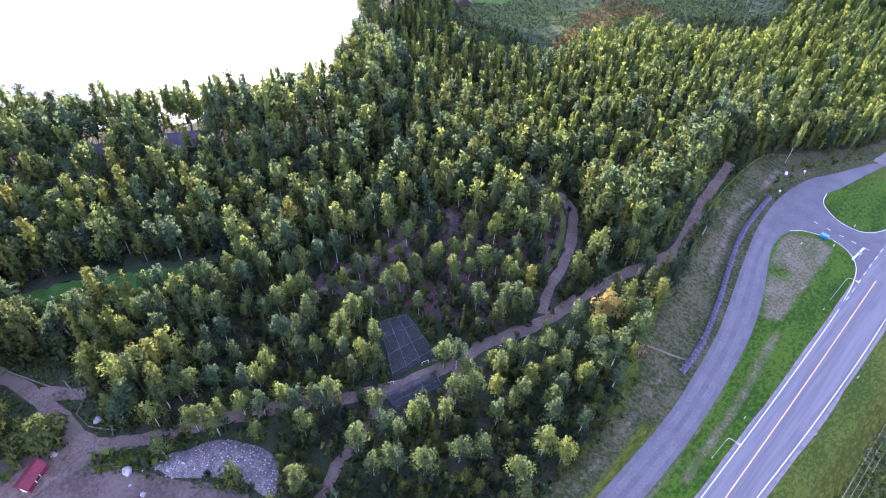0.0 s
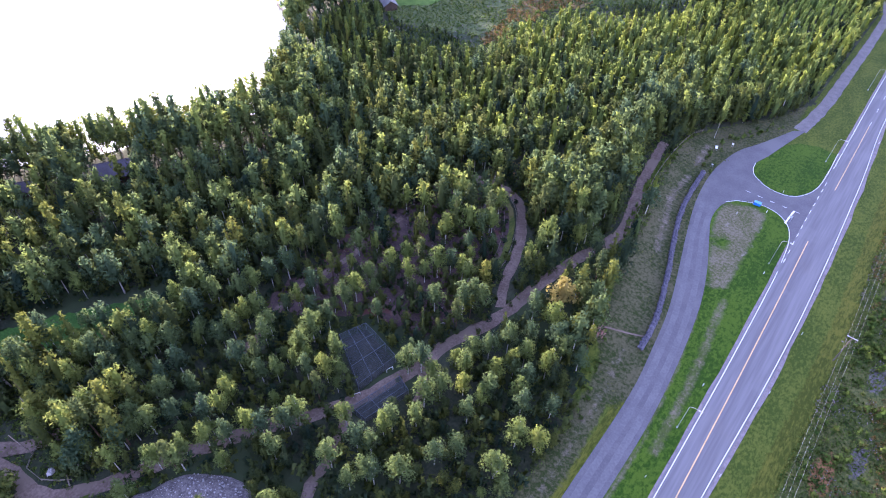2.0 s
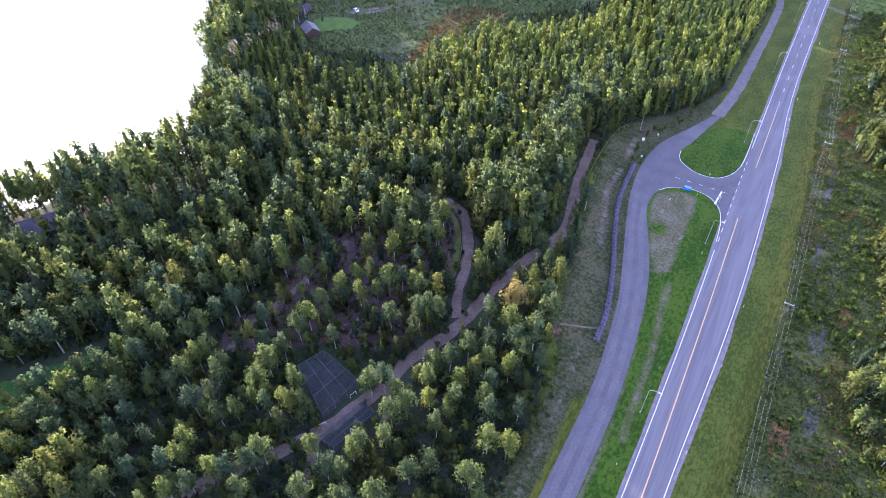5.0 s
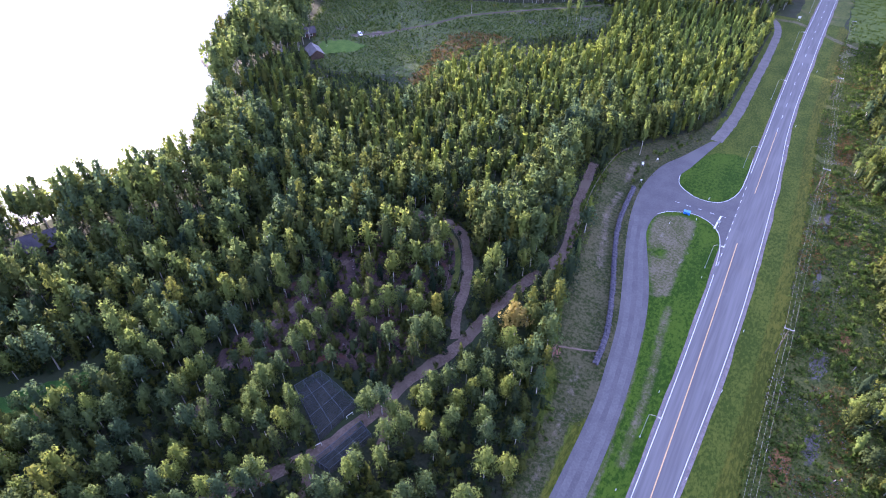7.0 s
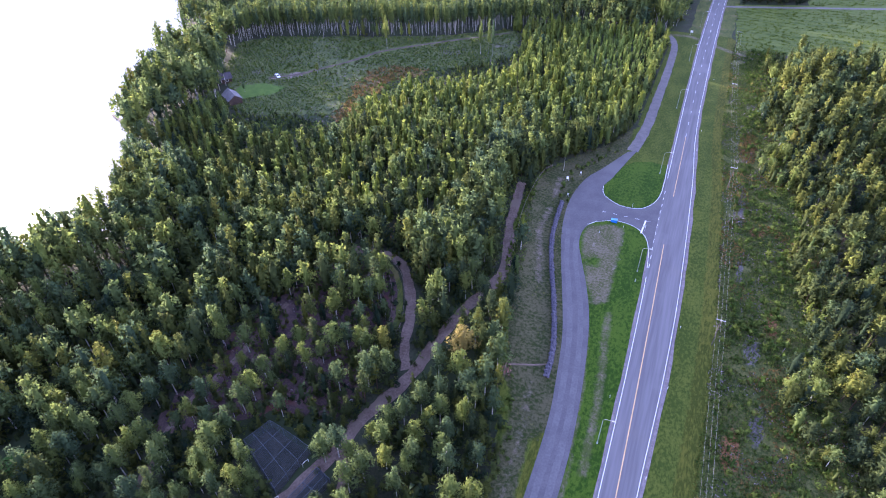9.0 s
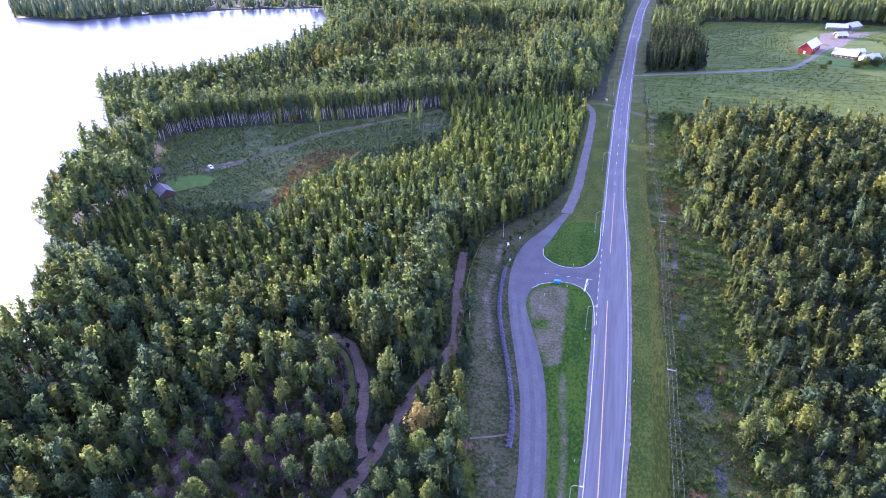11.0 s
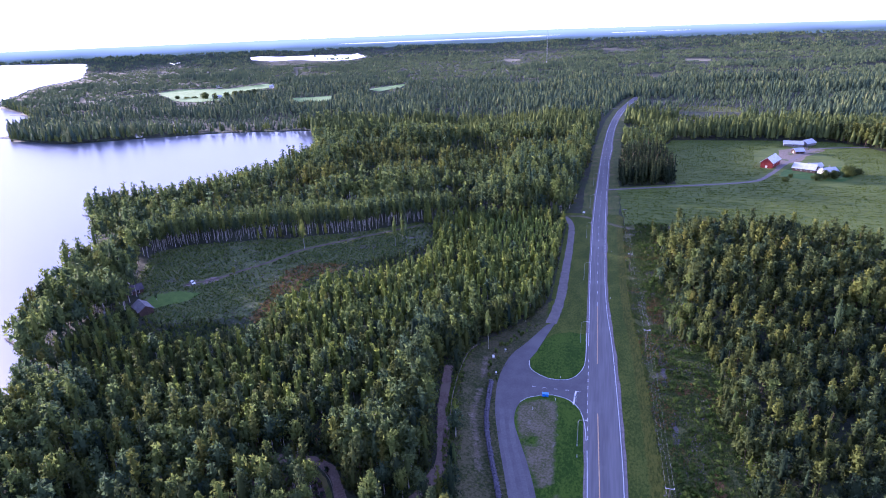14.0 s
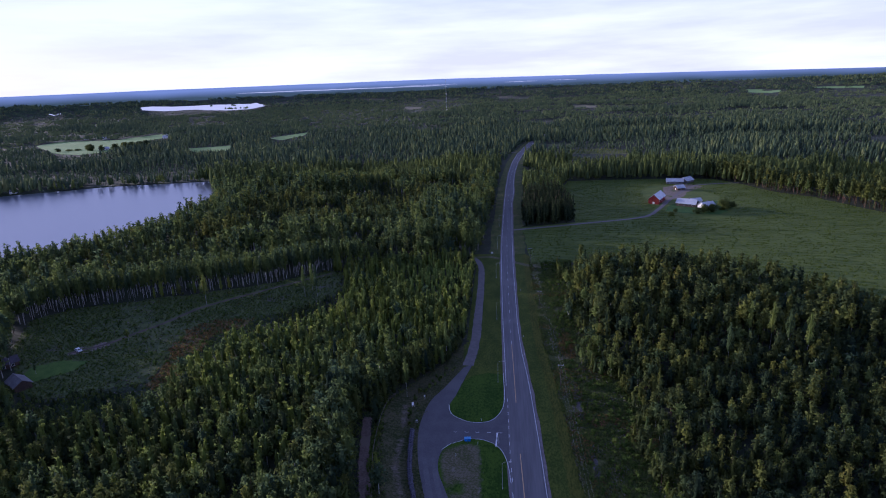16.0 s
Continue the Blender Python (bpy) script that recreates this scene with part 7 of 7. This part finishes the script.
# ---- buildings ----
def house(m, length, width, wall_h, ridge_h, wall, roof, label, name="house", doors=1, windows=3, over=0.5, category="house", chimney=False, trim=None):
    """A gabled building with walls, two roof slopes, doors and windows; the ridge runs along x."""
    out = empty(name, m)
    L, W = length / 2, width / 2
    s = Shape()
    s.solid([(-L, -W), (L, -W), (L, W), (-L, W)], -0.3, wall_h)
    for x0, x1 in ((-L, -L + 0.25), (L - 0.25, L)):
        o = len(s.v)
        s.v += [(x, y, z) for x in (x0, x1) for y, z in ((-W, wall_h), (W, wall_h), (0, ridge_h))]
        s.f += [(o, o + 2, o + 1), (o + 3, o + 4, o + 5), (o, o + 1, o + 4, o + 3), (o + 1, o + 2, o + 5, o + 4), (o + 2, o, o + 3, o + 5)]
    s.done("wall", M[wall], out)
    drop = (ridge_h - wall_h) / W * over
    for sy in (-1, 1):
        q = [(-L - over, sy * (W + over), wall_h - drop + 0.05), (L + over, sy * (W + over), wall_h - drop + 0.05), (L + over, 0, ridge_h + 0.05), (-L - over, 0, ridge_h + 0.05)]
        if sy > 0:
            q = [q[1], q[0], q[3], q[2]]
        Shape().slab(q, 0.16).done("roof", M[roof], out)
    Shape().tube((-L - over, 0, ridge_h + 0.2), (L + over, 0, ridge_h + 0.2), 0.12, 0.12, 6).done("ridge_cap", M[roof], out)
    for sy in (-1, 1):
        for i in range(windows):
            x = -L + length * (i + 0.7) / (windows + 0.4)
            win = Shape().box((1.3, 0.12, 1.3), pose(x, sy * (W + 0.03), wall_h * 0.58)).done("window", M[trim or "white_wall"], out)
            Shape().box((1.06, 0.06, 1.06), pose(x, sy * (W + 0.085), wall_h * 0.58)).done("pane", M["pane"], win)
    for i in range(doors):
        Shape().box((0.12, 1.6 if wall_h > 3.5 else 1.0, 2.1), pose(-L - 0.03, (i - (doors - 1) / 2) * 2.4, 1.05)).done("door", M[trim or "white_wall"], out)
    if chimney:
        Shape().box((0.8, 0.8, 1.6), pose(L * 0.2, 0.4, ridge_h + 0.5)).done("chimney", M["grey_roof"], out)
    return tagged(out, label, category)


house(pose(136.6, 529.5, 0, 0, 0, 62), 22.5, 9.0, 4.6, 8.4, "red_wall", "white_roof", "red wooden barn with a pale sheet-metal roof", "barn", 1, 4, 0.6, "barn", trim="white_wall")
house(pose(157.5, 511, 0, 0, 0, -32), 16, 8.5, 2.8, 6.0, "brown_wall", "white_roof", "low dark-walled farmhouse with a white roof", "farmhouse", 1, 4, 0.6, chimney=True)
house(pose(170, 499.5, 0, 0, 0, 28), 11.5, 8, 3.0, 5.6, "white_wall", "white_roof", "white farmhouse wing with a white roof", "farmhouse", 1, 3, 0.6, chimney=True)
house(pose(166, 520, 0, 0, 0, 20), 12, 6, 2.8, 4.6, "white_wall", "white_roof", "small white outbuilding with a white roof", "outbuilding", 1, 2, 0.4)
house(pose(172, 586, 0, 0, 0, 18), 8, 7, 2.4, 4.6, "brown_wall", "white_roof", "open brown shed with a pale roof", "shed", 1, 1, 0.7, "shed")
house(pose(177.5, 622, 0, 0, 0, -10), 16, 9, 2.6, 4.8, "grey_roof", "white_roof", "long machine hall with a white roof", "machine_hall", 2, 3, 0.6, "hall")
house(pose(190.5, 626, 0, 0, 0, 42), 13, 9, 2.8, 5.6, "grey_roof", "white_roof", "white-roofed annexe of the machine hall", "machine_hall", 1, 1, 0.6, "hall")
house(pose(-197.5, 189.5, 0, 0, 0, -32), 9.5, 6.0, 2.4, 4.4, "brown_wall", "grey_roof", "grey-roofed wooden cabin beside the clear-cut", "cabin", 1, 2, 0.5, "cabin")
house(pose(-217.5, 206, 0, 0, 0, 55), 8.0, 5.5, 2.4, 4.2, "brown_wall", "dark_roof", "dark cabin under a birch by the lake", "cabin", 1, 2, 0.5, "cabin")
house(pose(-170.5, 41.5, 0, 0, 0, 62), 13, 8, 2.8, 5.4, "brown_wall", "dark_roof", "dark lakeside cottage half hidden by trees", "cottage", 1, 3, 0.6, "cottage")
house(pose(-181.5, 20.5, 0, 0, 0, 55), 6.5, 5, 2.5, 4.2, "brown_wall", "dark_roof", "small dark lakeside sauna among trees", "sauna", 1, 1, 0.4, "cabin")
house(pose(-87.7, -29.4, 0, 0, 0, 126), 5.0, 2.3, 2.1, 2.9, "red_roof", "red_roof", "small shed with a dark red metal roof", "shed", 1, 1, 0.35, "shed")
for x, y, a_ in ((-1040, 1395, 20), (-985, 1385, 60), (-870, 1470, 10), (-815, 1372, 10), (-805, 1120, 40)):
    house(pose(x, y, 0, 0, 0, a_), 18, 9, 4, 7, "white_wall", "white_roof", "distant white-roofed farm building", "farmhouse", 1, 2)
house(pose(-590, 640, 0, 0, 0, 30), 7, 5, 2.6, 4.4, "white_wall", "grey_roof", "small pale cabin on the far shore", "cabin", 1, 1, 0.4, "cabin")

# ---- car, jetties, boulders, pile ----
def car(m):
    out = empty("car", m)
    body = Shape()
    ring_ = [(-2.15, 0.35), (-2.2, 0.75), (-1.45, 0.92), (-0.85, 1.42), (0.95, 1.46), (1.75, 0.98), (2.15, 0.9), (2.15, 0.35)]
    n_ = len(ring_)
    for k, w_ in ((-0.85, 1), (0.85, 1)):
        body.v += [(x, k * (0.82 if z > 1.2 else 1.0), z) for x, z in ring_]
    body.f += [tuple(range(n_)), tuple(reversed(range(n_, 2 * n_)))] + [(i, n_ + i, n_ + (i + 1) % n_, (i + 1) % n_) for i in range(n_)]
    body.done("body", M["car_white"], out)
    for sy in (-1, 1):
        Shape().slab([(-0.95, sy * 0.80, 0.98), (1.35, sy * 0.80, 0.98), (0.85, sy * 0.745, 1.38), (-0.78, sy * 0.745, 1.38)], 0.06 * -sy).done("side_window", M["pane"], out)
    Shape().slab([(-1.42, -0.66, 0.96), (-1.42, 0.66, 0.96), (-0.90, 0.60, 1.40), (-0.90, -0.60, 1.40)], -0.03).done("windscreen", M["pane"], out)
    Shape().slab([(1.72, -0.66, 1.03), (1.72, 0.66, 1.03), (1.00, 0.60, 1.46), (1.00, -0.60, 1.46)], 0.03).done("rear_window", M["pane"], out)
    for x in (-1.35, 1.35):
        for y in (-0.78, 0.78):
            wh = Shape().tube((x, y - 0.1, 0.32), (x, y + 0.1, 0.32), 0.32, 0.32, 14).done("wheel", M["tyre"], out)
            Shape().tube((x, y - 0.115, 0.32), (x, y + 0.115, 0.32), 0.18, 0.18, 10).done("rim", M["galvanised"], wh)
    return tagged(out, "white car parked on a bare patch", "car")


car(pose(-195.8, 221.6, 0.1, 0, 0, 150))


def jetty(m, length, width):
    out = empty("jetty", m)
    for i in range(int(length / 0.5)):
        Shape().box((0.44, width, 0.06), pose(0.25 + i * 0.5, 0, 0.42)).done("plank", M["grey_wood"], out)
    for x in np.arange(0.4, length, 2.4):
        for y in (-width / 2 + 0.1, width / 2 - 0.1):
            Shape().tube((x, y, -1.8), (x, y, 0.55), 0.08, 0.08, 6).done("pile", M["pole_wood"], out)
    return tagged(out, "narrow grey wooden jetty at the wooded shore", "jetty")


for x, y, a_, ln in ((-228, 153, 160, 12), (-296, 268, 170, 8), (-352, 318, 175, 10), (-640, 590, -80, 9)):
    jetty(pose(x, y, -0.7, 0, 0, a_), ln, 1.4)

for i, (x, y, s_) in enumerate([(-77.6, -15.6, 2.0), (-90.4, -25.0, 1.5), (-92.2, -15.8, 1.6), (-71.2, -15.2, 1.1), (-76.0, -13.4, 1.0), (-80.4, -14.6, 0.9), (-72.6, -9.6, 1.2), (-57.6, 62.8, 1.0), (-74.6, -16.4, 0.7)]):
    ob = new("boulder", boulder_meshes[i % 4])
    ob.matrix_basis = Matrix.LocRotScale((x, y, float(ground_z(x, y)) + 0.2 * s_), Euler((0.2 * i, 0.1 * i, i)), (s_ * 1.2, s_, s_ * 0.8))
    tagged(ob, "pale grey boulder lying on the ground", "boulder", "boulders at the yard")
for dx in (0.0, 0.9):
    plank = Shape().box((2.6, 0.6, 0.25), pose(-70.8 + dx * 0.6, -17.5 + dx, 0.2, 0, 0, 35)).done("concrete_beam", M["white_wall"])
    tagged(plank, "pale concrete beam lying in the yard", "beam")
rng_p = np.random.default_rng(5)
pts = jitter(rng_p, -78, -52, -14, 8, 0.62, 0.5)
pts = pts[inside(PILE, pts[:, 0], pts[:, 1])]
dd = gap(PILE + PILE[:1], pts[:, 0], pts[:, 1])
v, f = [], []
heap = bmesh.new()
heap.faces.new([heap.verts.new((x, y, 0)) for x, y in ragged(PILE, 0.4, 1.5, 3)])
bmesh.ops.triangulate(heap, faces=heap.faces[:])
bmesh.ops.subdivide_edges(heap, edges=heap.edges[:], cuts=5, use_grid_fill=True)
hv = np.array([v_.co[:] for v_ in heap.verts])
hd = gap(PILE + PILE[:1], hv[:, 0], hv[:, 1])
for v_, d_ in zip(heap.verts, hd):
    v_.co.z = 0.08 + min(0.9, 0.34 * d_) + 0.25 * noise.noise(v_.co * 0.9) * min(1, d_)
me = bpy.data.meshes.new("gravel_pile")
heap.to_mesh(me)
heap.free()
me.materials.append(M["gravel_pile"])
tagged(new("gravel_pile", me), "heap of pale grey stones and gravel", "gravel pile", kind="stuff")
sv = np.array([v_.co[:] for v_ in stone_meshes[0].vertices])
st = np.array([list(p_.vertices) for p_ in stone_meshes[0].polygons])
k = 0.12 + 0.6 * rng_p.uniform(0, 1, len(pts)) ** 2.5
zz = 0.1 + np.minimum(0.9, 0.34 * dd)
V = (sv[None] * k[:, None, None] * 0.8 + np.column_stack([pts, zz])[:, None, :]).reshape(-1, 3)
T = (st[None] + np.arange(len(pts))[:, None, None] * len(sv)).reshape(-1, 3)
tagged(new("loose_stones", tri_mesh("loose_stones", V, T, [M["boulder"]])), "loose pale stones on the gravel heap", "stones", kind="stuff")

# ---- mast ----
mast = empty("radio_mast", pose(-181, 1967, float(ground_z(-181, 1967))))
for i in range(3):
    t = 2 * math.pi * i / 3
    Shape().tube((1.1 * math.cos(t), 1.1 * math.sin(t), 0), (0.8 * math.cos(t), 0.8 * math.sin(t), 116), 0.22, 0.18, 5).done("leg", M["galvanised"], mast)
for z in range(4, 116, 8):
    Shape().line([(1.0 * math.cos(2 * math.pi * i / 3), 1.0 * math.sin(2 * math.pi * i / 3), z + (4 if i % 2 else 0)) for i in range(4)], 0.1, 4).done("brace", M["galvanised"], mast)
tagged(mast, "thin grey lattice radio mast above the forest", "mast")

# ---- single trees ----
def bare_tree(x, y, h):
    rng = np.random.default_rng(3)
    out = empty("dead_tree", pose(x, y, float(ground_z(x, y))))
    s, t = stem(h, 0.13, 6, (0.5, 0.3), 26, rng, 3.2, 0.15)
    new("trunk", tri_mesh("trunk", s, t, [M["dead_wood"]])).parent = out
    c, _ = clump_tris(rng, [(math.cos(i) * 1.0, math.sin(i) * 1.0, h * (0.35 + 0.05 * i), 0.9, 0.8) for i in range(9)], 90, 0.28)
    new("crown", tri_mesh("crown", c, np.arange(len(c)).reshape(-1, 3), [M["dry_leaf"]])).parent = out
    return tagged(out, "bare dead tree with dry reddish twigs", "tree")


bare_tree(-26.6, 82.2, 6.5)
autumn = make_tree("birch", 2, Matrix.LocRotScale((-37.5, 84.0, float(ground_z(-37.5, 84.0))), Euler((0, 0, 2)), (1.5, 1.5, 0.9)), 1, 0)
for ch in autumn.children:
    if ch.name.startswith("crown"):
        ch.data = ch.data.copy()
        ch.data.materials[0] = M["autumn_leaf"]
tagged(autumn, "broad birch turning ochre yellow beside the trail", "tree")
lone = [make_tree("birch", 0, Matrix.LocRotScale((-163.4, 279.1, 0), Euler((0, 0, 1)), (0.8, 0.8, 1.25)), 1, 0)]
for x, y, w_, h_, i in ((-112, 291, 0.6, 1.05, 1), (-108, 293, 0.6, 1.1, 2), (-105, 291, 0.55, 1.1, 3), (-213, 203, 1.1, 1.0, 4), (-179, 233, 0.5, 0.35, 1), (-199, 200, 0.4, 0.3, 2), (-26.5, 218, 0.7, 1.0, 1), (-38.5, 186.5, 0.6, 0.95, 2), (108, 229.9, 0.85, 1.2, 3), (112.7, 225.3, 0.75, 1.15, 4), (117.2, 219, 0.85, 1.2, 1), (101.6, 235.8, 0.8, 1.1, 2), (85.6, 214.7, 0.75, 1.05, 3)):
    copy_thing(lone[0], Matrix.LocRotScale((x, y, float(ground_z(x, y))), Euler((0, 0, x)), (w_, w_, h_)))
copy_from = make_tree("garden", 1, Matrix.LocRotScale((-93.6, -25.8, 0), Euler((0, 0, 1)), (1.65, 1.65, 1.25)), 1, 0)
tagged(copy_from, "broad round leafy tree beside the red shed", "tree")
garden = make_tree("garden", 0, Matrix.LocRotScale((163, 484, 0), Euler((0, 0, 0)), (1.3, 1.3, 1.0)), 1, 0)
for x, y, w_, h_ in ((170, 486, 1.2, 0.95), (157, 480, 1.0, 0.75), (181, 492, 1.25, 1.35), (187, 497, 0.9, 0.9), (134, 474, 0.6, 0.5), (141, 487, 0.45, 0.45), (192, 502, 0.8, 0.7), (-828, 1114, 1.8, 2.0), (-838, 1120, 1.7, 1.9), (-800, 1106, 1.5, 1.8), (-782, 1122, 1.9, 1.9), (-770, 1135, 1.8, 2.1), (-764, 1150, 1.9, 2.0), (-757, 1165, 2.0, 1.9), (-752, 1182, 1.8, 2.0), (-899, 1112, 1.4, 1.1), (-885, 1125, 1.6, 0.6), (-870, 1130, 1.6, 0.6)):
    copy_thing(garden, Matrix.LocRotScale((x, y, 0), Euler((0, 0, x)), (w_, w_, h_)))

# ---- stones of the wall, piece by piece ----
wall_thing = tagged(mesh_object("stone_wall", *(lambda q: ([(x + dx, y, z) for x, y in q for dx, z in ((-0.75, -0.2), (0.75, -0.2), (0.45, 0.62), (-0.45, 0.85))],
                    [(i * 4 + a_, i * 4 + (a_ + 1) % 4, (i + 1) * 4 + (a_ + 1) % 4, (i + 1) * 4 + a_) for i in range(len(q) - 1) for a_ in range(4)]))(smooth_line(WALL, 1.5)), M["rock"]),
                    "low wall of grey-violet boulders at the foot of a bank", "stone wall")
rw = random.Random(9)
spine = smooth_line(WALL, 0.85)
for i, (x, y) in enumerate(spine):
    for dx, z in ((-0.46, 0.75), (0.0, 0.82), (0.46, 0.38)):
        ob = new("stone", stone_meshes[rw.randrange(6)])
        ob.parent = wall_thing
        k = rw.uniform(0.62, 0.92)
        ob.matrix_basis = Matrix.LocRotScale((x + dx + rw.uniform(-0.12, 0.12), y + rw.uniform(-0.2, 0.2), z + rw.uniform(-0.08, 0.08)), Euler((rw.uniform(0, 3), rw.uniform(0, 3), rw.uniform(0, 6))), (k, k, k * 0.9))
